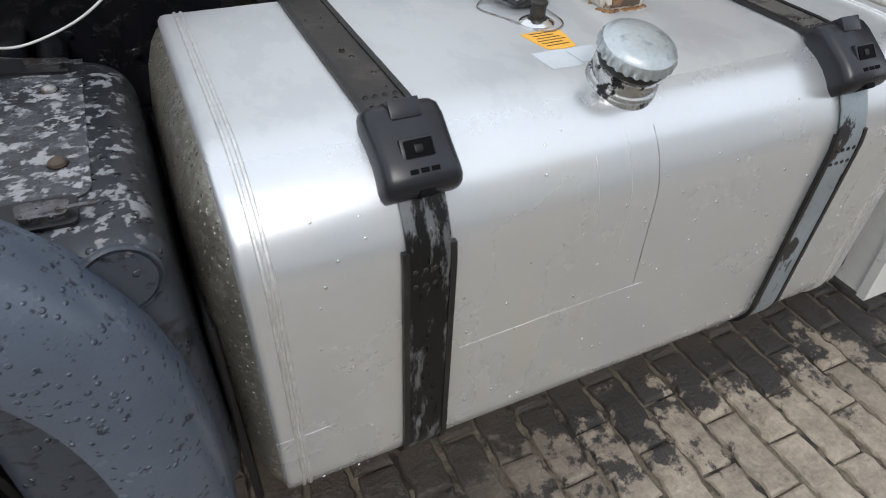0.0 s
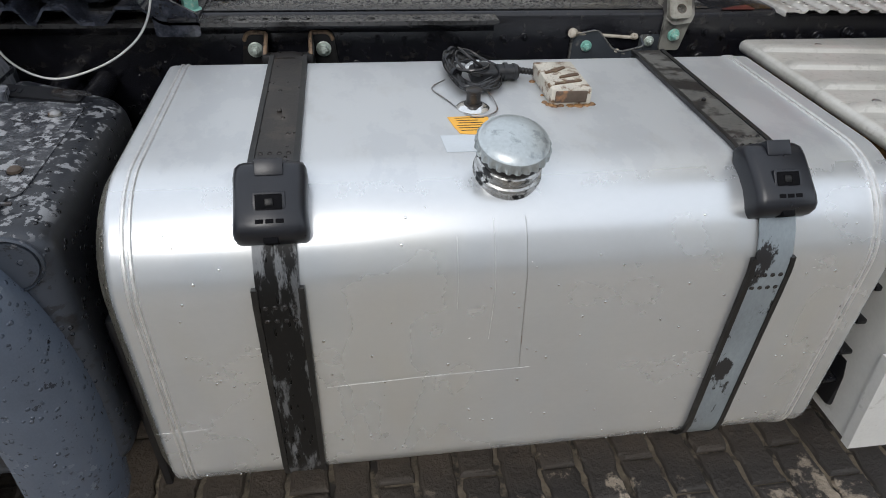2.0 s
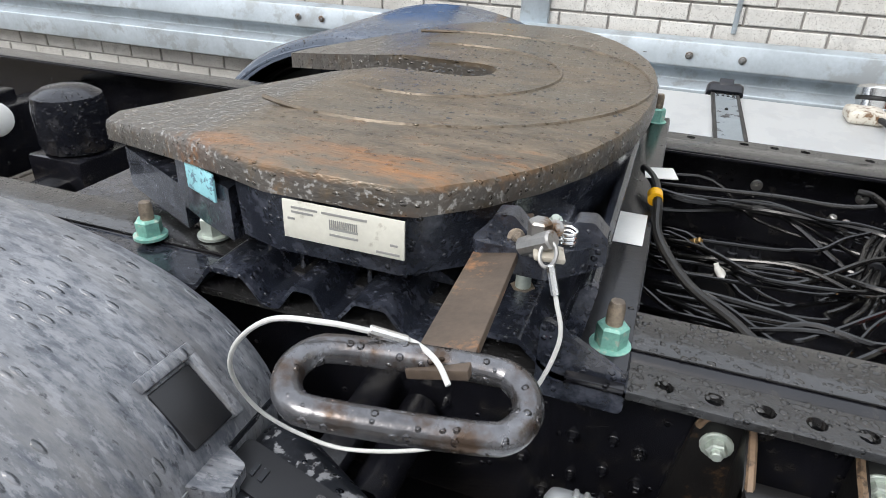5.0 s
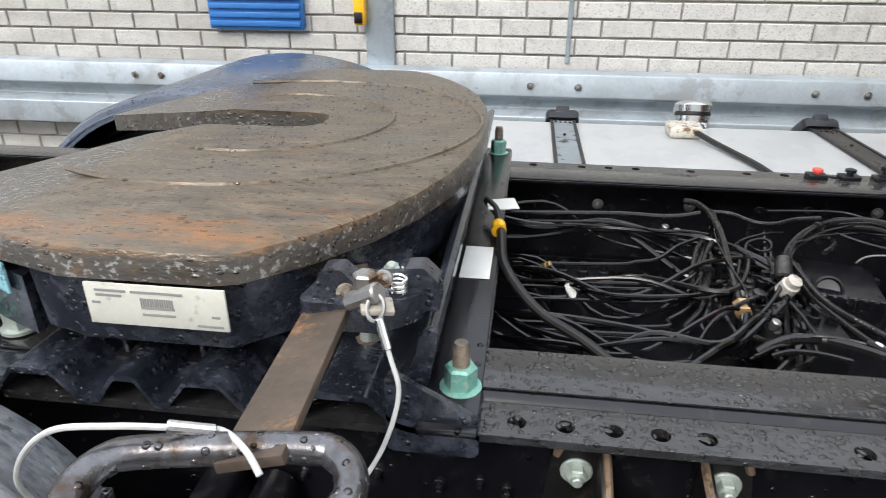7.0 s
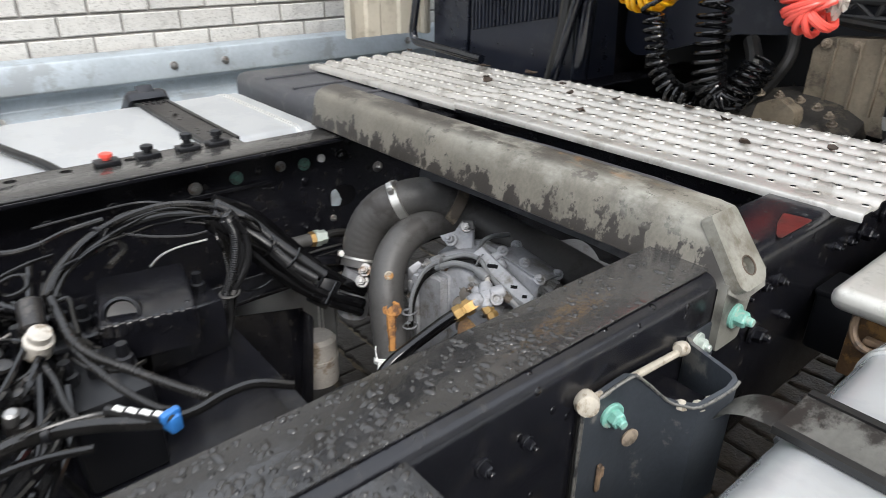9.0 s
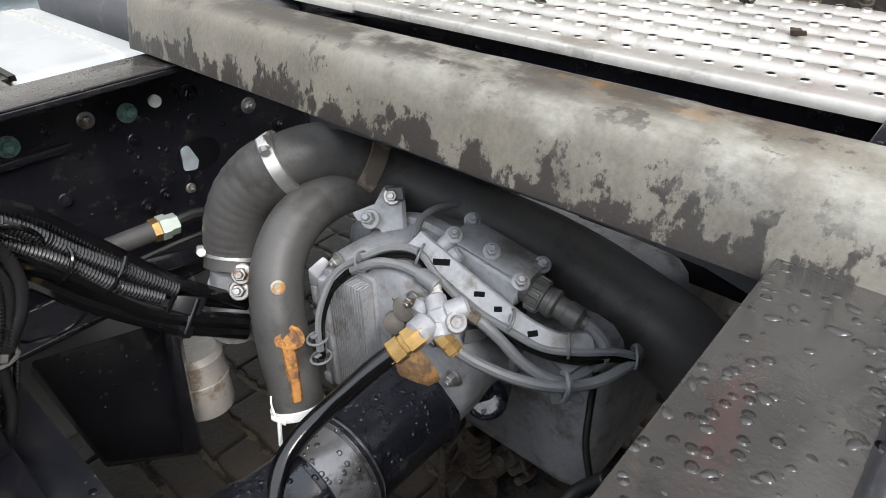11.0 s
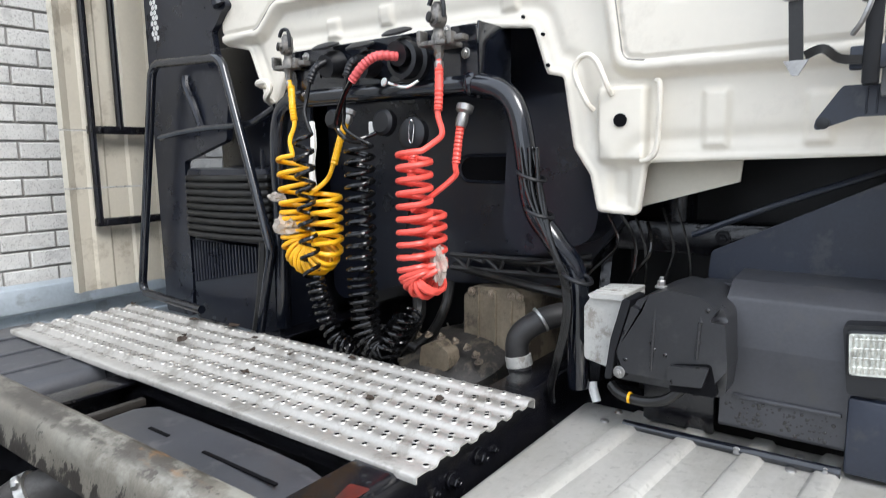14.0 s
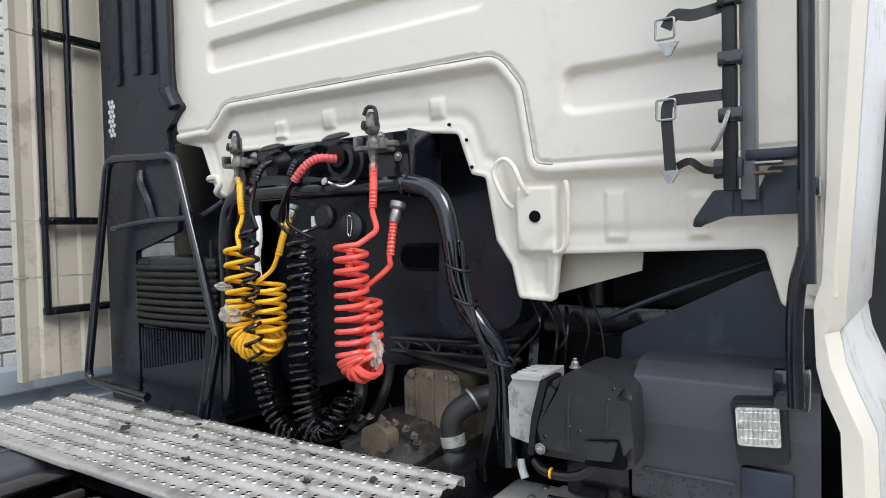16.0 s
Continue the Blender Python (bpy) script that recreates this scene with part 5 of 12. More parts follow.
for r0 in (0.19, 0.33):
    bm = bmesh.new()
    pts = [(-0.47 + r0 * math.cos(a), r0 * 0.98 * math.sin(a), 1.1600) for a in [radians(-118 + 236 * k / 40) for k in range(41)]]
    sweep(bm, pts, 0.0035, 6)
    part("grease_ring", bm, FIFTH, fifth, "faint worn ring")
bm = bmesh.new()
rim = fifth_outline(0.010)
front = [p for p in rim if p[0] > -0.55 and abs(p[1]) > 0.05 or p[0] > -0.35]
lo = [bm.verts.new((x - 0.012 if x > -0.33 else x, y * 0.985, 1.052)) for x, y in front]
hi = [bm.verts.new((x, y, 1.1275)) for x, y in front]
li = [bm.verts.new((x - 0.035 if x > -0.33 else x, y * 0.94, 1.052)) for x, y in front]
hj = [bm.verts.new((x - 0.03 if x > -0.33 else x, y * 0.94, 1.1275)) for x, y in front]
for k in range(len(front)):
    m = (k + 1) % len(front)
    if abs(front[k][1] - front[m][1]) > 0.5:
        continue
    for a, b in ((lo, hi), (li, hj), (lo, li), (hi, hj)):
        bm.faces.new((a[k], a[m], b[m], b[k]))
part("rim", bm, CAST_BLACK, fifth, "black cast skirt with drops of water")
for s in (-1, 1):
    bm = bmesh.new()
    prism(bm, [(x, s * y) for x, y in ((-0.56, 0.462), (-0.62, 0.437), (-0.685, 0.402), (-0.685, 0.36), (-0.62, 0.395), (-0.56, 0.42))], "z", 1.04, 1.106)
    prism(bm, [(x, s * y) for x, y in ((-0.687, 0.395), (-0.86, 0.31), (-0.86, 0.27), (-0.687, 0.355))], "z", 1.0, 1.062)
    part("rear_skirt", bm, CAST_BLACK, fifth)
    # pedestal
    bm = bmesh.new()
    prism(bm, [(-0.64, 0.998), (-0.30, 0.998), (-0.40, 1.05), (-0.42, 1.10), (-0.52, 1.10), (-0.55, 1.05)], "y", *sorted((s * 0.30, s * 0.39)))
    part("pedestal", bm, CAST_BLACK, fifth)
    for k in range(5):
        bm = bmesh.new()
        x = -0.54 + k * 0.045
        box(bm, (x - 0.003, min(s * 0.391, s * 0.425), 0.998), (x + 0.003, max(s * 0.391, s * 0.425), 1.05 - abs(k - 2) * 0.008), 0.001)
        part("rib", bm, CAST_BLACK, fifth)
bm = bmesh.new()
box(bm, (-0.72, -0.05, 1.02), (-0.40, 0.05, 1.075), 0.01)
part("jaw", bm, CAST_BLACK, fifth)
# plates on the skirt
bm = bmesh.new()
box(bm, (-0.466, -0.4985, 1.083), (-0.330, -0.4955, 1.126), 0.001)
TYPE_PLATE = material("aged type plate", (0.60, 0.59, 0.52), 0.4, 0.0, 0.1, 30, 200, 0.05, (0.40, 0.38, 0.32), 0.2, 40)
tag = part("type_plate", bm, TYPE_PLATE, fifth, "white printed type plate")
for x0, x1, z in ((-0.455, -0.425, 1.119), (-0.42, -0.37, 1.119), (-0.455, -0.43, 1.114), (-0.412, -0.38, 1.103), (-0.412, -0.38, 1.096), (-0.46, -0.452, 1.106), (-0.345, -0.337, 1.098), (-0.36, -0.335, 1.088)):
    bm = bmesh.new()
    box(bm, (x0, -0.4992, z - 0.0012), (x1, -0.4985, z + 0.0012))
    part("print_bar", bm, PRINT, tag, smooth=False)
bm = bmesh.new()
for k in range(14):
    box(bm, (-0.412 + k * 0.0023, -0.4992, 1.0985 + 0.006), (-0.4108 + k * 0.0023, -0.4985, 1.113))
part("barcode", bm, PRINT, tag, smooth=False)
bm = bmesh.new()
box(bm, (-0.033, -0.0017, -0.0175), (0.033, 0.0017, 0.0175), 0.001)
at_pose(bm, pose(-0.612, -0.4445, 1.100, 0, 0, -24))
LABEL_BLUE = material("pale blue label", (0.30, 0.62, 0.68), 0.5, 0.0, 0.15, 40, 300, 0.1, (0.12, 0.22, 0.28), 0.42, 90, stain_soft=0.01)
st = part("blue_label", bm, LABEL_BLUE, fifth, "pale blue-green label with scratches")

# mounting plate below
mount = thing("mounting_plate", "black pressed steel mounting plate under the fifth wheel", "mounting plate")
bm = bmesh.new()
crown = [(-0.95, 0.984), (-0.605, 0.984), (-0.580, 1.016), (-0.535, 1.016), (-0.512, 0.986), (-0.490, 0.986), (-0.468, 1.017), (-0.446, 1.017), (-0.429, 0.987), (-0.415, 0.987), (-0.392, 1.017), (-0.356, 1.017), (-0.331, 0.986),
         (-0.283, 0.986), (-0.257, 1.017), (-0.209, 1.017), (-0.180, 0.990), (-0.168, 0.986), (-0.100, 0.985)]
crown = rounded([(-0.95, 0.977)] + crown + [(-0.100, 0.978)], [0] + [0.008] * len(crown) + [0], 3)
crown = crown[1:-1]
prism(bm, crown + [(x, z - 0.007) for x, z in reversed(crown)], "y", -0.49, 0.49)
part("plate", bm, CAST_BLACK, mount, angle=50)
# folded sheet that rises from the plate towards the rim
bm = bmesh.new()
lean = [(-0.196, 1.000), (-0.176, 1.012), (-0.168, 1.030), (-0.160, 1.075), (-0.150, 1.085), (-0.143, 1.078), (-0.150, 1.030), (-0.156, 1.002), (-0.166, 0.990), (-0.190, 0.990)]
prism(bm, rounded(lean, 0.005, 2), "y", -0.47, 0.47)
part("front_fold", bm, CAST_BLACK, mount)
bm = bmesh.new()
prism(bm, rounded([(-0.19, 0.955), (-0.19, 1.05), (-0.10, 1.0), (-0.10, 0.955)], 0.006, 2), "y", -0.49, -0.482)
part("gusset", bm, CAST_BLACK, mount)
bm = bmesh.new()
box(bm, (-0.160, -0.50, 0.986), (-0.102, 0.47, 0.994), 0.002)
part("flat_bar", bm, CHASSIS, mount)
bm = bmesh.new()
box(bm, (-0.152, -0.19, 0.9945), (-0.110, -0.085, 0.9957), 0.0006)
part("white_tag", bm, WHITE, mount, "blank white label")
for x, y, m, h in ((-0.124, -0.43, GREEN, 0.045), (-0.13, 0.43, GREEN, 0.05), (-0.73, -0.42, GREEN, 0.04), (-0.655, -0.385, ZINC, 0.045), (-0.23, -0.39, DIRTY, 0.04)):
    bm = bmesh.new()
    lathe(bm, [(0.022, 0), (0.022, 0.004), (0.016, 0.005)], (x, y, 0.991), (0, 0, 1), 18)
    lathe(bm, [(0.017, 0.003), (0.017, h * 0.6), (0.014, h * 0.66)], (x, y, 0.991), (0, 0, 1), 6)
    bl = part("mount_bolt", bm, m, mount, angle=25)
    bm = bmesh.new()
    lathe(bm, [(0.009, h * 0.5), (0.009, h * 1.1), (0.007, h * 1.25)], (x, y, 0.991), (0, 0, 1), 12)
    part("thread", bm, DIRTY if m is GREEN else ZINC, bl)

# release bar, ring handle and safety wire
lever = thing("release_handle", "rusty release bar with a bare steel oval ring handle", "handle")
bm = bmesh.new()
box(bm, (-0.022, -0.16, -0.004), (0.022, 0.14, 0.004), 0.0015)
at_pose(bm, pose(-0.236, -0.535, 1.112, -4, -12, 5))
part("bar", bm, RUST, lever)
bm = bmesh.new()
ringpts = []
for k in range(44):
    a = 2 * math.pi * k / 44
    dx, dy = 0.050 if math.cos(a) > 0 else -0.050, 0
    ringpts.append(Vector((dx * min(1, abs(math.cos(a)) * 3) + 0.028 * math.cos(a), 0.030 * math.sin(a), 0)))
mm = pose(-0.238, -0.712, 1.120, 6, 2, 12)
sweep(bm, [mm @ p for p in ringpts], 0.0105, 12, closed=True)
part("ring", bm, RING_STEEL, lever, "bare worn steel ring")
bm = bmesh.new()
box(bm, (-0.265, -0.37, 1.055), (-0.19, -0.31, 1.095), 0.008)
rod(bm, (-0.25, -0.40, 1.075), (-0.17, -0.385, 1.078), 0.008, 10)
part("lever_joint", bm, CAST_BLACK, lever)
for p in ((-0.25, -0.375, 1.09), (-0.205, -0.37, 1.088)):
    hexbolt(lever, p, (0, -0.4, 1), 0.009, 0.010, ZINC)
ROPE = material("grey white wire rope", (0.55, 0.55, 0.53), 0.45, 0.0, 0.15, 60, 400, 0.2)
wire = thing("safety_wire", "loop of pale wire rope clipped to the release handle", "wire rope")
bm = bmesh.new()
tube(bm, [(-0.183, -0.530, 1.125), (-0.172, -0.54, 1.10), (-0.164, -0.55, 1.067), (-0.181, -0.56, 1.011), (-0.213, -0.575, 0.97), (-0.273, -0.585, 0.933), (-0.351, -0.592, 0.91), (-0.398, -0.60, 0.92), (-0.425, -0.62, 0.956), (-0.431, -0.64, 1.0),
          (-0.414, -0.668, 1.055), (-0.391, -0.68, 1.095), (-0.348, -0.695, 1.135), (-0.302, -0.70, 1.148), (-0.273, -0.69, 1.142), (-0.25, -0.675, 1.130), (-0.225, -0.695, 1.136), (-0.212, -0.706, 1.128)], 0.0021, 8, 8)
part("rope", bm, ROPE, wire)
for a, b in (((-0.183, -0.528, 1.128), (-0.174, -0.538, 1.105)), ((-0.275, -0.690, 1.143), (-0.252, -0.677, 1.131))):
    bm = bmesh.new()
    rod(bm, a, b, 0.0040, 10, 0.001)
    part("ferrule", bm, CHROME, wire)
bm = bmesh.new()
sweep(bm, [(-0.187 + 0.007 * math.cos(a), -0.522 + 0.006 * math.sin(a), 1.134 + 0.009 * math.sin(a)) for a in [2 * math.pi * k / 20 for k in range(20)]], 0.002, 7, closed=True)
part("shackle", bm, STEEL, wire)
bm = bmesh.new()
rod(bm, (-0.215, -0.50, 1.125), (-0.185, -0.515, 1.146), 0.009, 10, 0.002)
rod(bm, (-0.20, -0.50, 1.12), (-0.20, -0.50, 1.155), 0.011, 6, 0.002)
part("pin_joint", bm, STEEL, wire)
bm = bmesh.new()
box(bm, (-0.014, -0.010, -0.003), (0.014, 0.010, 0.003), 0.002)
at_pose(bm, pose(-0.188, -0.512, 1.130, 10, 8, 20))
part("clip_plate", bm, PIN_WAX, wire, "pale greased catch")
bm = bmesh.new()
sweep(bm, [(-0.178 + 0.0075 * math.cos(a), -0.470 + 0.0075 * math.sin(a), 1.108 + 0.0022 * a / 3.14) for a in [math.pi * k / 6 for k in range(78)]], 0.0016, 6)
part("spring", bm, CHROME, wire, "bright coil spring")
for x0, y0 in ((-0.236, -0.462), (-0.163, -0.448)):
    bm = bmesh.new()
    prism(bm, rounded([(x0 - 0.022, 1.098), (x0 + 0.022, 1.098), (x0 + 0.020, 1.128), (x0 + 0.006, 1.142), (x0 - 0.012, 1.140), (x0 - 0.021, 1.120)], 0.006, 3), "y", y0 - 0.012, y0 + 0.012)
    part("catch_jaw", bm, CAST_BLACK, wire)
for x, y, z, m in ((-0.225, -0.478, 1.122, DIRTY), (-0.19, -0.478, 1.138, STEEL)):
    hexbolt(wire, (x, y, z), (0.3, -0.8, 0.5), 0.0055, 0.008, m)
bm = bmesh.new()
prism(bm, rounded([(-0.265, -0.50), (-0.255, -0.44), (-0.17, -0.42), (-0.155, -0.47), (-0.19, -0.50)], 0.01, 3), "z", 1.095, 1.122)
part("bearing_block", bm, CAST_BLACK, wire)

# yellow marked lead in front of the fifth wheel
lead = thing("trailer_lead", "black lead with yellow band and a white paper tag", "cable")
bm = bmesh.new()
tube(bm, [(-0.13, 0.05, 1.02), (-0.11, 0.0, 1.018), (-0.10, -0.07, 1.012), (-0.09, -0.12, 0.98), (-0.04, -0.17, 0.94), (0.03, -0.2, 0.91), (0.09, -0.26, 0.885), (0.10, -0.31, 0.86)], 0.0075, 10)
part("cable", bm, RUBBER, lead)
bm = bmesh.new()
rod(bm, (-0.106, -0.045, 1.016), (-0.104, -0.065, 1.014), 0.0115, 14)
part("band", bm, YELLOW, lead, "yellow band")
bm = bmesh.new()
prism(bm, [(-0.125, 0.0), (-0.075, 0.012), (-0.085, 0.06), (-0.13, 0.045)], "z", 1.022, 1.0235)
part("paper_tag", bm, WHITE, lead, smooth=False)

BOTTLE_GREEN = material("bottle green paint", (0.015, 0.045, 0.03), 0.35, 0.0, 0.3, 30, 200, 0.2)
# ---- behind the fifth wheel ----
tankr = thing("air_reservoir", "dark green round air drier canister behind the fifth wheel", "canister")
bm = bmesh.new()
lathe(bm, [(0.02, 0), (0.07, 0.0), (0.075, 0.02), (0.075, 0.15), (0.07, 0.18), (0.03, 0.19)], (-0.94, -0.10, 0.86), (0, 0, 1), 24)
part("body", bm, BOTTLE_GREEN, tankr)
bm = bmesh.new()
sweep(bm, [(-0.94 + 0.077 * math.cos(a), -0.10 + 0.077 * math.sin(a), 0.905) for a in [2 * math.pi * k / 24 for k in range(24)]], 0.004, 6, closed=True)
part("clamp_ring", bm, CHROME, tankr)
bel = thing("air_spring", "black rubber air spring on the rear axle", "air spring", "air springs")
bm = bmesh.new()
lathe(bm, [(0.06, -0.15), (0.11, -0.13), (0.13, -0.06), (0.13, 0.02), (0.12, 0.055), (0.09, 0.07), (0.03, 0.074)], (-1.38, -0.28, 0.80), (0, 0, 1), 28)
part("bellows", bm, RUBBER, bel)
bm = bmesh.new()
lathe(bm, [(0.08, 0.07), (0.08, 0.08), (0.02, 0.085)], (-1.38, -0.28, 0.80), (0, 0, 1), 20)
part("top_plate", bm, CHASSIS, bel)
can = thing("brake_canister", "glossy black brake canister at the rear of the frame", "canister")
bm = bmesh.new()
lathe(bm, [(0.02, 0.0), (0.075, 0.004), (0.08, 0.02), (0.08, 0.10), (0.075, 0.13), (0.05, 0.145), (0.01, 0.15)], (-1.42, 0.08, 0.85), (0, 0, 1), 28)
part("body", bm, SHAFT, can)
bm = bmesh.new()
box(bm, (-1.50, 0.0, 0.70), (-1.34, 0.16, 0.849), 0.01)
box(bm, (-1.46, -0.44, 0.74), (-1.38, 0.44, 0.80), 0.006)
part("foot", bm, CHASSIS, can)
refl = thing("rear_lamp", "pale round lamp at the rear end of the frame", "lamp")
bm = bmesh.new()
lathe(bm, [(0.045, 0), (0.045, 0.02), (0.035, 0.028), (0.01, 0.03)], (-1.72, 0.10, 0.875), (1, -0.5, 0.1), 24)
part("lens", bm, WHITE, refl)
bm = bmesh.new()
box(bm, (-1.80, 0.03, 0.72), (-1.74, 0.2, 0.93), 0.008)
part("carrier", bm, CHASSIS, refl)
bm = bmesh.new()
box(bm, (-1.78, -0.42, 0.72), (-1.70, 0.42, 0.90), 0.008)
single("rear_cross_member", bm, CHASSIS, "black cross member closing the rear of the frame", "beam")

# ---- floor of the frame bay: tunnel plates below the cables ----
bay = thing("valve_carrier", "black carrier plate with pneumatic valves inside the frame", "valve carrier")
bm = bmesh.new()
box(bm, (-0.12, -0.33, 0.715), (0.62, 0.41, 0.725), 0.002)
part("plate", bm, CHASSIS, bay)
for y0, y1 in ((-0.336, -0.330), (0.410, 0.416)):
    bm = bmesh.new()
    box(bm, (-0.12, y0, 0.70), (0.62, y1, 0.755), 0.002)
    part("side_flange", bm, CHASSIS, bay)
for x in (-0.05, 0.22, 0.40, 0.58):
    hexbolt(bay, (x, -0.30, 0.725), (0, 0, 1), 0.008, 0.008, STEEL)
    hexbolt(bay, (x, 0.38, 0.725), (0, 0, 1), 0.008, 0.008, STEEL)
for x, y, z, sx, sy, sz, m in ((0.42, 0.02, 0.74, 0.09, 0.12, 0.12, PLASTIC), (0.38, 0.10, 0.74, 0.06, 0.06, 0.14, PLASTIC), (0.56, 0.20, 0.74, 0.12, 0.10, 0.09, CHASSIS), (0.06, 0.22, 0.74, 0.12, 0.10, 0.08, PLASTIC),
                              (0.02, -0.22, 0.74, 0.08, 0.08, 0.11, PLASTIC), (0.44, 0.2, 0.74, 0.07, 0.07, 0.09, CHASSIS), (0.28, 0.28, 0.74, 0.1, 0.06, 0.12, CHASSIS)):
    v = thing("air_valve", "black pneumatic valve block among the cables", "valve", "air valves")
    bm = bmesh.new()
    box(bm, (x - sx / 2, y - sy / 2, 0.725), (x + sx / 2, y + sy / 2, 0.725 + sz), 0.008, 2)
    part("body", bm, m, v)
    for k in range(3):
        bm = bmesh.new()
        px = x - sx / 3 + k * sx / 3
        lathe(bm, [(0.011, -0.004), (0.011, 0.012), (0.007, 0.014), (0.007, 0.03)], (px, y, 0.725 + sz), (0, 0, 1), 10)
        part("port", bm, PLASTIC, v)
for p, m in (((0.33, -0.04, 0.85), BRASS), ((0.02, 0.03, 0.87), WHITE), ((0.055, -0.28, 0.83), RED), ((-0.02, 0.1, 0.88), BRASS)):
    v = thing("push_fitting", "small plastic push-in air fitting among the cables", "fitting", "push fittings")
    bm = bmesh.new()
    d = Vector((rng.uniform(-1, 1), rng.uniform(-1, 1), 0.8)).normalized()
    lathe(bm, [(0.006, -0.016), (0.0075, -0.011), (0.0075, 0.002), (0.0062, 0.003), (0.0062, 0.010), (0.004, 0.012)], p, d, 12)
    part("body", bm, m, v)
    bm = bmesh.new()
    tube(bm, [Vector(p) - d * 0.018, Vector(p) - d * 0.05, Vector((p[0] + 0.03, p[1], 0.75)), Vector((p[0] + 0.04, p[1], 0.72))], 0.005, 8, 4)
    part("hose", bm, RUBBER, v)


def even_path(points, step):
    """Points at even steps along a smooth curve."""
    path = smooth_path(points, 8)
    run = sum((b - a).length for a, b in zip(path, path[1:]))
    n = max(12, int(run / step))
    out, k, acc = [], 0, 0.0
    for i in range(n):
        want = run * i / (n - 1)
        while k < len(path) - 2 and acc + (path[k + 1] - path[k]).length < want:
            acc += (path[k + 1] - path[k]).length
            k += 1
        out.append(path[k].lerp(path[k + 1], min(1.0, (want - acc) / max(1e-6, (path[k + 1] - path[k]).length))))
    return out


def cable_run(name, label, base, count, spread, radii, mats, group="cable bundles"):
    t = thing(name, label, "cables", group)
    for i in range(count):
        bm = bmesh.new()
        off = [Vector((rng.uniform(-spread, spread) * 0.5, rng.uniform(-spread, spread), rng.uniform(-spread, spread) * 0.7)) for _ in base]
        r = rng.choice(radii) * 0.78
        pts = [Vector(p) + o for p, o in zip(base, off)]
        tube(bm, pts, r, 7, 6)
        part("cable", bm, rng.choice(mats), t)
    return t


GLOSSY = material("glossy black hose", (0.0045, 0.0045, 0.0050), 0.08, 0.0, 0.2, 20, 200, 0.05)
MATT = material("dusty black hose", (0.0070, 0.0068, 0.0066), 0.20, 0.0, 0.3, 20, 200, 0.1)
C = [GLOSSY, GLOSSY, MATT]
cable_run("cable_bundle", "long black air hoses running along the frame", [(-0.25, 0.28, 0.90), (-0.05, 0.27, 0.895), (0.12, 0.25, 0.89), (0.27, 0.17, 0.88), (0.38, 0.10, 0.86), (0.42, 0.04, 0.82)], 6, 0.05, (0.0045, 0.006, 0.007), C)
cable_run("cable_bundle", "black hoses sweeping across the frame bay", [(-0.2, 0.15, 0.86), (-0.05, 0.08, 0.865), (0.10, 0.02, 0.87), (0.24, 0.04, 0.875), (0.33, 0.12, 0.875), (0.36, 0.2, 0.88)], 7, 0.055, (0.0045, 0.006), C)
cable_run("cable_bundle", "shiny black hoses bowing across the frame bay", [(-0.15, -0.05, 0.85), (0.0, -0.12, 0.86), (0.12, -0.15, 0.865), (0.25, -0.10, 0.87), (0.32, -0.02, 0.875), (0.37, 0.07, 0.88), (0.39, 0.2, 0.88)], 7, 0.05, (0.005, 0.0065), [GLOSSY])
cable_run("cable_bundle", "black hoses along the near rail", [(-0.12, -0.22, 0.82), (0.05, -0.26, 0.84), (0.18, -0.28, 0.85), (0.28, -0.22, 0.86), (0.35, -0.12, 0.87), (0.39, 0.0, 0.87)], 5, 0.04, (0.005, 0.0065), [GLOSSY])


def loose_hose(points, r, mat, parent, ribbed=False, name="hose"):
    """One hose or conduit of the tangle."""
    bm = bmesh.new()
    if ribbed:
        path = even_path(points, 0.0019)
        sweep(bm, path, [r * (1.04 if k % 2 else 0.82) for k in range(len(path))], 9)
    else:
        tube(bm, points, r, 8, 7)
    return part(name, bm, mat, parent)


def tie_round(points, at, r, parent):
    q = smooth_path(points, 6)
    i = max(1, min(len(q) - 2, int(at * len(q))))
    d = (q[i + 1] - q[i - 1]).normalized()
    bm = bmesh.new()
    rod(bm, q[i] - d * 0.003, q[i] + d * 0.003, r, 12)
    part("cable_tie", bm, PLASTIC, parent)


PLUG_DARK = material("dark valve plastic", (0.022, 0.021, 0.021), 0.32, 0.0, 0.4, 40, 200, 0.3, (0.055, 0.05, 0.045), 0.3, 50)
DUSTY = material("dusty grey black hose", (0.0105, 0.0100, 0.0096), 0.26, 0.0, 0.35, 24, 200, 0.15, (0.022, 0.020, 0.018), 0.3, 30)
WAXY = material("pale stained plastic", (0.50, 0.47, 0.42), 0.5, 0.0, 0.3, 60, 200, 0.3, (0.25, 0.21, 0.16), 0.35, 60)
TAN_FIT = material("tan brass fitting", (0.50, 0.33, 0.17), 0.42, 0.5, 0.3, 60, 200, 0.2)

hook = thing("hooked_hose", "thick dusty hose hooking down to a tan fitting", "hose")
hook_path = [(0.264, 0.334, 0.935), (0.284, 0.314, 0.938), (0.298, 0.260, 0.936), (0.298, 0.182, 0.930), (0.290, 0.091, 0.918), (0.284, 0.008, 0.903), (0.284, -0.024, 0.893)]
loose_hose(hook_path, 0.0063, DUSTY, hook)
bm = bmesh.new()
lathe(bm, [(0.008, -0.012), (0.0125, -0.010), (0.0125, 0.000), (0.011, 0.002), (0.011, 0.008), (0.0135, 0.010), (0.0135, 0.014), (0.009, 0.016)], (0.284, -0.032, 0.892), (Vector(hook_path[-1]) - Vector(hook_path[-2])), 6)
part("fitting", bm, TAN_FIT, hook, "tan metal fitting")
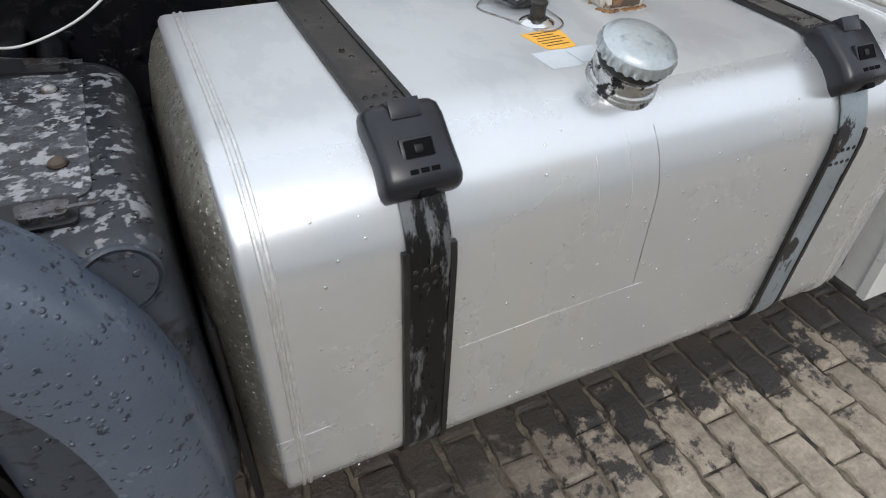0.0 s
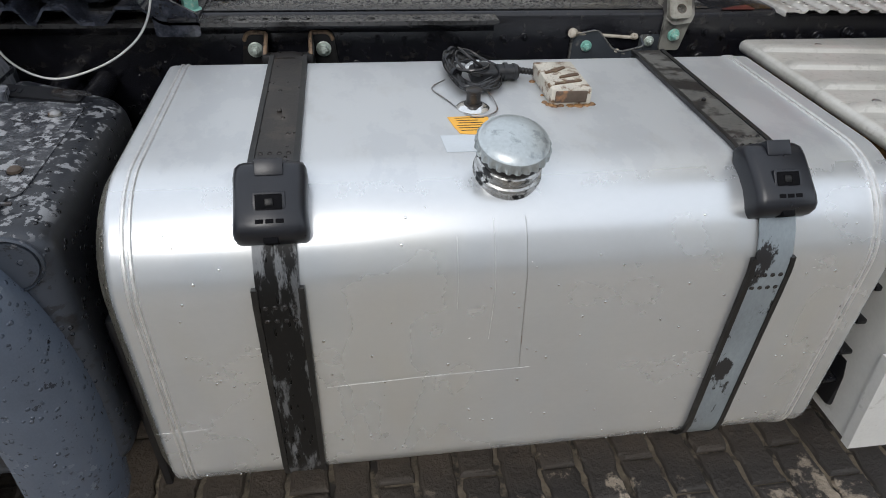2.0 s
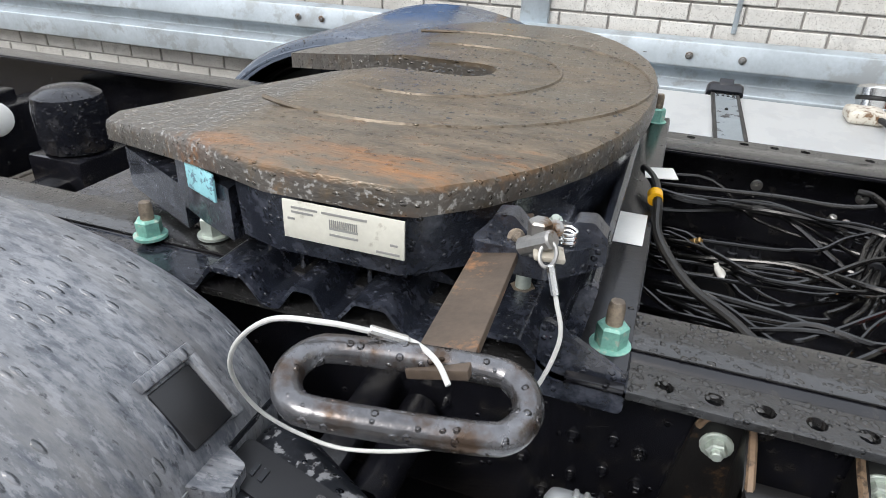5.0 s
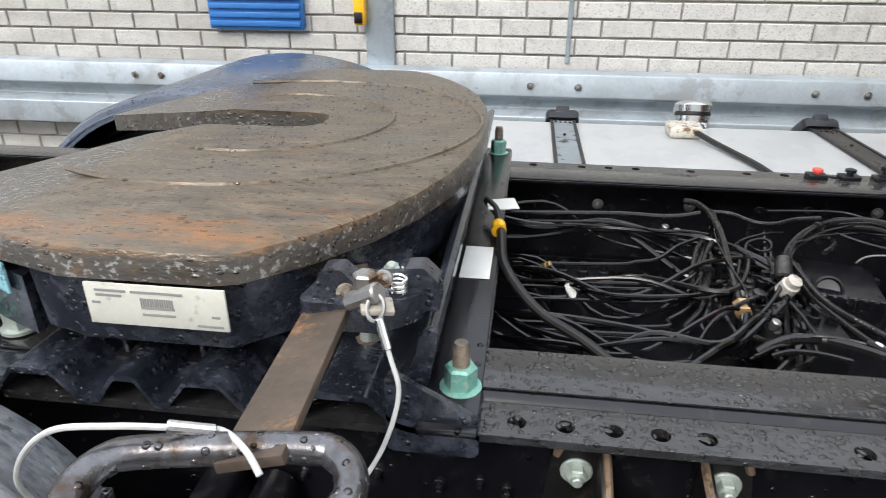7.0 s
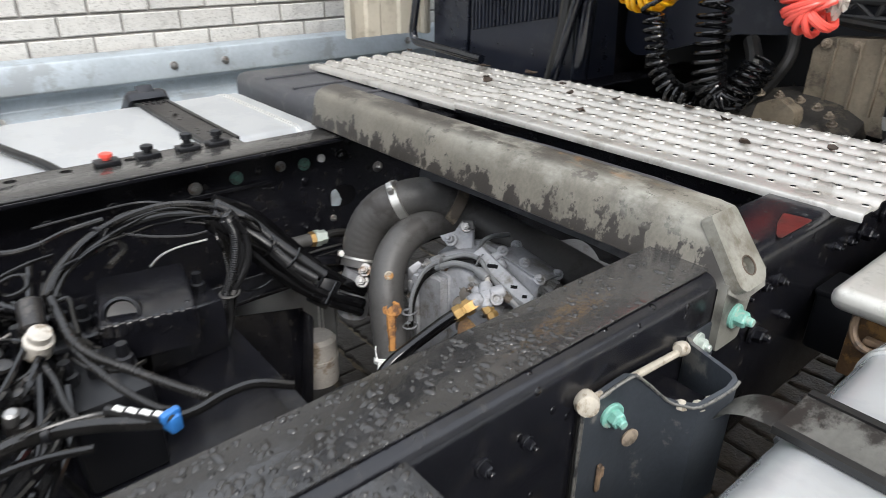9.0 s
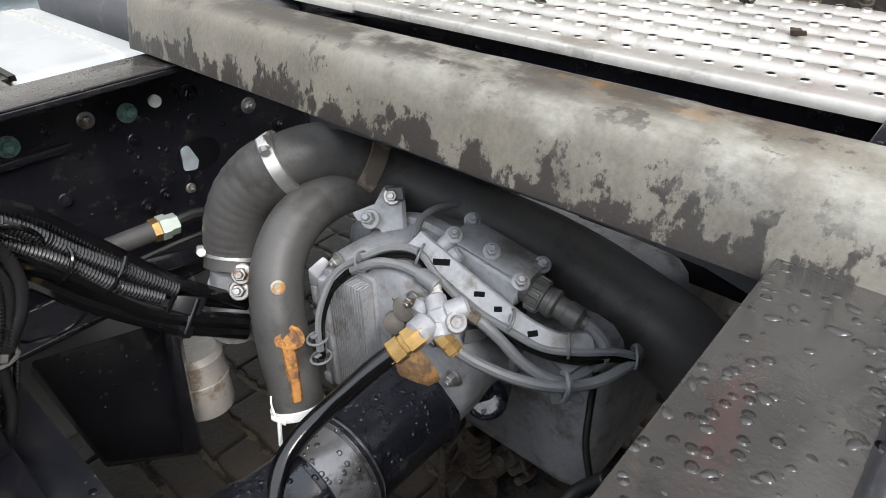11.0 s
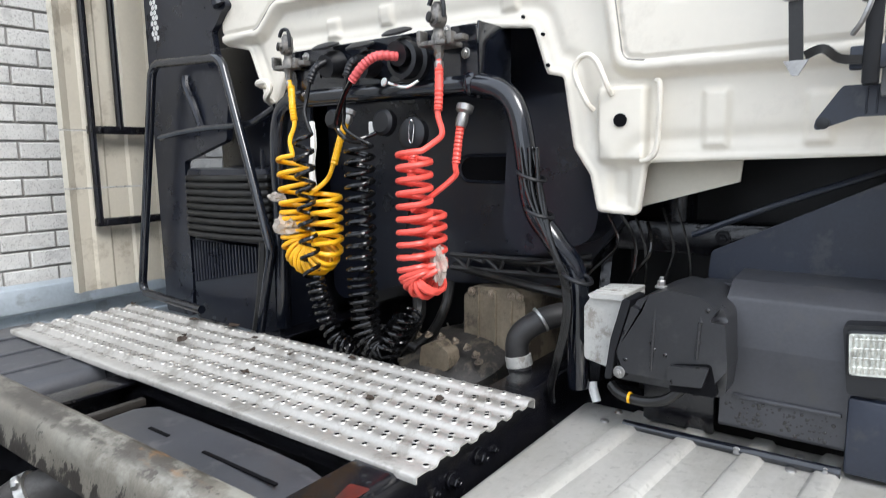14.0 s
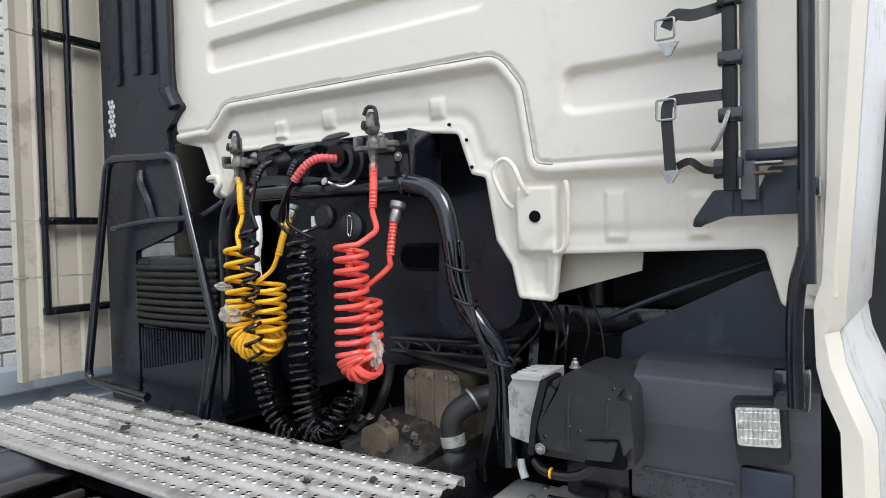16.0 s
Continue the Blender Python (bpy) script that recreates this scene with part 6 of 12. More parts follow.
loose_hose([(0.283, -0.042, 0.888), (0.284, -0.055, 0.875), (0.291, -0.065, 0.865), (0.310, -0.071, 0.858), (0.330, -0.057, 0.850)], 0.0048, DUSTY, hook)
arch = thing("wiring_harness", "dusty black wiring harness arching along the far rail", "harness", "cable bundles")
arch_path = [(0.399, 0.132, 0.905), (0.422, 0.172, 0.918), (0.468, 0.220, 0.930), (0.528, 0.254, 0.937), (0.594, 0.258, 0.940), (0.658, 0.244, 0.926), (0.711, 0.244, 0.887), (0.748, 0.242, 0.842), (0.786, 0.238, 0.800)]
loose_hose(arch_path, 0.0059, DUSTY, arch)
second_path = [(0.403, 0.122, 0.898), (0.429, 0.171, 0.910), (0.474, 0.208, 0.922), (0.529, 0.235, 0.930), (0.587, 0.240, 0.931), (0.648, 0.230, 0.914), (0.692, 0.228, 0.872), (0.730, 0.228, 0.830)]
loose_hose(second_path, 0.0048, MATT, arch)
loose_hose([(0.362, 0.071, 0.900), (0.412, 0.164, 0.905), (0.460, 0.206, 0.912), (0.504, 0.225, 0.915), (0.511, 0.204, 0.910), (0.483, 0.174, 0.905)], 0.0050, DUSTY, arch)
for at in (0.30, 0.62, 0.80):
    tie_round(arch_path, at, 0.0085, arch)
droop = thing("conduit_loop", "ribbed black conduits drooping from the harness", "conduit", "corrugated conduits")
droop_path = [(0.621, 0.245, 0.917), (0.644, 0.240, 0.903), (0.656, 0.235, 0.872), (0.660, 0.230, 0.825), (0.653, 0.222, 0.785), (0.637, 0.210, 0.749), (0.612, 0.200, 0.718), (0.572, 0.180, 0.720)]
loose_hose(droop_path, 0.0040, DUSTY, droop, True, "conduit")
loose_hose([(0.611, 0.245, 0.912), (0.650, 0.240, 0.897), (0.668, 0.230, 0.863), (0.674, 0.225, 0.820), (0.661, 0.215, 0.778), (0.643, 0.205, 0.741), (0.619, 0.195, 0.714)], 0.0035, MATT, droop, True, "conduit")
tie_round(droop_path, 0.62, 0.007, droop)
cross = thing("crossing_conduits", "ribbed grey conduits crossing to the near rail", "conduit", "corrugated conduits")
loose_hose([(0.403, 0.112, 0.912), (0.402, 0.057, 0.912), (0.403, -0.002, 0.910), (0.415, -0.048, 0.908), (0.436, -0.096, 0.910), (0.457, -0.152, 0.915), (0.479, -0.203, 0.920)], 0.0050, DUSTY, cross, True, "conduit")
loose_hose([(0.401, 0.071, 0.900), (0.403, -0.007, 0.900), (0.413, -0.075, 0.903), (0.424, -0.127, 0.906), (0.437, -0.175, 0.912), (0.448, -0.194, 0.915)], 0.0041, DUSTY, cross, True, "conduit")
loose_hose([(0.370, 0.023, 0.885), (0.375, -0.030, 0.885), (0.375, -0.076, 0.885), (0.381, -0.113, 0.880)], 0.0036, DUSTY, cross, True, "conduit")
loose_hose([(0.397, -0.002, 0.890), (0.410, -0.037, 0.888), (0.437, -0.054, 0.885), (0.461, -0.043, 0.880)], 0.0025, DUSTY, cross, True, "conduit")
near_run = thing("rail_conduit", "thick dusty conduit rising beside the near rail", "conduit", "corrugated conduits")
near_path = [(0.275, -0.150, 0.885), (0.292, -0.148, 0.898), (0.319, -0.147, 0.910), (0.353, -0.158, 0.917), (0.389, -0.178, 0.920), (0.422, -0.204, 0.922), (0.442, -0.215, 0.922)]
loose_hose(near_path, 0.0076, DUSTY, near_run)
loose_hose([(0.288, -0.165, 0.890), (0.311, -0.166, 0.900), (0.344, -0.175, 0.905), (0.380, -0.188, 0.905)], 0.0041, MATT, near_run)
loose_hose([(0.442, -0.215, 0.922), (0.464, -0.216, 0.922), (0.489, -0.214, 0.925), (0.518, -0.217, 0.925), (0.550, -0.230, 0.915)], 0.0048, MATT, near_run)
tie_round(near_path, 0.5, 0.0092, near_run)
cluster = thing("valve_cluster", "cluster of small black valves with pale fittings in the frame bay", "valve", "air valves")
bm = bmesh.new()
lathe(bm, [(0.011, -0.05), (0.011, -0.012), (0.014, -0.010), (0.014, 0.004), (0.009, 0.006), (0.009, 0.012), (0.002, 0.013)], (0.326, 0.083, 0.875), (0.1, -0.2, 1), 12)
part("valve", bm, PLUG_DARK, cluster)
bm = bmesh.new()
lathe(bm, [(0.012, -0.05), (0.012, -0.012), (0.016, -0.010), (0.016, 0.004), (0.010, 0.006), (0.010, 0.012), (0.002, 0.013)], (0.335, 0.048, 0.870), (0.1, -0.2, 1), 12)
part("valve", bm, PLUG_DARK, cluster)
bm = bmesh.new()
lathe(bm, [(0.010, -0.05), (0.010, -0.012), (0.013, -0.010), (0.013, 0.004), (0.008, 0.006), (0.008, 0.012), (0.002, 0.013)], (0.311, 0.046, 0.865), (0.1, -0.2, 1), 12)
part("valve", bm, PLUG_DARK, cluster)
bm = bmesh.new()
lathe(bm, [(0.011, -0.05), (0.011, -0.012), (0.014, -0.010), (0.014, 0.004), (0.009, 0.006), (0.009, 0.012), (0.002, 0.013)], (0.336, -0.010, 0.868), (0.1, -0.2, 1), 12)
part("valve", bm, PLUG_DARK, cluster)
bm = bmesh.new()
lathe(bm, [(0.011, -0.05), (0.011, -0.012), (0.014, -0.010), (0.014, 0.004), (0.009, 0.006), (0.009, 0.012), (0.002, 0.013)], (0.334, -0.040, 0.860), (0.1, -0.2, 1), 12)
part("valve", bm, PLUG_DARK, cluster)
bm = bmesh.new()
lathe(bm, [(0.008, -0.05), (0.008, -0.012), (0.010, -0.010), (0.010, 0.004), (0.006, 0.006), (0.006, 0.012), (0.002, 0.013)], (0.307, 0.090, 0.870), (0.1, -0.2, 1), 12)
part("valve", bm, PLUG_DARK, cluster)
bm = bmesh.new()
lathe(bm, [(0.008, -0.05), (0.008, -0.012), (0.010, -0.010), (0.010, 0.004), (0.006, 0.006), (0.006, 0.012), (0.002, 0.013)], (0.324, 0.008, 0.868), (0.1, -0.2, 1), 12)
part("valve", bm, PLUG_DARK, cluster)
bm = bmesh.new()
lathe(bm, [(0.009, -0.05), (0.009, -0.012), (0.012, -0.010), (0.012, 0.004), (0.007, 0.006), (0.007, 0.012), (0.002, 0.013)], (0.354, 0.002, 0.872), (0.1, -0.2, 1), 12)
part("valve", bm, PLUG_DARK, cluster)
bm = bmesh.new()
lathe(bm, [(0.010, -0.02), (0.0155, -0.018), (0.0155, 0.004), (0.012, 0.006), (0.012, 0.016), (0.006, 0.018)], (0.374, 0.029, 0.905), (0.25, -0.5, 1), 14)
part("connector", bm, WAXY, cluster, "off-white round connector")
bm = bmesh.new()
lathe(bm, [(0.011, -0.02), (0.0140, -0.016), (0.0140, 0.016), (0.010, 0.020)], (0.377, 0.076, 0.915), (0.1, 0.6, 0.5), 14)
part("connector_body", bm, PLUG_DARK, cluster)
loose_hose([(0.335, 0.143, 0.905), (0.349, 0.180, 0.912), (0.372, 0.191, 0.918), (0.387, 0.183, 0.918), (0.384, 0.161, 0.912), (0.365, 0.158, 0.908), (0.353, 0.197, 0.905)], 0.0031, MATT, cluster)
loose_hose([(0.316, 0.162, 0.900), (0.339, 0.196, 0.908), (0.368, 0.210, 0.915), (0.401, 0.222, 0.918), (0.428, 0.233, 0.916)], 0.0029, MATT, cluster)
loose_hose([(0.308, 0.162, 0.900), (0.339, 0.144, 0.902), (0.368, 0.131, 0.905)], 0.0021, MATT, cluster)
loose_hose([(0.356, 0.065, 0.885), (0.368, 0.089, 0.900), (0.372, 0.138, 0.905)], 0.0031, MATT, cluster)
loose_hose([(0.396, 0.041, 0.870), (0.381, -0.003, 0.870), (0.373, -0.051, 0.860)], 0.0038, MATT, cluster)
loose_hose([(0.371, 0.021, 0.895), (0.356, 0.005, 0.885), (0.329, -0.000, 0.880), (0.305, 0.011, 0.875)], 0.0024, MATT, cluster)
loose_hose([(0.335, 0.131, 0.890), (0.320, 0.107, 0.885), (0.313, 0.079, 0.880)], 0.0028, MATT, cluster)
loose_hose([(0.262, 0.027, 0.870), (0.271, -0.016, 0.860), (0.281, -0.066, 0.850)], 0.0056, MATT, cluster)
loose_hose([(0.402, 0.118, 0.900), (0.421, 0.124, 0.900), (0.418, 0.089, 0.895), (0.414, 0.043, 0.890)], 0.0031, MATT, cluster)
bm = bmesh.new()
lathe(bm, [(0.006, -0.012), (0.0075, -0.008), (0.0075, 0.004), (0.005, 0.006)], (0.215, 0.255, 0.905), (0.2, -0.3, 1), 10)
part("glint_fitting", bm, STEEL, cluster)
bm = bmesh.new()
lathe(bm, [(0.006, -0.012), (0.0075, -0.008), (0.0075, 0.004), (0.005, 0.006)], (0.234, 0.238, 0.905), (0.2, -0.3, 1), 10)
part("glint_fitting", bm, STEEL, cluster)
bm = bmesh.new()
lathe(bm, [(0.006, -0.012), (0.0075, -0.008), (0.0075, 0.004), (0.005, 0.006)], (0.331, 0.112, 0.885), (0.2, -0.3, 1), 10)
part("glint_fitting", bm, STEEL, cluster)
bm = bmesh.new()
lathe(bm, [(0.006, -0.012), (0.0075, -0.008), (0.0075, 0.004), (0.005, 0.006)], (0.330, -0.055, 0.880), (0.2, -0.3, 1), 10)
part("glint_fitting", bm, STEEL, cluster)
bm = bmesh.new()
lathe(bm, [(0.006, -0.012), (0.0075, -0.008), (0.0075, 0.004), (0.005, 0.006)], (0.302, 0.036, 0.880), (0.2, -0.3, 1), 10)
part("glint_fitting", bm, STEEL, cluster)
fan = thing("hose_fan", "shiny black air hoses fanning down to the near rail", "cables", "cable bundles")
loose_hose([(-0.150, 0.131, 0.865), (0.090, 0.111, 0.885), (0.144, 0.119, 0.890), (0.182, 0.131, 0.893), (0.224, 0.177, 0.900), (0.270, 0.202, 0.912), (0.301, 0.253, 0.915)], 0.0038, GLOSSY, fan)
loose_hose([(-0.154, 0.046, 0.860), (0.086, 0.026, 0.880), (0.132, 0.021, 0.885), (0.171, 0.023, 0.888), (0.203, 0.040, 0.892), (0.233, 0.072, 0.895), (0.258, 0.136, 0.900), (0.279, 0.190, 0.905)], 0.0036, GLOSSY, fan)
loose_hose([(-0.143, 0.002, 0.860), (0.097, -0.018, 0.880), (0.137, -0.020, 0.882), (0.174, -0.015, 0.885), (0.208, 0.013, 0.888), (0.237, 0.057, 0.892), (0.264, 0.123, 0.898), (0.288, 0.201, 0.905)], 0.0036, GLOSSY, fan)
loose_hose([(-0.097, -0.056, 0.850), (0.143, -0.076, 0.870), (0.171, -0.051, 0.872), (0.202, -0.025, 0.878), (0.233, 0.022, 0.884), (0.256, 0.076, 0.890), (0.279, 0.149, 0.896)], 0.0042, MATT, fan)
loose_hose([(-0.074, -0.077, 0.850), (0.166, -0.097, 0.870), (0.195, -0.064, 0.872), (0.224, -0.026, 0.880), (0.248, 0.039, 0.886), (0.266, 0.106, 0.892), (0.283, 0.184, 0.900)], 0.0042, DUSTY, fan)
loose_hose([(0.225, 0.004, 0.875), (0.226, 0.053, 0.885), (0.241, 0.114, 0.895), (0.261, 0.175, 0.902), (0.287, 0.214, 0.910)], 0.0052, DUSTY, fan)
loose_hose([(0.234, -0.001, 0.875), (0.237, 0.047, 0.885), (0.250, 0.093, 0.893), (0.269, 0.145, 0.900), (0.290, 0.192, 0.908)], 0.0048, DUSTY, fan)
loose_hose([(-0.044, -0.070, 0.840), (0.196, -0.090, 0.860), (0.220, -0.056, 0.870), (0.240, -0.014, 0.880), (0.251, 0.027, 0.885)], 0.0041, MATT, fan)
loose_hose([(-0.160, 0.285, 0.905), (0.080, 0.265, 0.925), (0.149, 0.269, 0.925), (0.201, 0.263, 0.926), (0.245, 0.261, 0.930), (0.280, 0.269, 0.935)], 0.0048, DUSTY, fan)
loose_hose([(-0.159, 0.250, 0.900), (0.081, 0.230, 0.920), (0.149, 0.215, 0.920), (0.193, 0.199, 0.920), (0.240, 0.206, 0.920), (0.288, 0.206, 0.915)], 0.0031, GLOSSY, fan)
loose_hose([(0.304, 0.279, 0.935), (0.339, 0.270, 0.936), (0.375, 0.235, 0.934), (0.412, 0.232, 0.935), (0.455, 0.257, 0.936), (0.503, 0.265, 0.938)], 0.0041, DUSTY, fan)
loose_hose([(0.419, 0.307, 0.932), (0.487, 0.311, 0.934), (0.565, 0.313, 0.934), (0.601, 0.285, 0.932)], 0.0024, MATT, fan)
loose_hose([(0.518, 0.225, 0.925), (0.550, 0.195, 0.922), (0.592, 0.176, 0.918), (0.619, 0.174, 0.918)], 0.0024, DUSTY, fan)
tie_round([(0.254, 0.060, 0.886), (0.256, 0.080, 0.888), (0.258, 0.102, 0.890), (0.260, 0.124, 0.892)], 0.5, 0.016, fan)
bm = bmesh.new()
tube(bm, [(0.528, 0.148, 0.900), (0.548, 0.163, 0.905), (0.573, 0.164, 0.910), (0.611, 0.153, 0.915)], 0.0016, 6)
part("silver_wire", bm, STEEL, fan, "thin bright wire")
for k, (base, r) in enumerate(((arch_path, 0.0024), (arch_path, 0.0030), (second_path, 0.0026), (second_path, 0.0022), (droop_path, 0.0022), (near_path, 0.0028), (near_path, 0.0024), (hook_path, 0.0022), (arch_path, 0.0022), (droop_path, 0.0026))):
    shift = [Vector((rng.uniform(-0.012, 0.012), rng.uniform(-0.014, 0.014), rng.uniform(-0.012, 0.006))) for _ in base]
    loose_hose([Vector(p) + o for p, o in zip(base, shift)], r, rng.choice((GLOSSY, MATT, DUSTY)), fan, k % 3 == 1)
unit = thing("control_unit", "black plastic control unit with a toothed edge", "control unit")
bm = bmesh.new()
box(bm, (-0.060, -0.075, -0.06), (0.060, 0.075, 0.0), 0.006, 3)
at_pose(bm, pose(0.513, 0.150, 0.865, 0, 0, -12))
part("case", bm, CHASSIS, unit)
for k in range(7):
    bm = bmesh.new()
    box(bm, (-0.052 + k * 0.016, -0.080, -0.016), (-0.042 + k * 0.016, -0.072, 0.003), 0.0015, 1)
    at_pose(bm, pose(0.513, 0.150, 0.865, 0, 0, -12))
    part("tooth", bm, CHASSIS, unit)
bm = bmesh.new()
lathe(bm, [(0.024, -0.03), (0.024, 0.0), (0.020, 0.003), (0.018, -0.006), (0.004, -0.007)], (0.471, 0.100, 0.868), (-0.3, -0.8, 0.5), 18)
part("socket", bm, PLASTIC, unit)
bt = thing("cable_clip", "small blue plastic cable clip on the near rail", "clip")
bm = bmesh.new()
box(bm, (-0.006, -0.009, -0.009), (0.006, 0.009, 0.008), 0.003)
box(bm, (-0.009, -0.004, 0.002), (0.009, 0.004, 0.011), 0.002)
clip_at = Vector((0.439, -0.220, 0.925))
at_pose(bm, Matrix.Translation(clip_at) @ pose(0, 0, 0, 0, 0, 20))
part("clip", bm, BLUE, bt)


label_strip = thing("cable_label", "row of white cable labels on a dark strip", "label")
for k in range(4):
    bm = bmesh.new()
    box(bm, (-0.0030, -0.0048, 0), (0.0030, 0.0048, 0.0010), 0.0004)
    at_pose(bm, pose(0.406 + k * 0.0085, -0.187 - k * 0.010, 0.934, 10, 0, 40))
    part("tag", bm, WHITE, label_strip)
bm = bmesh.new()
rod(bm, (0.398, -0.176, 0.930), (0.440, -0.226, 0.930), 0.0045, 8)
part("strip", bm, RUBBER, label_strip)

# ---- standing water beads ----
WATER = material("standing water bead", (0.030, 0.029, 0.028), 0.05, 0.0, 0.1, 40, 200, 0.0)
WATER.node_tree.nodes["Principled BSDF"].inputs["Specular IOR Level"].default_value = 0.5


def beads(name, label, count, x0, x1, y0, y1, z, big, seed):
    rnd = random.Random(seed)
    vs, fs = [], []
    for _ in range(count):
        x, y = rnd.uniform(x0, x1), rnd.uniform(y0, y1)
        q = big * rnd.uniform(0.25, 1.0) ** 1.5
        long, turn = rnd.uniform(1.0, 1.9), rnd.uniform(0, 3.14)
        b = len(vs)
        wob = [rnd.uniform(0.72, 1.2) for _ in range(8)]
        for s, h in ((1.0, 0.0), (0.86, 0.20), (0.5, 0.35)):
            for k in range(8):
                a = 2 * math.pi * k / 8
                u, w = q * s * long * wob[k] * math.cos(a), q * s * wob[k] * math.sin(a)
                vs.append((x + u * math.cos(turn) - w * math.sin(turn), y + u * math.sin(turn) + w * math.cos(turn), z + h * q))
        vs.append((x, y, z + 0.40 * q))
        for k in range(8):
            m = (k + 1) % 8
            fs.append((b + k, b + m, b + 8 + m, b + 8 + k))
            fs.append((b + 8 + k, b + 8 + m, b + 16 + m, b + 16 + k))
            fs.append((b + 16 + k, b + 16 + m, b + 24))
    me = bpy.data.meshes.new(name)
    me.from_pydata(vs, [], fs)
    me.materials.append(WATER)
    me.polygons.foreach_set("use_smooth", [True] * len(me.polygons))
    return tagged(new(name, me), label, "water", kind="stuff")


beads("water_beads", "beads of rain water standing on the frame rail", 760, -0.10, 0.70, -0.418, -0.350, RAIL_TOP + 0.0034, 0.0040, 21)
beads("water_beads", "beads of rain water on the bolted angle", 520, -0.10, 0.53, -0.484, -0.438, RAIL_TOP - 0.0031, 0.0038, 22)
beads("water_beads", "fine beads of rain water on the fifth wheel plate", 420, -0.50, -0.16, -0.30, 0.30, 1.1599, 0.0032, 23)
beads("water_beads", "a few beads of rain water on the rail near the beam", 90, 0.66, 0.93, -0.418, -0.350, RAIL_TOP + 0.0034, 0.0036, 24)

BEAM_END = material("pale weathered steel", (0.235, 0.228, 0.195), 0.46, 0.05, 0.25, 24, 160, 0.35, (0.12, 0.105, 0.08), 0.34, 26, stain_soft=0.08)
RUST_ORANGE = material("orange rust", (0.34, 0.15, 0.035), 0.75, 0.0, 0.5, 60, 200, 0.6, (0.10, 0.045, 0.018), 0.48, 70, stain_soft=0.06)
MID_GREY = material("grey nylon hose", (0.16, 0.165, 0.17), 0.4, 0.0, 0.15, 20, 200, 0.1)
COVER = material("dark grey cover plastic", (0.050, 0.052, 0.059), 0.42, 0.0, 0.22, 12, 250, 0.25, (0.085, 0.085, 0.09), 0.3, 14)
RED_PAINT = material("dull red paint", (0.13, 0.020, 0.017), 0.35, 0.0, 0.5, 20, 160, 0.2, (0.03, 0.018, 0.017), 0.5, 40, stain_soft=0.12)
LEAF = material("dead leaf", (0.035, 0.022, 0.014), 0.7, 0.0, 0.35, 60, 200, 0.3)
ALU_LID = material("dull aluminium lid", (0.54, 0.525, 0.485), 0.42, 0.40, 0.10, 6, 90, 0.15, (0.47, 0.455, 0.41), 0.35, 8, stain_soft=0.08)
layer(ALU_LID, (0.37, 0.36, 0.325), 5, 0.50, 0.66, stretch=(0.5, 2.0, 1), amount=0.6, rough=0.52)
layer(ALU_LID, (0.33, 0.32, 0.29), 60, 0.58, 0.66, detail=3.0, amount=0.4)
CREAM_WHITE = material("white step paint", (0.62, 0.62, 0.60), 0.45, 0.0, 0.08, 8, 120, 0.08, (0.40, 0.39, 0.36), 0.2, 9)


# ---- cross beam ----
beam = thing("cross_beam", "weathered grey cross beam with dark water streaks and rust", "beam")
prof = [(0.943, 0.972, -0.449), (0.9445, 0.980, -0.446), (0.9525, 1.016, -0.420), (0.9550, 1.026, -0.414), (0.9600, 1.0345, -0.408), (0.9670, 1.0395, -0.405), (0.976, 1.0425, -0.403), (1.000, 1.0465, -0.400), (1.008, 1.0435, -0.404), (1.011, 1.034, -0.411), (1.008, 0.985, -0.452), (1.001, 0.968, -0.458), (0.960, 0.962, -0.456)]
bm = bmesh.new()
stations = [0.0, 0.02, 0.5, 0.98, 1.0]
rows = []
for u in stations:
    rows.append([bm.verts.new((x + (0.004 if u in (0.0, 1.0) else 0), (ye + (0.448 - ye) * u), z - (0.004 if u in (0.0, 1.0) else 0))) for x, z, ye in prof])
for u, v in zip(rows, rows[1:]):
    for k in range(len(prof)):
        bm.faces.new((u[k], u[(k + 1) % len(prof)], v[(k + 1) % len(prof)], v[k]))
bm.faces.new(rows[0])
bm.faces.new(rows[-1][::-1])
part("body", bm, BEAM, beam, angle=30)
bm = bmesh.new()
m = pose(0.977, -0.4285, 1.013, 51, 0, 0)
plate(bm, rounded([(-0.031, -0.051), (0.027, -0.049), (0.030, 0.036), (-0.021, 0.037)], [0.012, 0.016, 0.006, 0.006], 5), [(0.002, -0.027, 0.0105)], "z", -0.012, 0.0020)
bmesh.ops.bevel(bm, geom=[e for e in bm.edges if len(e.link_faces) == 2 and e.calc_face_angle(0) > 1.2 and min(v.co.z for v in e.verts) > 0], offset=0.003, segments=3, affect="EDGES")
at_pose(bm, m)
part("end_plate", bm, BEAM_END, beam, "pale grey end plate with a round hole")
bm = bmesh.new()
lathe(bm, [(0.0105, -0.011), (0.0104, -0.0105), (0.002, -0.0103)], m @ Vector((0.002, -0.027, 0)), m.to_3x3() @ Vector((0, 0, 1)), 16)
part("hole_bottom", bm, DARK, beam)
bm = bmesh.new()
sweep(bm, [m @ Vector((0.002 + 0.0108 * math.cos(a), -0.027 + 0.0108 * math.sin(a), 0.0016)) for a in [2 * math.pi * k / 24 for k in range(24)]], 0.0011, 6, closed=True)
part("hole_edge", bm, RUST, beam)
bm = bmesh.new()
prism(bm, rounded([(0.945, 0.895), (0.995, 0.895), (1.012, 0.975), (0.945, 0.98)], 0.006, 2), "y", -0.4455, -0.4355)
part("foot_plate", bm, BEAM, beam)
hexbolt(beam, (0.974, -0.4455, 0.932), (0, -1, 0), 0.0095, 0.014, GREEN)
bm = bmesh.new()
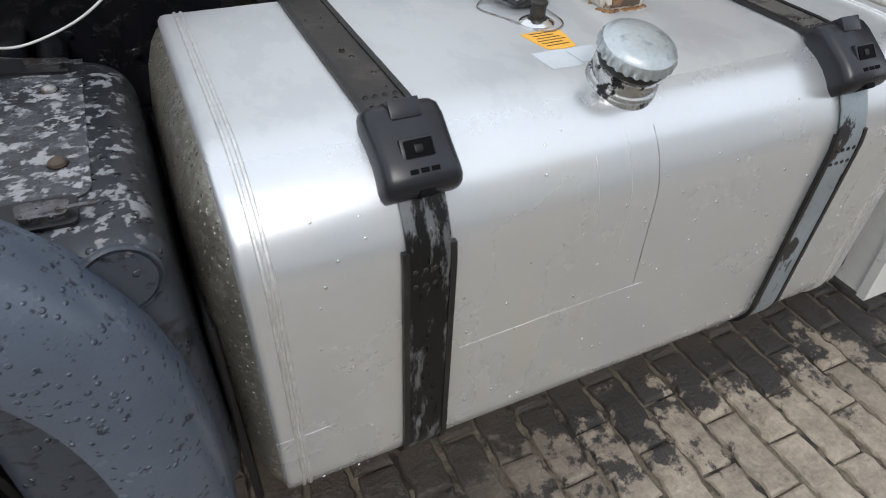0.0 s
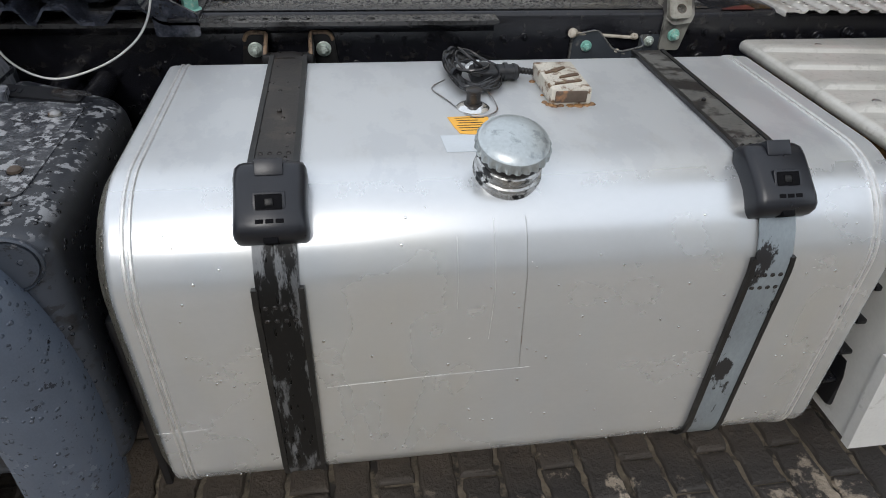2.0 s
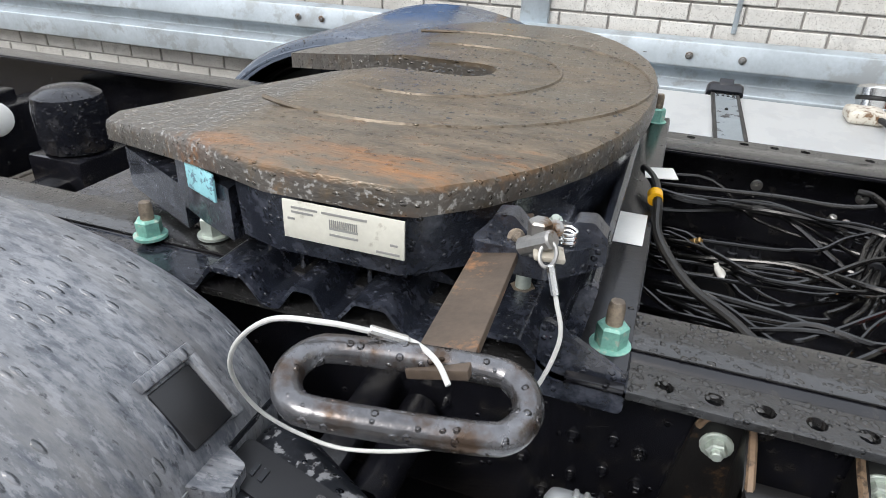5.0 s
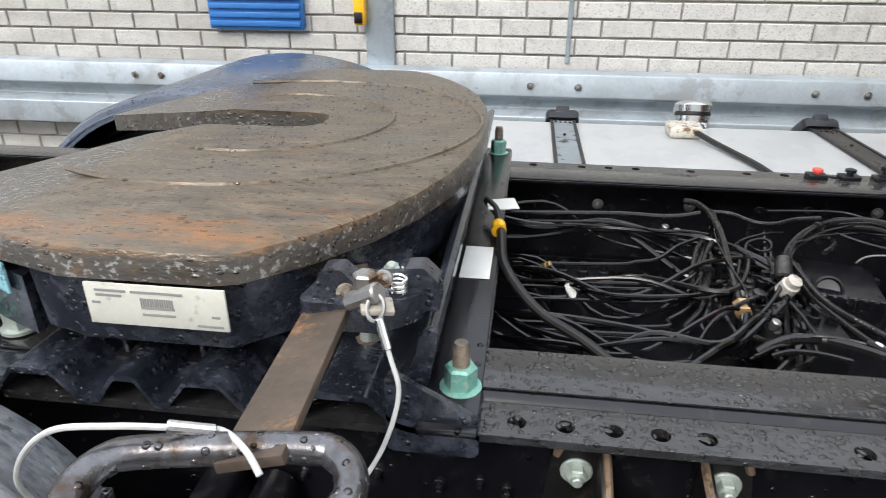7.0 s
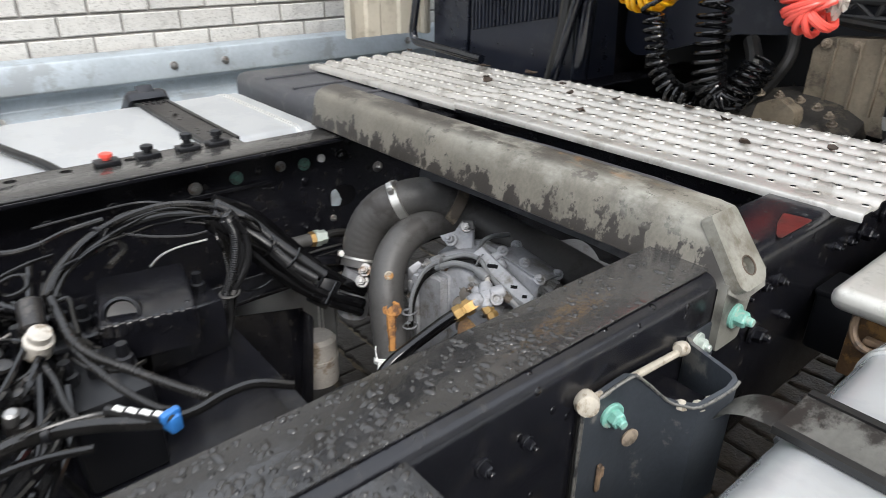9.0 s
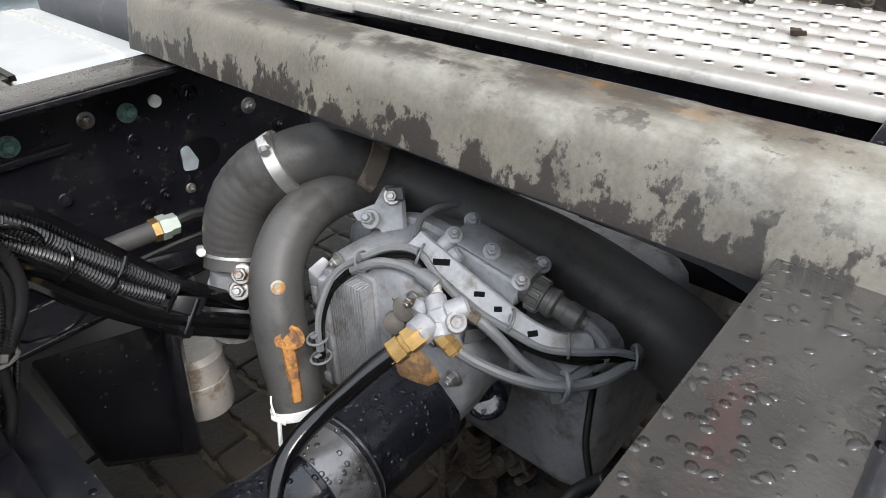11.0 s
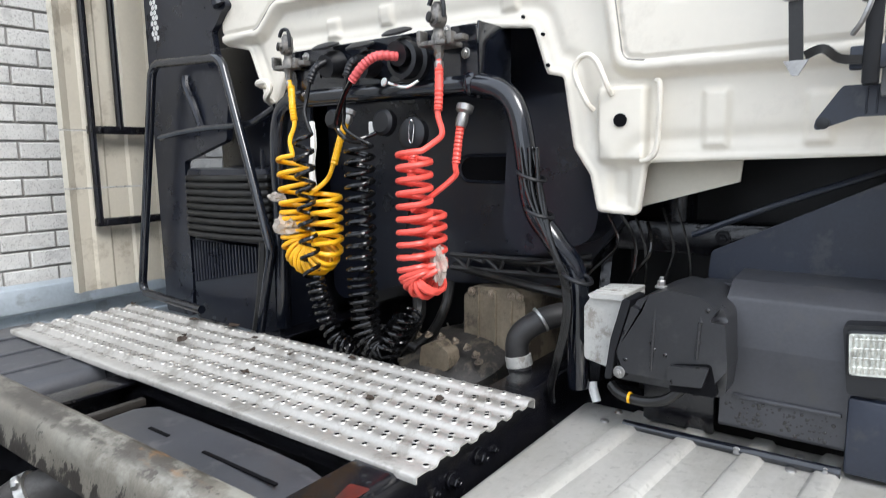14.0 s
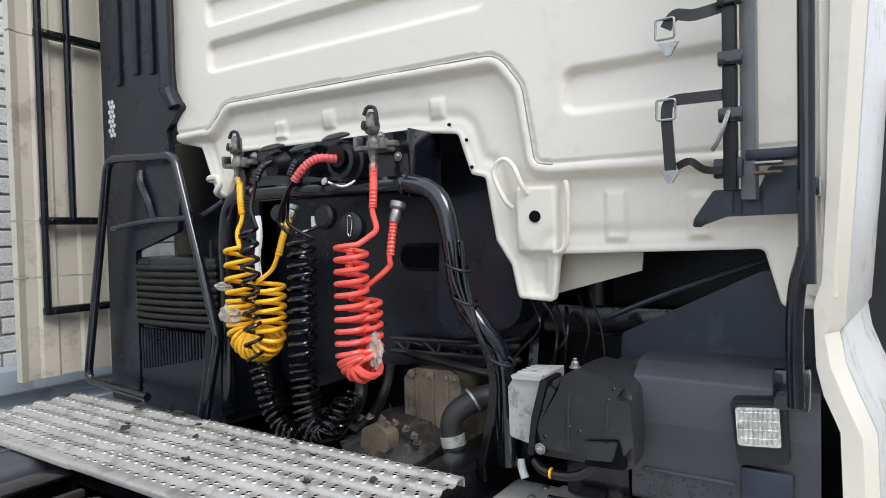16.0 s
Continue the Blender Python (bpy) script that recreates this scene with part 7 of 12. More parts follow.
box(bm, (0.96, 0.36, 0.958), (1.05, 0.43, 0.967), 0.002)
part("far_foot", bm, BEAM, beam)

RIBBED = material("ribbed black conduit", (0.012, 0.012, 0.013), 0.30, 0.0, 0.3, 30, 200, 0.1, (0.03, 0.028, 0.026), 0.2, 20)
CAST_DIRTY = material("oily grey casting", (0.105, 0.092, 0.078), 0.55, 0.1, 0.5, 18, 130, 0.8, (0.045, 0.034, 0.026), 0.45, 22)
GREASE = material("black greasy dirt", (0.018, 0.016, 0.015), 0.45, 0.0, 0.5, 40, 160, 1.0, (0.06, 0.045, 0.032), 0.35, 26, bump_size=0.006)
BOSS_RUST = material("rusty pale boss", (0.32, 0.28, 0.22), 0.6, 0.0, 0.3, 60, 300, 0.4, (0.30, 0.14, 0.03), 0.5, 90)
PLUG_GREY = material("dark grey plug plastic", (0.075, 0.073, 0.070), 0.45, 0.0, 0.3, 30, 200, 0.2)
PALE_FIT = material("pale dirty fitting", (0.42, 0.40, 0.37), 0.5, 0.1, 0.25, 20, 200, 0.2, (0.25, 0.2, 0.15), 0.3, 20)
RUST_BROWN = material("brown rusted metal", (0.15, 0.085, 0.042), 0.6, 0.2, 0.5, 26, 160, 0.5, (0.32, 0.17, 0.055), 0.42, 30)
SHAFT_GREY = material("bare grey shaft metal", (0.20, 0.20, 0.205), 0.32, 0.5, 0.3, 16, 150, 0.3, (0.06, 0.058, 0.055), 0.35, 16, drops=(0.008, 0.3))


def ease_in(u):
    u = min(1.0, max(0.0, (u - 0.35) / 0.4))
    return u * u * (3 - 2 * u)


def thin_conduit(points, r):
    """The mesh of a corrugated sleeve."""
    way = even_path(points, 0.0019)
    bm = bmesh.new()
    sweep(bm, way, [r * (1.0 if i % 2 else 0.80) for i in range(len(way))], 10)
    return bm


# ---- air intake hose and coolant pipe ----
def hexa(bm, near, far, bevel=0.004, seg=2):
    """A block from four corners and the four corners opposite, its edges rounded."""
    a, b = [bm.verts.new(p) for p in near], [bm.verts.new(p) for p in far]
    fs = [bm.faces.new(a), bm.faces.new(b[::-1])] + [bm.faces.new((a[i], b[i], b[(i + 1) % 4], a[(i + 1) % 4])) for i in range(4)]
    bmesh.ops.recalc_face_normals(bm, faces=fs)
    if bevel:
        bmesh.ops.bevel(bm, geom=list({e for f in fs for e in f.edges}), offset=bevel, segments=seg, affect="EDGES", profile=0.5)


def hose_clamp(parent, p, d, r, mat, screw_way, width=0.007):
    """A worm drive clamp: band, slots along it, and the screw housing."""
    p, d = Vector(p), Vector(d).normalized()
    bm = bmesh.new()
    lathe(bm, [(r - 0.002, -width), (r, -width + 0.001), (r, width - 0.001), (r - 0.002, width)], p, d, 30)
    cl = part("clamp", bm, mat, parent, "bright steel hose clamp")
    side = Vector(screw_way)
    side = (side - d * side.dot(d)).normalized()
    t2 = d.cross(side)
    c = p + side * (r + 0.004)
    bm = bmesh.new()
    hexa(bm, [c - t2 * 0.009 - d * width - side * 0.004, c + t2 * 0.009 - d * width - side * 0.004, c + t2 * 0.009 + d * width - side * 0.004, c - t2 * 0.009 + d * width - side * 0.004],
         [c - t2 * 0.008 - d * width * 0.7 + side * 0.004, c + t2 * 0.008 - d * width * 0.7 + side * 0.004, c + t2 * 0.008 + d * width * 0.7 + side * 0.004, c - t2 * 0.008 + d * width * 0.7 + side * 0.004], 0.0015, 1)
    rod(bm, c + t2 * 0.008, c + t2 * 0.016, 0.0058, 6)
    part("screw", bm, ALU_DULL, cl)
    bm = bmesh.new()
    A, B = frame_of(d)
    for k in range(14):
        w = 2 * math.pi * k / 30
        q = (side * math.cos(w + 0.35) - t2 * math.sin(w + 0.35))
        e = d.cross(q)
        hexa(bm, [p + q * (r - 0.001) + e * 0.0013 * u + d * width * 0.5 * v for u, v in ((-1, -1), (1, -1), (1, 1), (-1, 1))],
             [p + q * (r + 0.0006) + e * 0.0008 * u + d * width * 0.5 * v for u, v in ((-1, -1), (1, -1), (1, 1), (-1, 1))], 0)
    part("worm_slots", bm, STEEL, cl, smooth=False)


hose = thing("intake_hose", "thick dark grey air intake hose with steel clamps", "hose")
bm = bmesh.new()
path = smooth_path([(0.909, 0.230, 0.742), (0.919, 0.235, 0.766), (0.926, 0.233, 0.798), (0.939, 0.223, 0.833), (0.956, 0.203, 0.861), (0.975, 0.182, 0.878)], 9)
sweep(bm, path, [0.0375 + (0.0013 if 7 < i < 40 else 0) + (0.0007 if 10 < i < 38 and i % 3 == 0 else 0) for i in range(len(path))], 28)
part("elbow", bm, PIPE, hose, "ribbed rubber elbow")
bm = bmesh.new()
wide = smooth_path([(0.970, 0.190, 0.873), (0.995, 0.172, 0.883), (1.025, 0.157, 0.881), (1.054, 0.138, 0.864), (1.090, 0.101, 0.833), (1.133, 0.044, 0.797), (1.167, -0.027, 0.763), (1.179, -0.102, 0.738), (1.182, -0.177, 0.716), (1.185, -0.233, 0.697), (1.192, -0.276, 0.662)], 8)
sweep(bm, wide, [0.0335 + 0.0215 * ease_in(i / (len(wide) - 1)) for i in range(len(wide))], 28)
part("pipe", bm, PIPE, hose)
hose_clamp(hose, (0.973, 0.185, 0.876), Vector((0.995, 0.172, 0.883)) - Vector((0.956, 0.203, 0.861)), 0.0385, ALU_DULL, (-0.4, -0.3, 1.0), 0.0085)
hose_clamp(hose, (0.917, 0.234, 0.759), Vector((0.923, 0.237, 0.771)) - Vector((0.909, 0.230, 0.742)), 0.0385, ALU_DULL, (-0.9, 0.35, 0.05))
bm = bmesh.new()
q, d = Vector((1.060, 0.130, 0.859)), (Vector((1.090, 0.101, 0.833)) - Vector((1.025, 0.157, 0.881))).normalized()
lathe(bm, [(0.034, -0.011), (0.0365, -0.010), (0.0365, 0.010), (0.034, 0.011)], q, d, 30)
part("pipe_band", bm, DIRTY, hose, "dirty tan rubber lined band")
bm = bmesh.new()
rod(bm, (0.910, 0.231, 0.744), (0.895, 0.245, 0.641), 0.030, 18)
lathe(bm, [(0.034, 0), (0.036, 0.004), (0.034, 0.008)], (0.909, 0.236, 0.723), (0, 0, -1), 20)
part("lower_stub", bm, GEARBOX, hose)
for p in ((0.899, 0.196, 0.753), (0.892, 0.197, 0.732)):
    hexbolt(hose, p, (-0.55, -0.6, 0.5), 0.0085, 0.012, STEEL)
exh = thing("coolant_pipe", "dark grey curved pipe with a rust stain", "pipe")
bm = bmesh.new()
cool = smooth_path([(1.110, 0.134, 0.808), (1.070, 0.136, 0.826), (1.038, 0.142, 0.834), (0.998, 0.147, 0.833), (0.962, 0.149, 0.821), (0.930, 0.143, 0.801), (0.905, 0.130, 0.774), (0.890, 0.115, 0.743), (0.880, 0.099, 0.707), (0.874, 0.084, 0.672), (0.867, 0.071, 0.640)], 8)
sweep(bm, cool, 0.0305, 26)
part("pipe", bm, PIPE, exh)
bm = bmesh.new()
sweep(bm, smooth_path([(0.867, 0.072, 0.643), (0.864, 0.067, 0.626), (0.859, 0.057, 0.592), (0.850, 0.051, 0.520), (0.833, 0.049, 0.392)], 6), 0.0265, 22)
part("lower_hose", bm, RUBBER, exh)
bm = bmesh.new()
d = (Vector((0.867, 0.071, 0.640)) - Vector((0.874, 0.084, 0.672))).normalized()
lathe(bm, [(0.0305, -0.005), (0.0322, -0.004), (0.0322, 0.005), (0.0305, 0.006)], (0.866, 0.070, 0.639), d, 28)
ring = part("pale_clamp", bm, WHITE, exh, "pale dirty plastic clamp")
bm = bmesh.new()
hexa(bm, [(0.828, 0.066, 0.661), (0.837, 0.051, 0.655), (0.834, 0.049, 0.649), (0.826, 0.064, 0.655)], [(0.831, 0.073, 0.652), (0.841, 0.060, 0.645), (0.837, 0.057, 0.641), (0.829, 0.070, 0.648)], 0.002)
tube(bm, [(0.832, 0.058, 0.652), (0.827, 0.053, 0.640), (0.823, 0.049, 0.628)], 0.0025, 6)
tube(bm, [(0.832, 0.064, 0.656), (0.835, 0.073, 0.666), (0.840, 0.079, 0.671)], 0.0012, 5)
part("clamp_tail", bm, WHITE, ring)
wob = random.Random(31)
n_rust = (Vector((0.855, 0.038, 0.772)) - Vector((0.877, 0.078, 0.733))).normalized()
A, B = frame_of(n_rust)
bm = bmesh.new()
c = Vector((0.876, 0.078, 0.733))
rings = [[bm.verts.new(c + n_rust * h + (A * math.cos(k * math.pi / 9) + B * math.sin(k * math.pi / 9)) * 0.0155 * s * wob.uniform(0.86, 1.12)) for k in range(18)] for h, s in ((-0.006, 1.08), (0.0008, 1.0), (0.0022, 0.72), (0.0005, 0.5), (0.0014, 0.25))]
for u, v in zip(rings, rings[1:]):
    for k in range(18):
        bm.faces.new((u[k], u[(k + 1) % 18], v[(k + 1) % 18], v[k]))
bm.faces.new(rings[-1])
part("rust_boss", bm, RUST_ORANGE, exh, "crusty orange rust spot")
bm = bmesh.new()
run = [(0.870, 0.075, 0.727), (0.867, 0.068, 0.714), (0.863, 0.062, 0.699), (0.859, 0.055, 0.685), (0.854, 0.049, 0.671)]
rows = []
for i, p in enumerate(smooth_path(run, 5)):
    w = 0.0085 - 0.00012 * i + wob.uniform(-0.0008, 0.0008)
    e = n_rust.cross(Vector((0, 0, 1))).normalized()
    rows.append([bm.verts.new(Vector(p) + e * w * a + n_rust * b) for a, b in ((-1, -0.004), (-0.7, 0.0004), (0, 0.0012), (0.7, 0.0004), (1, -0.004))])
for u, v in zip(rows, rows[1:]):
    for k in range(4):
        bm.faces.new((u[k], u[k + 1], v[k + 1], v[k]))
part("rust_run", bm, RUST_ORANGE, exh, "orange rust run")
bm = bmesh.new()
c = Vector((0.889, 0.103, 0.783))
lathe(bm, [(0.0085, -0.004), (0.0080, 0.0012), (0.0055, 0.0022), (0.0035, 0.0006), (0.001, 0.0004)], c, (Vector((0.869, 0.067, 0.813)) - c), 12)
part("boss", bm, BOSS_RUST, exh, "rusty welded boss")
single("pipe_conduit", thin_conduit([(1.024, 0.182, 0.841), (0.997, 0.175, 0.843), (0.976, 0.177, 0.835), (0.959, 0.185, 0.822), (0.951, 0.204, 0.803)], 0.0055), RUBBER, "thin black corrugated sleeve between the pipes", "conduit", "corrugated conduits", angle=80)

# ---- gearbox ----
gb = thing("gearbox", "grey cast gearbox with ribs and dirty covers", "gearbox")
GY, GZ, GR = 0.018, 0.700, 0.121
bm = bmesh.new()
lathe(bm, [(0.02, 0.958), (0.100, 0.958), (0.113, 0.962), (GR - 0.002, 0.968), (GR, 0.975), (GR, 1.038), (GR + 0.006, 1.042), (GR + 0.006, 1.056), (GR - 0.004, 1.060), (GR - 0.012, 1.09), (0.09, 1.12), (0.06, 1.30)], (0, GY, GZ), (1, 0, 0), 56)
part("rear_housing", bm, GEARBOX, gb)
bm = bmesh.new()
box(bm, (1.08, -0.20, 0.46), (1.60, 0.24, 0.735), 0.04, 3)
part("case", bm, GEARBOX, gb)
# finned cover on the end of the housing
bm = bmesh.new()
prism(bm, rounded([(GY + 0.060, 0.596), (GY + 0.100, 0.600), (GY + 0.100, 0.742), (GY + 0.078, 0.780), (GY + 0.060, 0.788)], 0.006, 3), "x", 0.944, 0.962)
part("side_cover", bm, GEARBOX, gb)
bm = bmesh.new()
prism(bm, rounded([(GY + 0.002, 0.592), (GY + 0.062, 0.596), (GY + 0.062, 0.790), (GY + 0.002, 0.795)], 0.004, 2), "x", 0.953, 0.963)
part("fin_base", bm, GEARBOX, gb)
for k in range(13):
    bm = bmesh.new()
    y = GY + 0.004 + k * 0.0045
    prism(bm, [(y, 0.602), (y + 0.0021, 0.602), (y + 0.0021 + 0.001, 0.788 - 0.0004 * k), (y + 0.001, 0.788 - 0.0004 * k)], "x", 0.938, 0.954)
    part("fin", bm, GEARBOX, gb, smooth=False)
for y0, y1, z0, z1, t in ((0.066, 0.078, 0.61, 0.775, 0.010), (0.080, 0.097, 0.60, 0.615, 0.008), (0.080, 0.099, 0.655, 0.668, 0.011), (0.082, 0.099, 0.705, 0.716, 0.008), (0.080, 0.090, 0.735, 0.76, 0.012)):
    bm = bmesh.new()
    box(bm, (0.944 - t, GY + y0, z0), (0.946, GY + y1, z1), 0.003)
    part("cover_rib", bm, GEARBOX, gb)
for k, (a, r) in enumerate(((100, 0.108), (124, 0.112), (150, 0.112), (176, 0.112), (205, 0.110), (60, 0.110), (35, 0.110), (10, 0.110))):
    w = radians(a - 90)
    hexbolt(gb, (0.959, GY + r * math.sin(w), GZ + r * math.cos(w)), (-1, 0, 0), 0.0065, 0.009, STEEL)
bm = bmesh.new()
hexa(bm, [(0.929, 0.102, 0.786), (0.948, 0.095, 0.798), (0.952, 0.089, 0.790), (0.934, 0.093, 0.775)], [(0.932, 0.108, 0.761), (0.953, 0.106, 0.774), (0.957, 0.100, 0.771), (0.937, 0.099, 0.754)], 0.002)
part("cast_lug", bm, GEARBOX, gb)
# hanger that carries the pipe
bm = bmesh.new()
rows = []
for x, w in ((0, 0.0), (0.006, 0.0)):
    off = Vector((x, 0, 0))
    rows.append([bm.verts.new(Vector(p) + off) for p in ((1.003, 0.103, 0.826), (1.023, 0.086, 0.835), (1.038, 0.085, 0.851), (1.049, 0.068, 0.852), (1.040, 0.058, 0.838), (1.016, 0.033, 0.810), (1.006, 0.048, 0.808), (1.010, 0.066, 0.815), (1.001, 0.093, 0.821))])
for u, v in zip(rows, rows[1:]):
    for k in range(len(u)):
        bm.faces.new((u[k], u[(k + 1) % len(u)], v[(k + 1) % len(v)], v[k]))
bm.faces.new(rows[0])
bm.faces.new(rows[1][::-1])
part("hanger", bm, GEARBOX, gb)
bm = bmesh.new()
hexa(bm, [(1.031, 0.076, 0.858), (1.044, 0.059, 0.859), (1.039, 0.051, 0.846), (1.031, 0.063, 0.844)], [(1.034, 0.080, 0.855), (1.047, 0.063, 0.856), (1.042, 0.055, 0.843), (1.034, 0.067, 0.841)], 0.0015, 1)
part("hanger_tab", bm, PIPE, gb)
hexbolt(gb, (1.035, 0.068, 0.847), (-0.65, -0.55, 0.5), 0.0068, 0.009, STEEL)
hexbolt(gb, (1.007, 0.076, 0.826), (-0.7, -0.3, 0.6), 0.0075, 0.012, GEARBOX)
hexbolt(gb, (0.987, 0.014, 0.780), (-0.9, -0.3, 0.2), 0.009, 0.012, DIRTY)
# parts behind the fins: rough casting with bosses
bm = bmesh.new()
hexa(bm, [(0.981, 0.018, 0.795), (0.990, -0.017, 0.794), (0.967, -0.031, 0.746), (0.945, -0.010, 0.717)], [(1.033, 0.077, 0.750), (1.075, 0.033, 0.747), (1.019, -0.016, 0.628), (0.976, 0.030, 0.632)], 0.010, 3)
bmesh.ops.subdivide_edges(bm, edges=bm.edges[:], cuts=4, use_grid_fill=True)
for v in bm.verts:
    v.co += Vector((noise.noise(v.co * 30), noise.noise(v.co * 32 + Vector((5, 0, 0))), noise.noise(v.co * 28))) * 0.006
part("rough_casting", bm, CAST_DIRTY, gb, "oily brown grey casting")
for p, r in (((0.973, -0.004, 0.796), 0.012), ((0.961, -0.022, 0.775), 0.016), ((0.952, -0.013, 0.756), 0.014), ((0.967, -0.008, 0.781), 0.010), ((0.972, -0.025, 0.786), 0.009)):
    bm = bmesh.new()
    lathe(bm, [(r, -0.03), (r, 0.0), (r * 0.85, 0.006), (r * 0.3, 0.008)], p, (-0.8, -0.35, 0.45), 14)
    part("boss", bm, CAST_DIRTY, gb)
# shift actuator
act = new("actuator")
act.parent = gb
bm = bmesh.new()
hexa(bm, [(1.023, -0.026, 0.832), (1.077, -0.017, 0.829), (1.080, -0.117, 0.810), (1.021, -0.127, 0.819)], [(1.020, -0.016, 0.799), (1.099, 0.002, 0.779), (1.109, -0.102, 0.756), (1.015, -0.119, 0.790)], 0.006, 3)
part("actuator_case", bm, GEARBOX, act, angle=30)
bm = bmesh.new()
hexa(bm, [(1.021, -0.028, 0.837), (1.075, -0.020, 0.835), (1.079, -0.120, 0.815), (1.020, -0.131, 0.825)], [(1.023, -0.026, 0.832), (1.077, -0.017, 0.829), (1.080, -0.117, 0.810), (1.021, -0.127, 0.819)], 0.0025, 2)
part("actuator_lid", bm, GEARBOX, act, angle=30)
for p in ((1.025, -0.034, 0.840), (1.068, -0.024, 0.834), (1.071, -0.116, 0.814), (1.017, -0.126, 0.827), (1.033, -0.078, 0.834)):
    hexbolt(act, p, (-0.45, -0.45, 0.8), 0.0062, 0.0075, GEARBOX, washer=True)
bm = bmesh.new()
for a, b in (((1.002, -0.021, 0.818), (1.027, -0.031, 0.836)), ((0.998, -0.032, 0.809), (1.019, -0.048, 0.828))):
    rod(bm, a, b, 0.009, 12, 0.003)
part("actuator_lug", bm, GEARBOX, act)
# round multi-pin plug
p0, p1 = Vector((1.036, -0.127, 0.806)), Vector((1.044, -0.189, 0.790))
dd, L = (p1 - p0).normalized(), (p1 - p0).length
bm = bmesh.new()
lathe(bm, [(0.0150, -0.01), (0.0150, 0.0), (0.0175, 0.001), (0.0175, L * 0.24), (0.0150, L * 0.26), (0.0150, L * 0.36), (0.0160, L * 0.37), (0.0160, L * 0.44), (0.0125, L * 0.48), (0.0115, L * 0.62), (0.0130, L * 0.66), (0.0125, L * 0.86), (0.0080, L * 0.93), (0.0075, L)], p0, dd, 28)
plug = part("round_plug", bm, PLUG_GREY, gb, "dark grey knurled plug")
A, B = frame_of(dd)
bm = bmesh.new()
for k in range(18):
    w = 2 * math.pi * k / 18
    q = A * math.cos(w) + B * math.sin(w)
    e = dd.cross(q)
    hexa(bm, [p0 + q * 0.0168 + e * 0.0019 * u + dd * (L * 0.12 + L * 0.10 * v) for u, v in ((-1, -1), (1, -1), (1, 1), (-1, 1))],
         [p0 + q * 0.0192 + e * 0.0013 * u + dd * (L * 0.12 + L * 0.09 * v) for u, v in ((-1, -1), (1, -1), (1, 1), (-1, 1))], 0)
part("knurls", bm, PLUG_GREY, plug, smooth=False)["kind"] = "stuff"
bm = bmesh.new()
tube(bm, [p1 - dd * 0.004, (1.047, -0.198, 0.783), (1.048, -0.208, 0.772), (1.045, -0.210, 0.756), (1.043, -0.201, 0.741)], 0.0068, 10)
part("plug_cable", bm, MID_GREY, gb)
bm = bmesh.new()
tube(bm, [(0.996, -0.006, 0.838), (1.010, 0.006, 0.838), (1.029, 0.015, 0.841), (1.049, 0.013, 0.844), (1.082, 0.008, 0.839)], 0.0042, 8)
part("breather_line", bm, MID_GREY, gb)

# cable channel over the gearbox
chan = thing("cable_channel", "grey plastic cable channel with ties over the gearbox", "cable channel")
bm = bmesh.new()
cp = smooth_path([(0.996, -0.005, 0.838), (0.996, -0.034, 0.826), (0.998, -0.077, 0.809), (0.999, -0.108, 0.798), (1.000, -0.135, 0.790), (1.004, -0.157, 0.783), (1.012, -0.173, 0.778), (1.025, -0.186, 0.775), (1.041, -0.198, 0.773)], 5)
rows = []
eye_way = Vector((-0.55, -0.35, 0.76))
for i, p in enumerate(cp):
    d = (cp[min(i + 1, len(cp) - 1)] - cp[max(i - 1, 0)]).normalized()
    up = (eye_way - d * eye_way.dot(d)).normalized()
    sd = d.cross(up)
    w = 0.0125 if 3 < i < 30 else 0.0115
    rows.append([bm.verts.new(p + sd * a + up * b) for a, b in ((-w, -0.012), (-w, 0.001), (-w + 0.0025, 0.0035), (w - 0.0025, 0.0035), (w, 0.001), (w, -0.012), (w - 0.002, -0.012), (-w + 0.002, -0.012))])
for u, v in zip(rows, rows[1:]):
    for k in range(8):
        bm.faces.new((u[k], u[(k + 1) % 8], v[(k + 1) % 8], v[k]))
bm.faces.new(rows[0])
bm.faces.new(rows[-1][::-1])
part("channel", bm, GEARBOX, chan)
for f, a, b in ((0.17, 0.009, 0.0035), (0.30, 0.0055, 0.0028), (0.40, 0.004, 0.0028), (0.62, 0.005, 0.003)):
    i = int(f * (len(cp) - 1))
    d = (cp[i + 1] - cp[i]).normalized()
    up = (eye_way - d * eye_way.dot(d)).normalized()
    sd = d.cross(up)
    q = cp[i] + up * 0.0034
    e1, e2 = (d * 0.8 - sd * 0.6), (d * 0.6 + sd * 0.8)
    bm = bmesh.new()
    hexa(bm, [q + e1 * a * u + e2 * b * v for u, v in ((-1, -1), (1, -1), (1, 1), (-1, 1))], [q + up * 0.0004 + e1 * a * u + e2 * b * v for u, v in ((-1, -1), (1, -1), (1, 1), (-1, 1))], 0)
    part("slot", bm, DARK, chan, "slot in the channel", smooth=False)
sway = random.Random(8)
CABLE_LINE = [(0.900, 0.061, 0.707), (0.907, 0.065, 0.746), (0.919, 0.064, 0.776), (0.934, 0.053, 0.802), (0.950, 0.032, 0.821), (0.972, 0.006, 0.834), (0.983, -0.021, 0.833), (0.980, -0.049, 0.819), (0.979, -0.085, 0.803), (0.986, -0.128, 0.790), (0.999, -0.166, 0.778), (1.021, -0.196, 0.772), (1.049, -0.219, 0.768), (1.067, -0.234, 0.758)]
for k in range(6):
    bm = bmesh.new()
    tube(bm, [Vector(p) + Vector((0.001 * k, sway.uniform(-0.002, 0.002), -0.0055 * (k % 3) + sway.uniform(-0.0015, 0.0015))) for p in CABLE_LINE], 0.0030 if k % 2 else 0.0038, 7, 6)
    part("cable", bm, MATT if k % 3 else MID_GREY, chan)
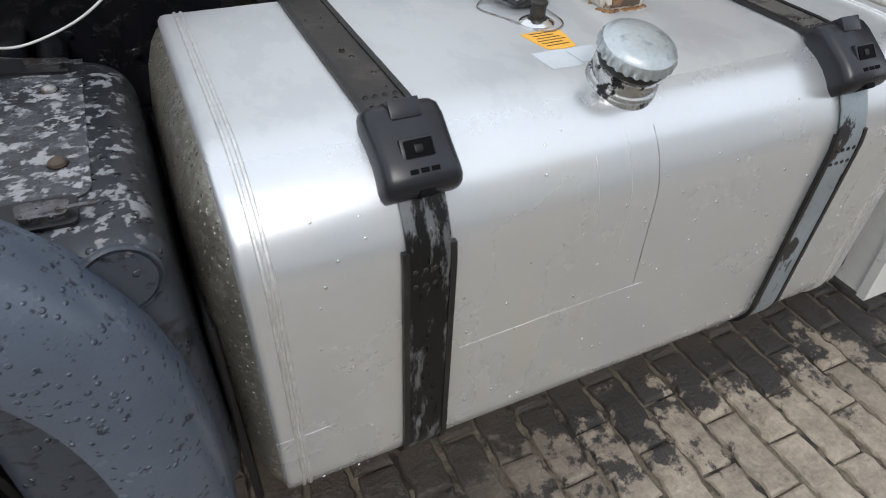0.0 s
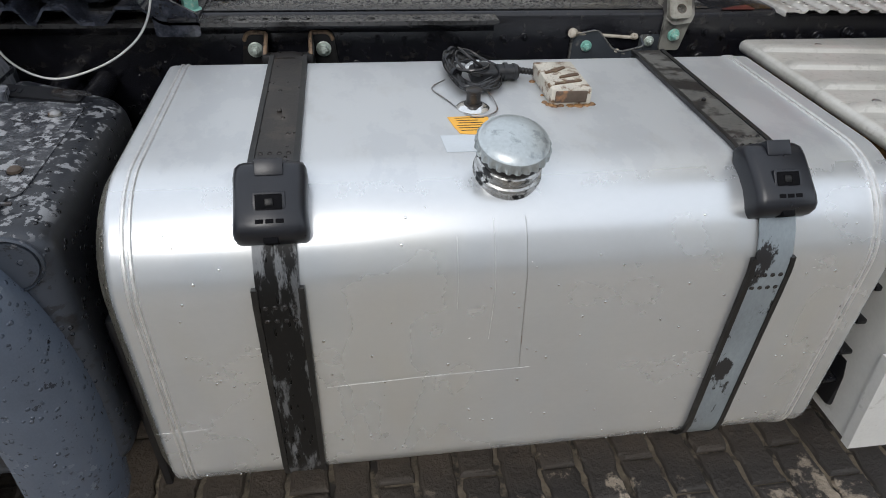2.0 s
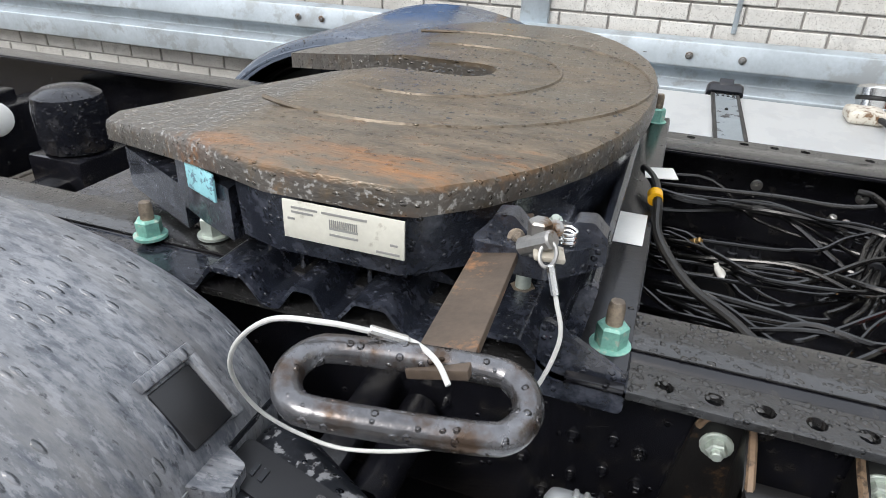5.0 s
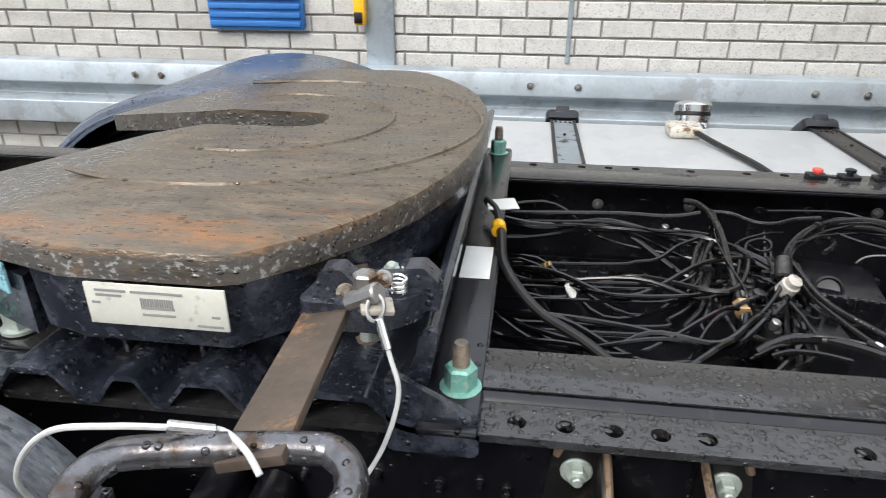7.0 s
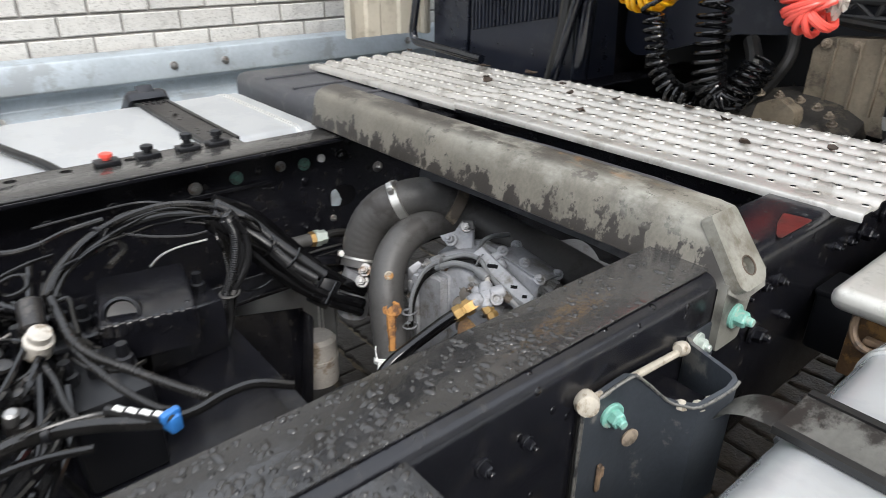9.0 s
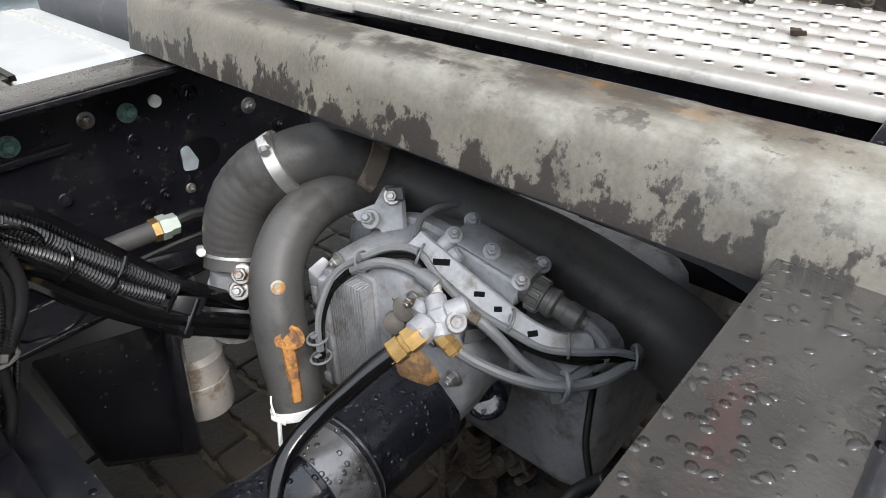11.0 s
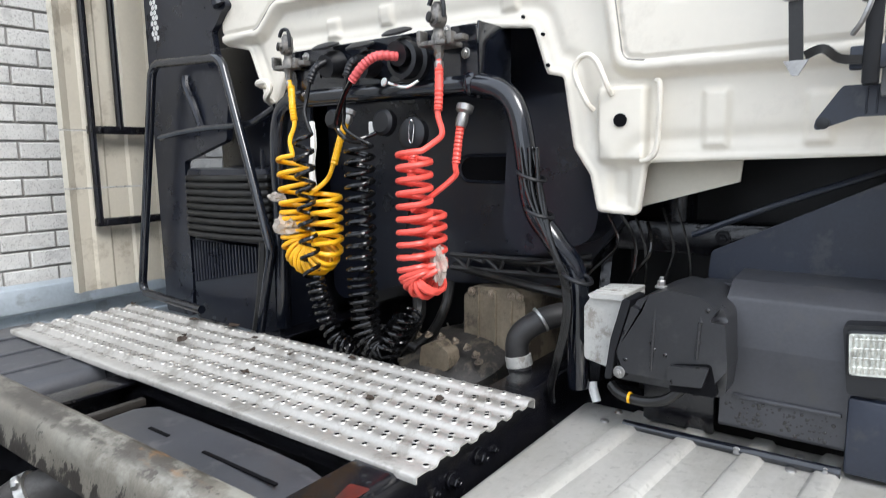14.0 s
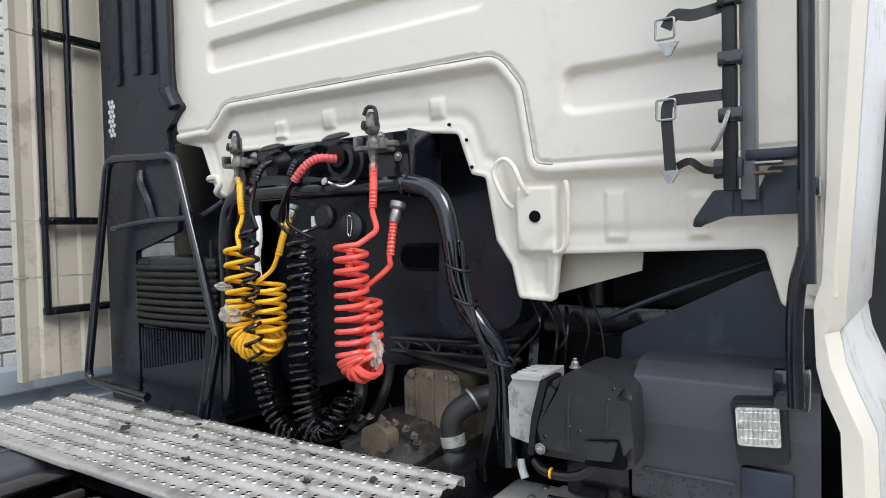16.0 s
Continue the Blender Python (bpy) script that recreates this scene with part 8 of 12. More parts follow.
for p, d in (((0.947, 0.028, 0.821), (0.3, -0.9, 0.3)), ((0.984, -0.022, 0.833), (0.4, -0.8, -0.3)), ((0.993, -0.132, 0.798), (0.5, -0.7, -0.4)), ((1.017, -0.186, 0.779), (0.5, -0.8, 0.0)), ((1.066, -0.235, 0.759), (0.5, -0.8, 0.0)), ((0.900, 0.062, 0.727), (0, 0, 1)), ((0.898, 0.058, 0.702), (0, 0, 1))):
    bm = bmesh.new()
    d = Vector(d).normalized()
    A, B = frame_of(d)
    sweep(bm, [Vector(p) - eye_way * 0.004 + (A * math.cos(a) * 0.0125 + B * math.sin(a) * 0.0105) for a in [2 * math.pi * q / 18 for q in range(18)]], 0.0016, 6, closed=True)
    hexa(bm, [Vector(p) + eye_way * 0.006 + A * 0.004 * u + B * 0.003 * v for u, v in ((-1, -1), (1, -1), (1, 1), (-1, 1))], [Vector(p) + eye_way * 0.010 + A * 0.004 * u + B * 0.003 * v for u, v in ((-1, -1), (1, -1), (1, 1), (-1, 1))], 0.001, 1)
    part("cable_tie", bm, MID_GREY, chan)

# solenoid with brass fittings
sol = thing("solenoid_valve", "dirty grey solenoid valve with brass hose fittings", "valve")
bm = bmesh.new()
hexa(bm, [(0.931, -0.075, 0.813), (0.952, -0.082, 0.822), (0.954, -0.101, 0.815), (0.928, -0.098, 0.802)], [(0.956, -0.052, 0.773), (0.979, -0.058, 0.780), (0.982, -0.078, 0.774), (0.954, -0.075, 0.761)], 0.007, 3)
rod(bm, (0.937, -0.079, 0.802), (0.916, -0.077, 0.796), 0.0145, 16, 0.003)
rod(bm, (0.943, -0.084, 0.803), (0.936, -0.094, 0.790), 0.0125, 16, 0.003)
rod(bm, (0.949, -0.086, 0.807), (0.969, -0.100, 0.813), 0.012, 16, 0.003)
rod(bm, (0.946, -0.082, 0.807), (0.957, -0.067, 0.816), 0.011, 16, 0.003)
rod(bm, (0.960, -0.058, 0.802), (0.946, -0.058, 0.790), 0.014, 12, 0.004)
part("body", bm, GEARBOX, sol)
bm = bmesh.new()
lathe(bm, [(0.011, 0.0), (0.010, 0.003), (0.007, 0.0032), (0.005, 0.001)], (0.948, -0.102, 0.807), (-0.3, -0.6, 0.6), 16)
part("side_cap", bm, GEARBOX, sol)
for p, q, r, m in (((0.922, -0.080, 0.799), (0.891, -0.066, 0.781), 0.0130, BRASS), ((0.936, -0.093, 0.794), (0.939, -0.110, 0.779), 0.0098, BRASS), ((0.961, -0.098, 0.812), (0.969, -0.113, 0.801), 0.0072, DIRTY), ((0.957, -0.072, 0.815), (0.964, -0.060, 0.824), 0.0062, PALE_FIT)):
    p, q = Vector(p), Vector(q)
    L = (q - p).length
    bm = bmesh.new()
    lathe(bm, [(r * 0.9, -0.004), (r, 0.0), (r, L * 0.42), (r * 0.84, L * 0.44), (r * 0.84, L * 0.54), (r * 0.98, L * 0.56), (r * 0.98, L * 0.88), (r * 0.8, L * 0.92), (r * 0.8, L)], p, q - p, 6)
    part("brass_fitting" if m is BRASS else "hose_fitting", bm, m, sol, angle=20)
bm = bmesh.new()
tube(bm, [(0.894, -0.068, 0.784), (0.878, -0.058, 0.771), (0.855, -0.045, 0.751), (0.830, -0.033, 0.731), (0.803, -0.028, 0.716), (0.780, -0.032, 0.705), (0.761, -0.045, 0.696), (0.743, -0.065, 0.689), (0.724, -0.090, 0.675)], 0.0100, 12, 7)
part("black_hose", bm, GLOSSY, sol)
for pts, r in (([(0.940, -0.108, 0.781), (0.951, -0.129, 0.767), (0.971, -0.161, 0.752), (0.995, -0.190, 0.743), (1.026, -0.214, 0.741), (1.053, -0.228, 0.747), (1.078, -0.233, 0.751), (1.089, -0.224, 0.748)], 0.0060),
               ([(0.969, -0.112, 0.802), (0.976, -0.131, 0.786), (0.982, -0.152, 0.766), (0.991, -0.172, 0.751), (1.007, -0.191, 0.741), (1.030, -0.200, 0.743), (1.047, -0.198, 0.746)], 0.0058),
               ([(0.963, -0.062, 0.823), (0.964, -0.040, 0.826), (0.964, -0.013, 0.824), (0.957, 0.013, 0.820), (0.944, 0.041, 0.805)], 0.0055)):
    bm = bmesh.new()
    tube(bm, pts, r, 10, 7)
    part("grey_hose", bm, MID_GREY, sol)
bm = bmesh.new()
lathe(bm, [(0.008, 0), (0.0085, 0.002), (0.0085, 0.022), (0.007, 0.024)], (0.964, -0.042, 0.826), Vector((0.963, -0.062, 0.823)) - Vector((0.964, -0.042, 0.826)), 12)
part("collar", bm, MID_GREY, sol)
bm = bmesh.new()
hexa(bm, [(0.970, -0.096, 0.780), (0.996, -0.111, 0.777), (0.990, -0.105, 0.761), (0.967, -0.095, 0.763)], [(0.971, -0.095, 0.776), (0.997, -0.110, 0.773), (0.991, -0.104, 0.757), (0.968, -0.094, 0.760)], 0.001, 1)
part("leaf_bracket", bm, MID_GREY, sol)
bm = bmesh.new()
lathe(bm, [(0.030, -0.03), (0.030, 0.0), (0.025, 0.004), (0.012, 0.007), (0.002, 0.008)], (0.958, -0.044, 0.718), (-0.6, -0.35, 0.7), 22)
single("output_flange", bm, RUST_BROWN, "brown rusty output flange of the gearbox", "flange")
clip = thing("hose_clip", "grey plastic hose clip on a bracket", "clip")
bm = bmesh.new()
hexa(bm, [(1.020, -0.163, 0.745), (1.023, -0.178, 0.747), (1.036, -0.194, 0.744), (1.018, -0.188, 0.741)], [(1.022, -0.162, 0.741), (1.025, -0.177, 0.743), (1.039, -0.193, 0.740), (1.020, -0.187, 0.736)], 0.001, 1)
hexa(bm, [(0.999, -0.178, 0.727), (1.006, -0.190, 0.730), (1.002, -0.196, 0.718), (0.996, -0.185, 0.715)], [(1.001, -0.177, 0.724), (1.008, -0.189, 0.727), (1.004, -0.195, 0.715), (0.998, -0.184, 0.712)], 0.001, 1)
hexa(bm, [(1.007, -0.192, 0.730), (1.017, -0.203, 0.731), (1.015, -0.212, 0.717), (1.006, -0.197, 0.721)], [(1.010, -0.191, 0.727), (1.020, -0.202, 0.728), (1.017, -0.211, 0.714), (1.009, -0.196, 0.718)], 0.001, 1)
part("plate", bm, MID_GREY, clip)
bm = bmesh.new()
tube(bm, [(1.007, -0.188, 0.751), (1.002, -0.196, 0.757), (0.994, -0.204, 0.752), (0.994, -0.202, 0.736), (0.998, -0.195, 0.724)], 0.0032, 8, 5)
part("hook", bm, MID_GREY, clip)
single("hanging_conduit", thin_conduit([(1.081, -0.189, 0.725), (1.066, -0.196, 0.708), (1.049, -0.203, 0.676), (1.032, -0.212, 0.645), (1.021, -0.225, 0.620), (1.011, -0.240, 0.596)], 0.0045), RUBBER, "thin black corrugated sleeve hanging beside the gearbox", "conduit", "corrugated conduits", angle=80)
single("hanging_conduit", thin_conduit([(0.950, -0.272, 0.719), (0.941, -0.252, 0.694), (0.923, -0.242, 0.674), (0.903, -0.236, 0.653)], 0.0075), RUBBER, "black corrugated sleeve below the frame rail", "conduit", "corrugated conduits", angle=80)

# drive shaft
sh = thing("drive_shaft", "wet black drive shaft coming out of the gearbox", "drive shaft")
SY, SZ = -0.040, 0.651
bm = bmesh.new()
sweep(bm, [(x, SY, SZ + (0 if x > 0.7 else (x - 0.7) * 0.09)) for x in (1.08, 1.0, 0.966, 0.964, 0.952, 0.950, 0.850, 0.848, 0.845)], [0.040, 0.044, 0.046, 0.0535, 0.0555, 0.0530, 0.0530, 0.0530, 0.050], 40)
part("yoke_tube", bm, SHAFT, sh)
bm = bmesh.new()
sweep(bm, [(x, SY, SZ) for x in (0.852, 0.847, 0.840, 0.838, 0.796, 0.795)], [0.050, 0.0552, 0.0552, 0.0495, 0.0490, 0.0450], 40)
part("slip_sleeve", bm, SHAFT_GREY, sh, "bare grey sliding sleeve")
bm = bmesh.new()
sweep(bm, [(x, SY, SZ + (0 if x > 0.7 else (x - 0.7) * 0.09)) for x in (0.801, 0.797, 0.790, 0.786, 0.75, 0.74, 0.72, 0.60, -0.75)], [0.047, 0.0515, 0.0515, 0.0500, 0.0520, 0.0560, 0.0560, 0.054, 0.050], 40)
part("main_tube", bm, SHAFT, sh)
for x, r in ((0.966, 0.0470), (0.853, 0.0535), (0.843, 0.0550), (0.793, 0.0515)):
    bm = bmesh.new()
    lathe(bm, [(r - 0.003, -0.003), (r + 0.0010, -0.002), (r + 0.0010, 0.002), (r - 0.003, 0.003)], (x, SY, SZ), (1, 0, 0), 40)
    part("collar", bm, SHAFT, sh)
bm = bmesh.new()
tube(bm, [(0.892, -0.071, 0.667), (0.906, -0.075, 0.677), (0.928, -0.078, 0.686)], 0.0016, 6)
tube(bm, [(0.881, -0.077, 0.653), (0.873, -0.075, 0.650), (0.875, -0.078, 0.636)], 0.0022, 6)
part("weld_mark", bm, SHAFT_GREY, sh)
bm = bmesh.new()
rod(bm, (1.053, -0.068, 0.621), (1.003, -0.097, 0.656), 0.026, 18, 0.004)
hexa(bm, [(0.969, -0.072, 0.695), (1.015, -0.097, 0.694), (1.009, -0.110, 0.653), (0.970, -0.076, 0.652)], [(1.014, -0.029, 0.630), (1.063, -0.060, 0.634), (1.049, -0.080, 0.597), (1.005, -0.045, 0.600)], 0.008, 2)
part("bearing_bracket", bm, SHAFT, sh)
bm = bmesh.new()
lathe(bm, [(0.019, 0), (0.021, 0.003), (0.018, 0.005), (0.014, -0.004), (0.003, -0.004)], (1.001, -0.099, 0.657), Vector((0.984, -0.112, 0.681)) - Vector((1.001, -0.099, 0.657)), 20)
part("bearing_cap", bm, CAST_BLACK, sh)

# oily lower parts beside the shaft
LEAVES = [[(1.074, -0.005, 0.470), (1.085, -0.019, 0.450), (1.114, -0.021, 0.442)], [(1.069, -0.010, 0.464), (1.079, -0.024, 0.444), (1.108, -0.025, 0.435)], [(1.063, -0.014, 0.458), (1.074, -0.029, 0.438), (1.102, -0.030, 0.429)], [(1.057, -0.019, 0.452), (1.068, -0.033, 0.432), (1.096, -0.035, 0.423)], [(1.052, -0.024, 0.446), (1.062, -0.038, 0.426), (1.090, -0.039, 0.417)], [(1.046, -0.028, 0.441), (1.056, -0.042, 0.421), (1.085, -0.044, 0.412)]]
low = thing("brake_linkage", "oily brown linkage, leaf stack and bolts under the gearbox", "linkage")
for a, b, r in (((1.094, -0.038, 0.492), (1.251, -0.026, 0.441), 0.0165), ((1.098, -0.050, 0.411), (1.281, -0.044, 0.361), 0.0175), ((1.119, -0.062, 0.381), (1.307, -0.064, 0.333), 0.012), ((1.059, -0.035, 0.419), (1.144, -0.033, 0.384), 0.013), ((1.120, -0.073, 0.365), (1.209, -0.071, 0.336), 0.010)):
    bm = bmesh.new()
    a, b = Vector(a), Vector(b)
    d = (b - a).normalized()
    rod(bm, a, a + d * 0.022, r * 0.72, 12, 0.003)
    rod(bm, a + d * 0.018, b, r, 14, 0.004)
    part("rod", bm, CAST_DIRTY, low)
bm = bmesh.new()
hexa(bm, [(1.113, -0.037, 0.452), (1.128, -0.043, 0.459), (1.121, -0.062, 0.446), (1.105, -0.058, 0.437)], [(1.148, -0.019, 0.407), (1.162, -0.025, 0.414), (1.156, -0.045, 0.400), (1.139, -0.042, 0.390)], 0.004, 2)
part("square_nut", bm, CAST_DIRTY, low)
for k in range(6):
    bm = bmesh.new()
    tube(bm, LEAVES[k], 0.0062, 8, 5)
    part("leaf", bm, CAST_DIRTY, low)
for pts in ([(1.016, -0.018, 0.492), (1.053, -0.015, 0.490), (1.088, 0.006, 0.485)], [(1.002, -0.028, 0.442), (1.042, -0.018, 0.443), (1.073, -0.008, 0.442)], [(1.006, -0.033, 0.416), (1.047, -0.029, 0.415)], [(1.058, -0.001, 0.488), (1.059, -0.020, 0.452)], [(1.020, -0.021, 0.455), (1.057, -0.027, 0.422)], [(1.019, -0.012, 0.497), (1.001, -0.028, 0.404)]):
    bm = bmesh.new()
    tube(bm, pts, 0.0055, 7, 4)
    part("strut", bm, CAST_DIRTY, low)
bm = bmesh.new()
hexa(bm, [(1.032, 0.020, 0.458), (1.296, -0.030, 0.421), (1.353, -0.120, 0.435), (1.083, -0.042, 0.368)], [(1.119, 0.112, 0.240), (1.408, 0.029, 0.265), (1.475, -0.077, 0.282), (1.171, 0.024, 0.165)], 0.02, 2)
for v in bm.verts:
    v.co += Vector((noise.noise(v.co * 12), noise.noise(v.co * 13 + Vector((5, 0, 0))), noise.noise(v.co * 11))) * 0.012
part("block", bm, CAST_DIRTY, low)
for c, s in (((1.207, -0.104, 0.425), 0.045), ((1.216, -0.123, 0.399), 0.035), ((1.209, -0.174, 0.403), 0.042), ((1.189, -0.108, 0.372), 0.035), ((1.129, -0.047, 0.295), 0.045), ((1.090, -0.014, 0.335), 0.035), ((1.170, -0.089, 0.304), 0.04), ((1.313, -0.173, 0.523), 0.05), ((1.295, -0.240, 0.558), 0.03)):
    bm = bmesh.new()
    bmesh.ops.create_icosphere(bm, subdivisions=3, radius=s)
    for v in bm.verts:
        v.co *= 1 + 0.35 * noise.noise(v.co * 38 + Vector(c) * 9) + 0.14 * noise.noise(v.co * 130)
        v.co += Vector(c)
    part("grease_lump", bm, GREASE, low, "lump of black greasy dirt")

# far inner wall of the bay with fitting, canister and bracket
fit1 = thing("coolant_joint", "grey pipe with a zinc hose fitting along the far rail", "fitting")
bm = bmesh.new()
tube(bm, [(0.781, 0.329, 0.780), (0.825, 0.334, 0.777), (0.867, 0.335, 0.775)], 0.0135, 14)
part("pipe", bm, PIPE, fit1)
bm = bmesh.new()
p, d = Vector((0.871, 0.333, 0.776)), (Vector((0.893, 0.333, 0.774)) - Vector((0.867, 0.335, 0.775))).normalized()
lathe(bm, [(0.0125, 0.0), (0.0165, 0.001), (0.0165, 0.012), (0.0140, 0.0125), (0.0140, 0.024), (0.009, 0.026)], p, d, 6)
part("nut", bm, ZINC, fit1, angle=20)
bm = bmesh.new()
lathe(bm, [(0.0152, -0.009), (0.0155, 0.0)], p, d, 6)
part("brass_ring", bm, BRASS, fit1)
bm = bmesh.new()
tube(bm, [(0.893, 0.333, 0.775), (0.914, 0.332, 0.776), (0.937, 0.331, 0.771), (0.984, 0.335, 0.752)], 0.0085, 10)
part("hose", bm, RUBBER, fit1)
bm = bmesh.new()
tube(bm, [(0.828, 0.306, 0.763), (0.873, 0.304, 0.764), (0.920, 0.298, 0.765)], 0.0028, 6)
part("line", bm, RUBBER, fit1)
step_l = thing("inner_bracket", "black folded bracket and ledge inside the far rail", "bracket")
bm = bmesh.new()
hexa(bm, [(0.693, 0.413, 0.626), (0.865, 0.402, 0.591), (0.847, 0.386, 0.325), (0.727, 0.448, 0.360)], [(0.690, 0.454, 0.580), (0.874, 0.443, 0.545), (0.853, 0.409, 0.293), (0.728, 0.479, 0.320)], 0.004)
part("web", bm, CHASSIS, step_l)
bm = bmesh.new()
hexa(bm, [(0.847, 0.367, 0.606), (0.853, 0.337, 0.603), (0.837, 0.345, 0.368), (0.818, 0.370, 0.358)], [(0.865, 0.402, 0.574), (0.872, 0.371, 0.570), (0.851, 0.379, 0.334), (0.833, 0.396, 0.330)], 0.003)
part("fold", bm, CHASSIS, step_l)
bm = bmesh.new()
hexa(bm, [(0.770, 0.340, 0.755), (0.947, 0.315, 0.731), (0.944, 0.305, 0.714), (0.767, 0.338, 0.732)], [(0.777, 0.381, 0.727), (0.963, 0.353, 0.703), (0.961, 0.342, 0.684), (0.774, 0.379, 0.702)], 0.003)
part("ledge", bm, CHASSIS, step_l)
can2 = thing("filter_canister", "dirty pale grey canister seen below the cables", "canister")
bm = bmesh.new()
lathe(bm, [(0.03, 0), (0.046, 0.003), (0.048, 0.012), (0.048, 0.06), (0.050, 0.062), (0.050, 0.068), (0.048, 0.070), (0.048, 0.11), (0.04, 0.12)], (0.901, 0.434, 0.359), (0.05, 0.1, 1), 28)
part("body", bm, PALE_FIT, can2)

# corrugated cable bundle that enters the bay, with clamps and ties
harn = thing("wiring_harness", "bundle of black corrugated cables entering the gearbox bay", "cables", "cable bundles")
for pts, r, rib in (([(0.658, 0.242, 0.931), (0.711, 0.244, 0.887), (0.748, 0.242, 0.842), (0.786, 0.238, 0.800), (0.830, 0.225, 0.754)], 0.0092, True),
                    ([(0.652, 0.237, 0.919), (0.699, 0.235, 0.877), (0.737, 0.236, 0.837), (0.773, 0.230, 0.791), (0.812, 0.225, 0.754)], 0.0085, True),
                    ([(0.662, 0.254, 0.934), (0.720, 0.258, 0.897), (0.754, 0.256, 0.859), (0.794, 0.247, 0.808), (0.835, 0.232, 0.758), (0.903, 0.208, 0.701)], 0.0090, False),
                    ([(0.648, 0.235, 0.913), (0.689, 0.232, 0.867), (0.728, 0.234, 0.830), (0.767, 0.228, 0.777), (0.808, 0.217, 0.733), (0.892, 0.198, 0.683)], 0.0100, False),
                    ([(0.767, 0.257, 0.813), (0.808, 0.245, 0.773), (0.856, 0.235, 0.735), (0.903, 0.222, 0.710)], 0.0055, True),
                    ([(0.644, 0.240, 0.901), (0.693, 0.238, 0.848), (0.741, 0.233, 0.785), (0.811, 0.218, 0.717), (0.888, 0.199, 0.666)], 0.0095, False),
                    ([(0.778, 0.253, 0.792), (0.823, 0.236, 0.748), (0.862, 0.226, 0.718), (0.903, 0.210, 0.695)], 0.0065, False)):
    bm = bmesh.new()
    if rib:
        way = even_path(pts, 0.0019)
        sweep(bm, way, [r * (1.05 if k % 2 else 0.84) for k in range(len(way))], 10)
    else:
        tube(bm, pts, r, 9, 6)
    part("cable", bm, GLOSSY if not rib else RIBBED, harn, angle=80 if rib else 35)
for pts in ([(0.743, 0.232, 0.854), (0.741, 0.222, 0.849), (0.732, 0.219, 0.836), (0.723, 0.226, 0.825), (0.719, 0.236, 0.821)], [(0.793, 0.237, 0.815), (0.780, 0.224, 0.808), (0.761, 0.221, 0.795), (0.747, 0.229, 0.789), (0.730, 0.233, 0.772), (0.711, 0.241, 0.761), (0.685, 0.250, 0.760), (0.668, 0.257, 0.768)]):
    bm = bmesh.new()
    tube(bm, pts, 0.0022, 6, 6)
    part("cable_tie", bm, GLOSSY, harn)
bm = bmesh.new()
hexa(bm, [(0.825, 0.215, 0.756), (0.855, 0.205, 0.739), (0.821, 0.202, 0.702), (0.790, 0.219, 0.728)], [(0.835, 0.246, 0.732), (0.866, 0.235, 0.715), (0.830, 0.230, 0.675), (0.797, 0.249, 0.702)], 0.004)
part("bundle_clamp", bm, PLASTIC, harn, "black clamp plate round the bundle")
for a, b in (((0.822, 0.213, 0.758), (0.795, 0.212, 0.728)), ((0.844, 0.206, 0.743), (0.815, 0.201, 0.710))):
    bm = bmesh.new()
    rod(bm, a, b, 0.0028, 8)
    part("clamp_strap", bm, GLOSSY, harn)
loop = thing("cable_loop", "hanging black corrugated cables tied together", "cables", "cable bundles")
for pts, r in (([(0.659, 0.206, 0.925), (0.671, 0.208, 0.894), (0.668, 0.206, 0.859), (0.655, 0.203, 0.822), (0.637, 0.199, 0.787), (0.619, 0.189, 0.747), (0.596, 0.180, 0.711), (0.570, 0.175, 0.691), (0.533, 0.174, 0.679)], 0.0078),
               ([(0.670, 0.216, 0.924), (0.684, 0.212, 0.895), (0.689, 0.207, 0.865), (0.681, 0.203, 0.832), (0.661, 0.203, 0.803), (0.644, 0.200, 0.780), (0.637, 0.192, 0.745), (0.620, 0.183, 0.718), (0.598, 0.181, 0.699), (0.571, 0.178, 0.686)], 0.0066),
               ([(0.655, 0.208, 0.915), (0.673, 0.208, 0.884), (0.677, 0.206, 0.853), (0.665, 0.205, 0.820), (0.646, 0.201, 0.790), (0.623, 0.199, 0.760), (0.599, 0.192, 0.731), (0.568, 0.188, 0.706)], 0.0062)):
    bm = bmesh.new()
    way = even_path(pts, 0.0019)
    sweep(bm, way, [r * (1.06 if k % 2 else 0.84) for k in range(len(way))], 10)
    part("cable", bm, RIBBED, loop, angle=80)
bm = bmesh.new()
d = Vector((0, 0, 1))
sweep(bm, [Vector((0.646, 0.200, 0.793)) + Vector((0.016 * math.cos(a), 0.012 * math.sin(a), 0.002 * math.sin(a))) for a in [2 * math.pi * q / 20 for q in range(20)]], 0.0022, 6, closed=True)
hexa(bm, [(0.648, 0.190, 0.803), (0.654, 0.188, 0.800), (0.650, 0.186, 0.793), (0.644, 0.188, 0.796)], [(0.648, 0.195, 0.800), (0.654, 0.193, 0.797), (0.650, 0.191, 0.789), (0.644, 0.193, 0.792)], 0.001, 1)
part("cable_tie", bm, PLUG_GREY, loop)

# ---- cover between beam and walkway ----
cov = thing("engine_cover", "dark grey plastic cover behind the cross beam", "cover")
bm = bmesh.new()
rows = []
for x, z in ((1.02, 0.92), (1.025, 0.970), (1.04, 0.982), (1.155, 0.986), (1.186, 0.978), (1.194, 0.92)):
    rows.append([bm.verts.new((x, y, z - dz)) for y, dz in ((0.19, 0.05), (0.17, 0.015), (0.13, 0.003), (0.02, 0), (-0.20, 0.0), (-0.29, 0.004), (-0.34, 0.016), (-0.372, 0.04), (-0.384, 0.07))])
for u, v in zip(rows, rows[1:]):
    for k in range(8):
        bm.faces.new((u[k], u[k + 1], v[k + 1], v[k]))
bm.faces.new([r[0] for r in rows][::-1])
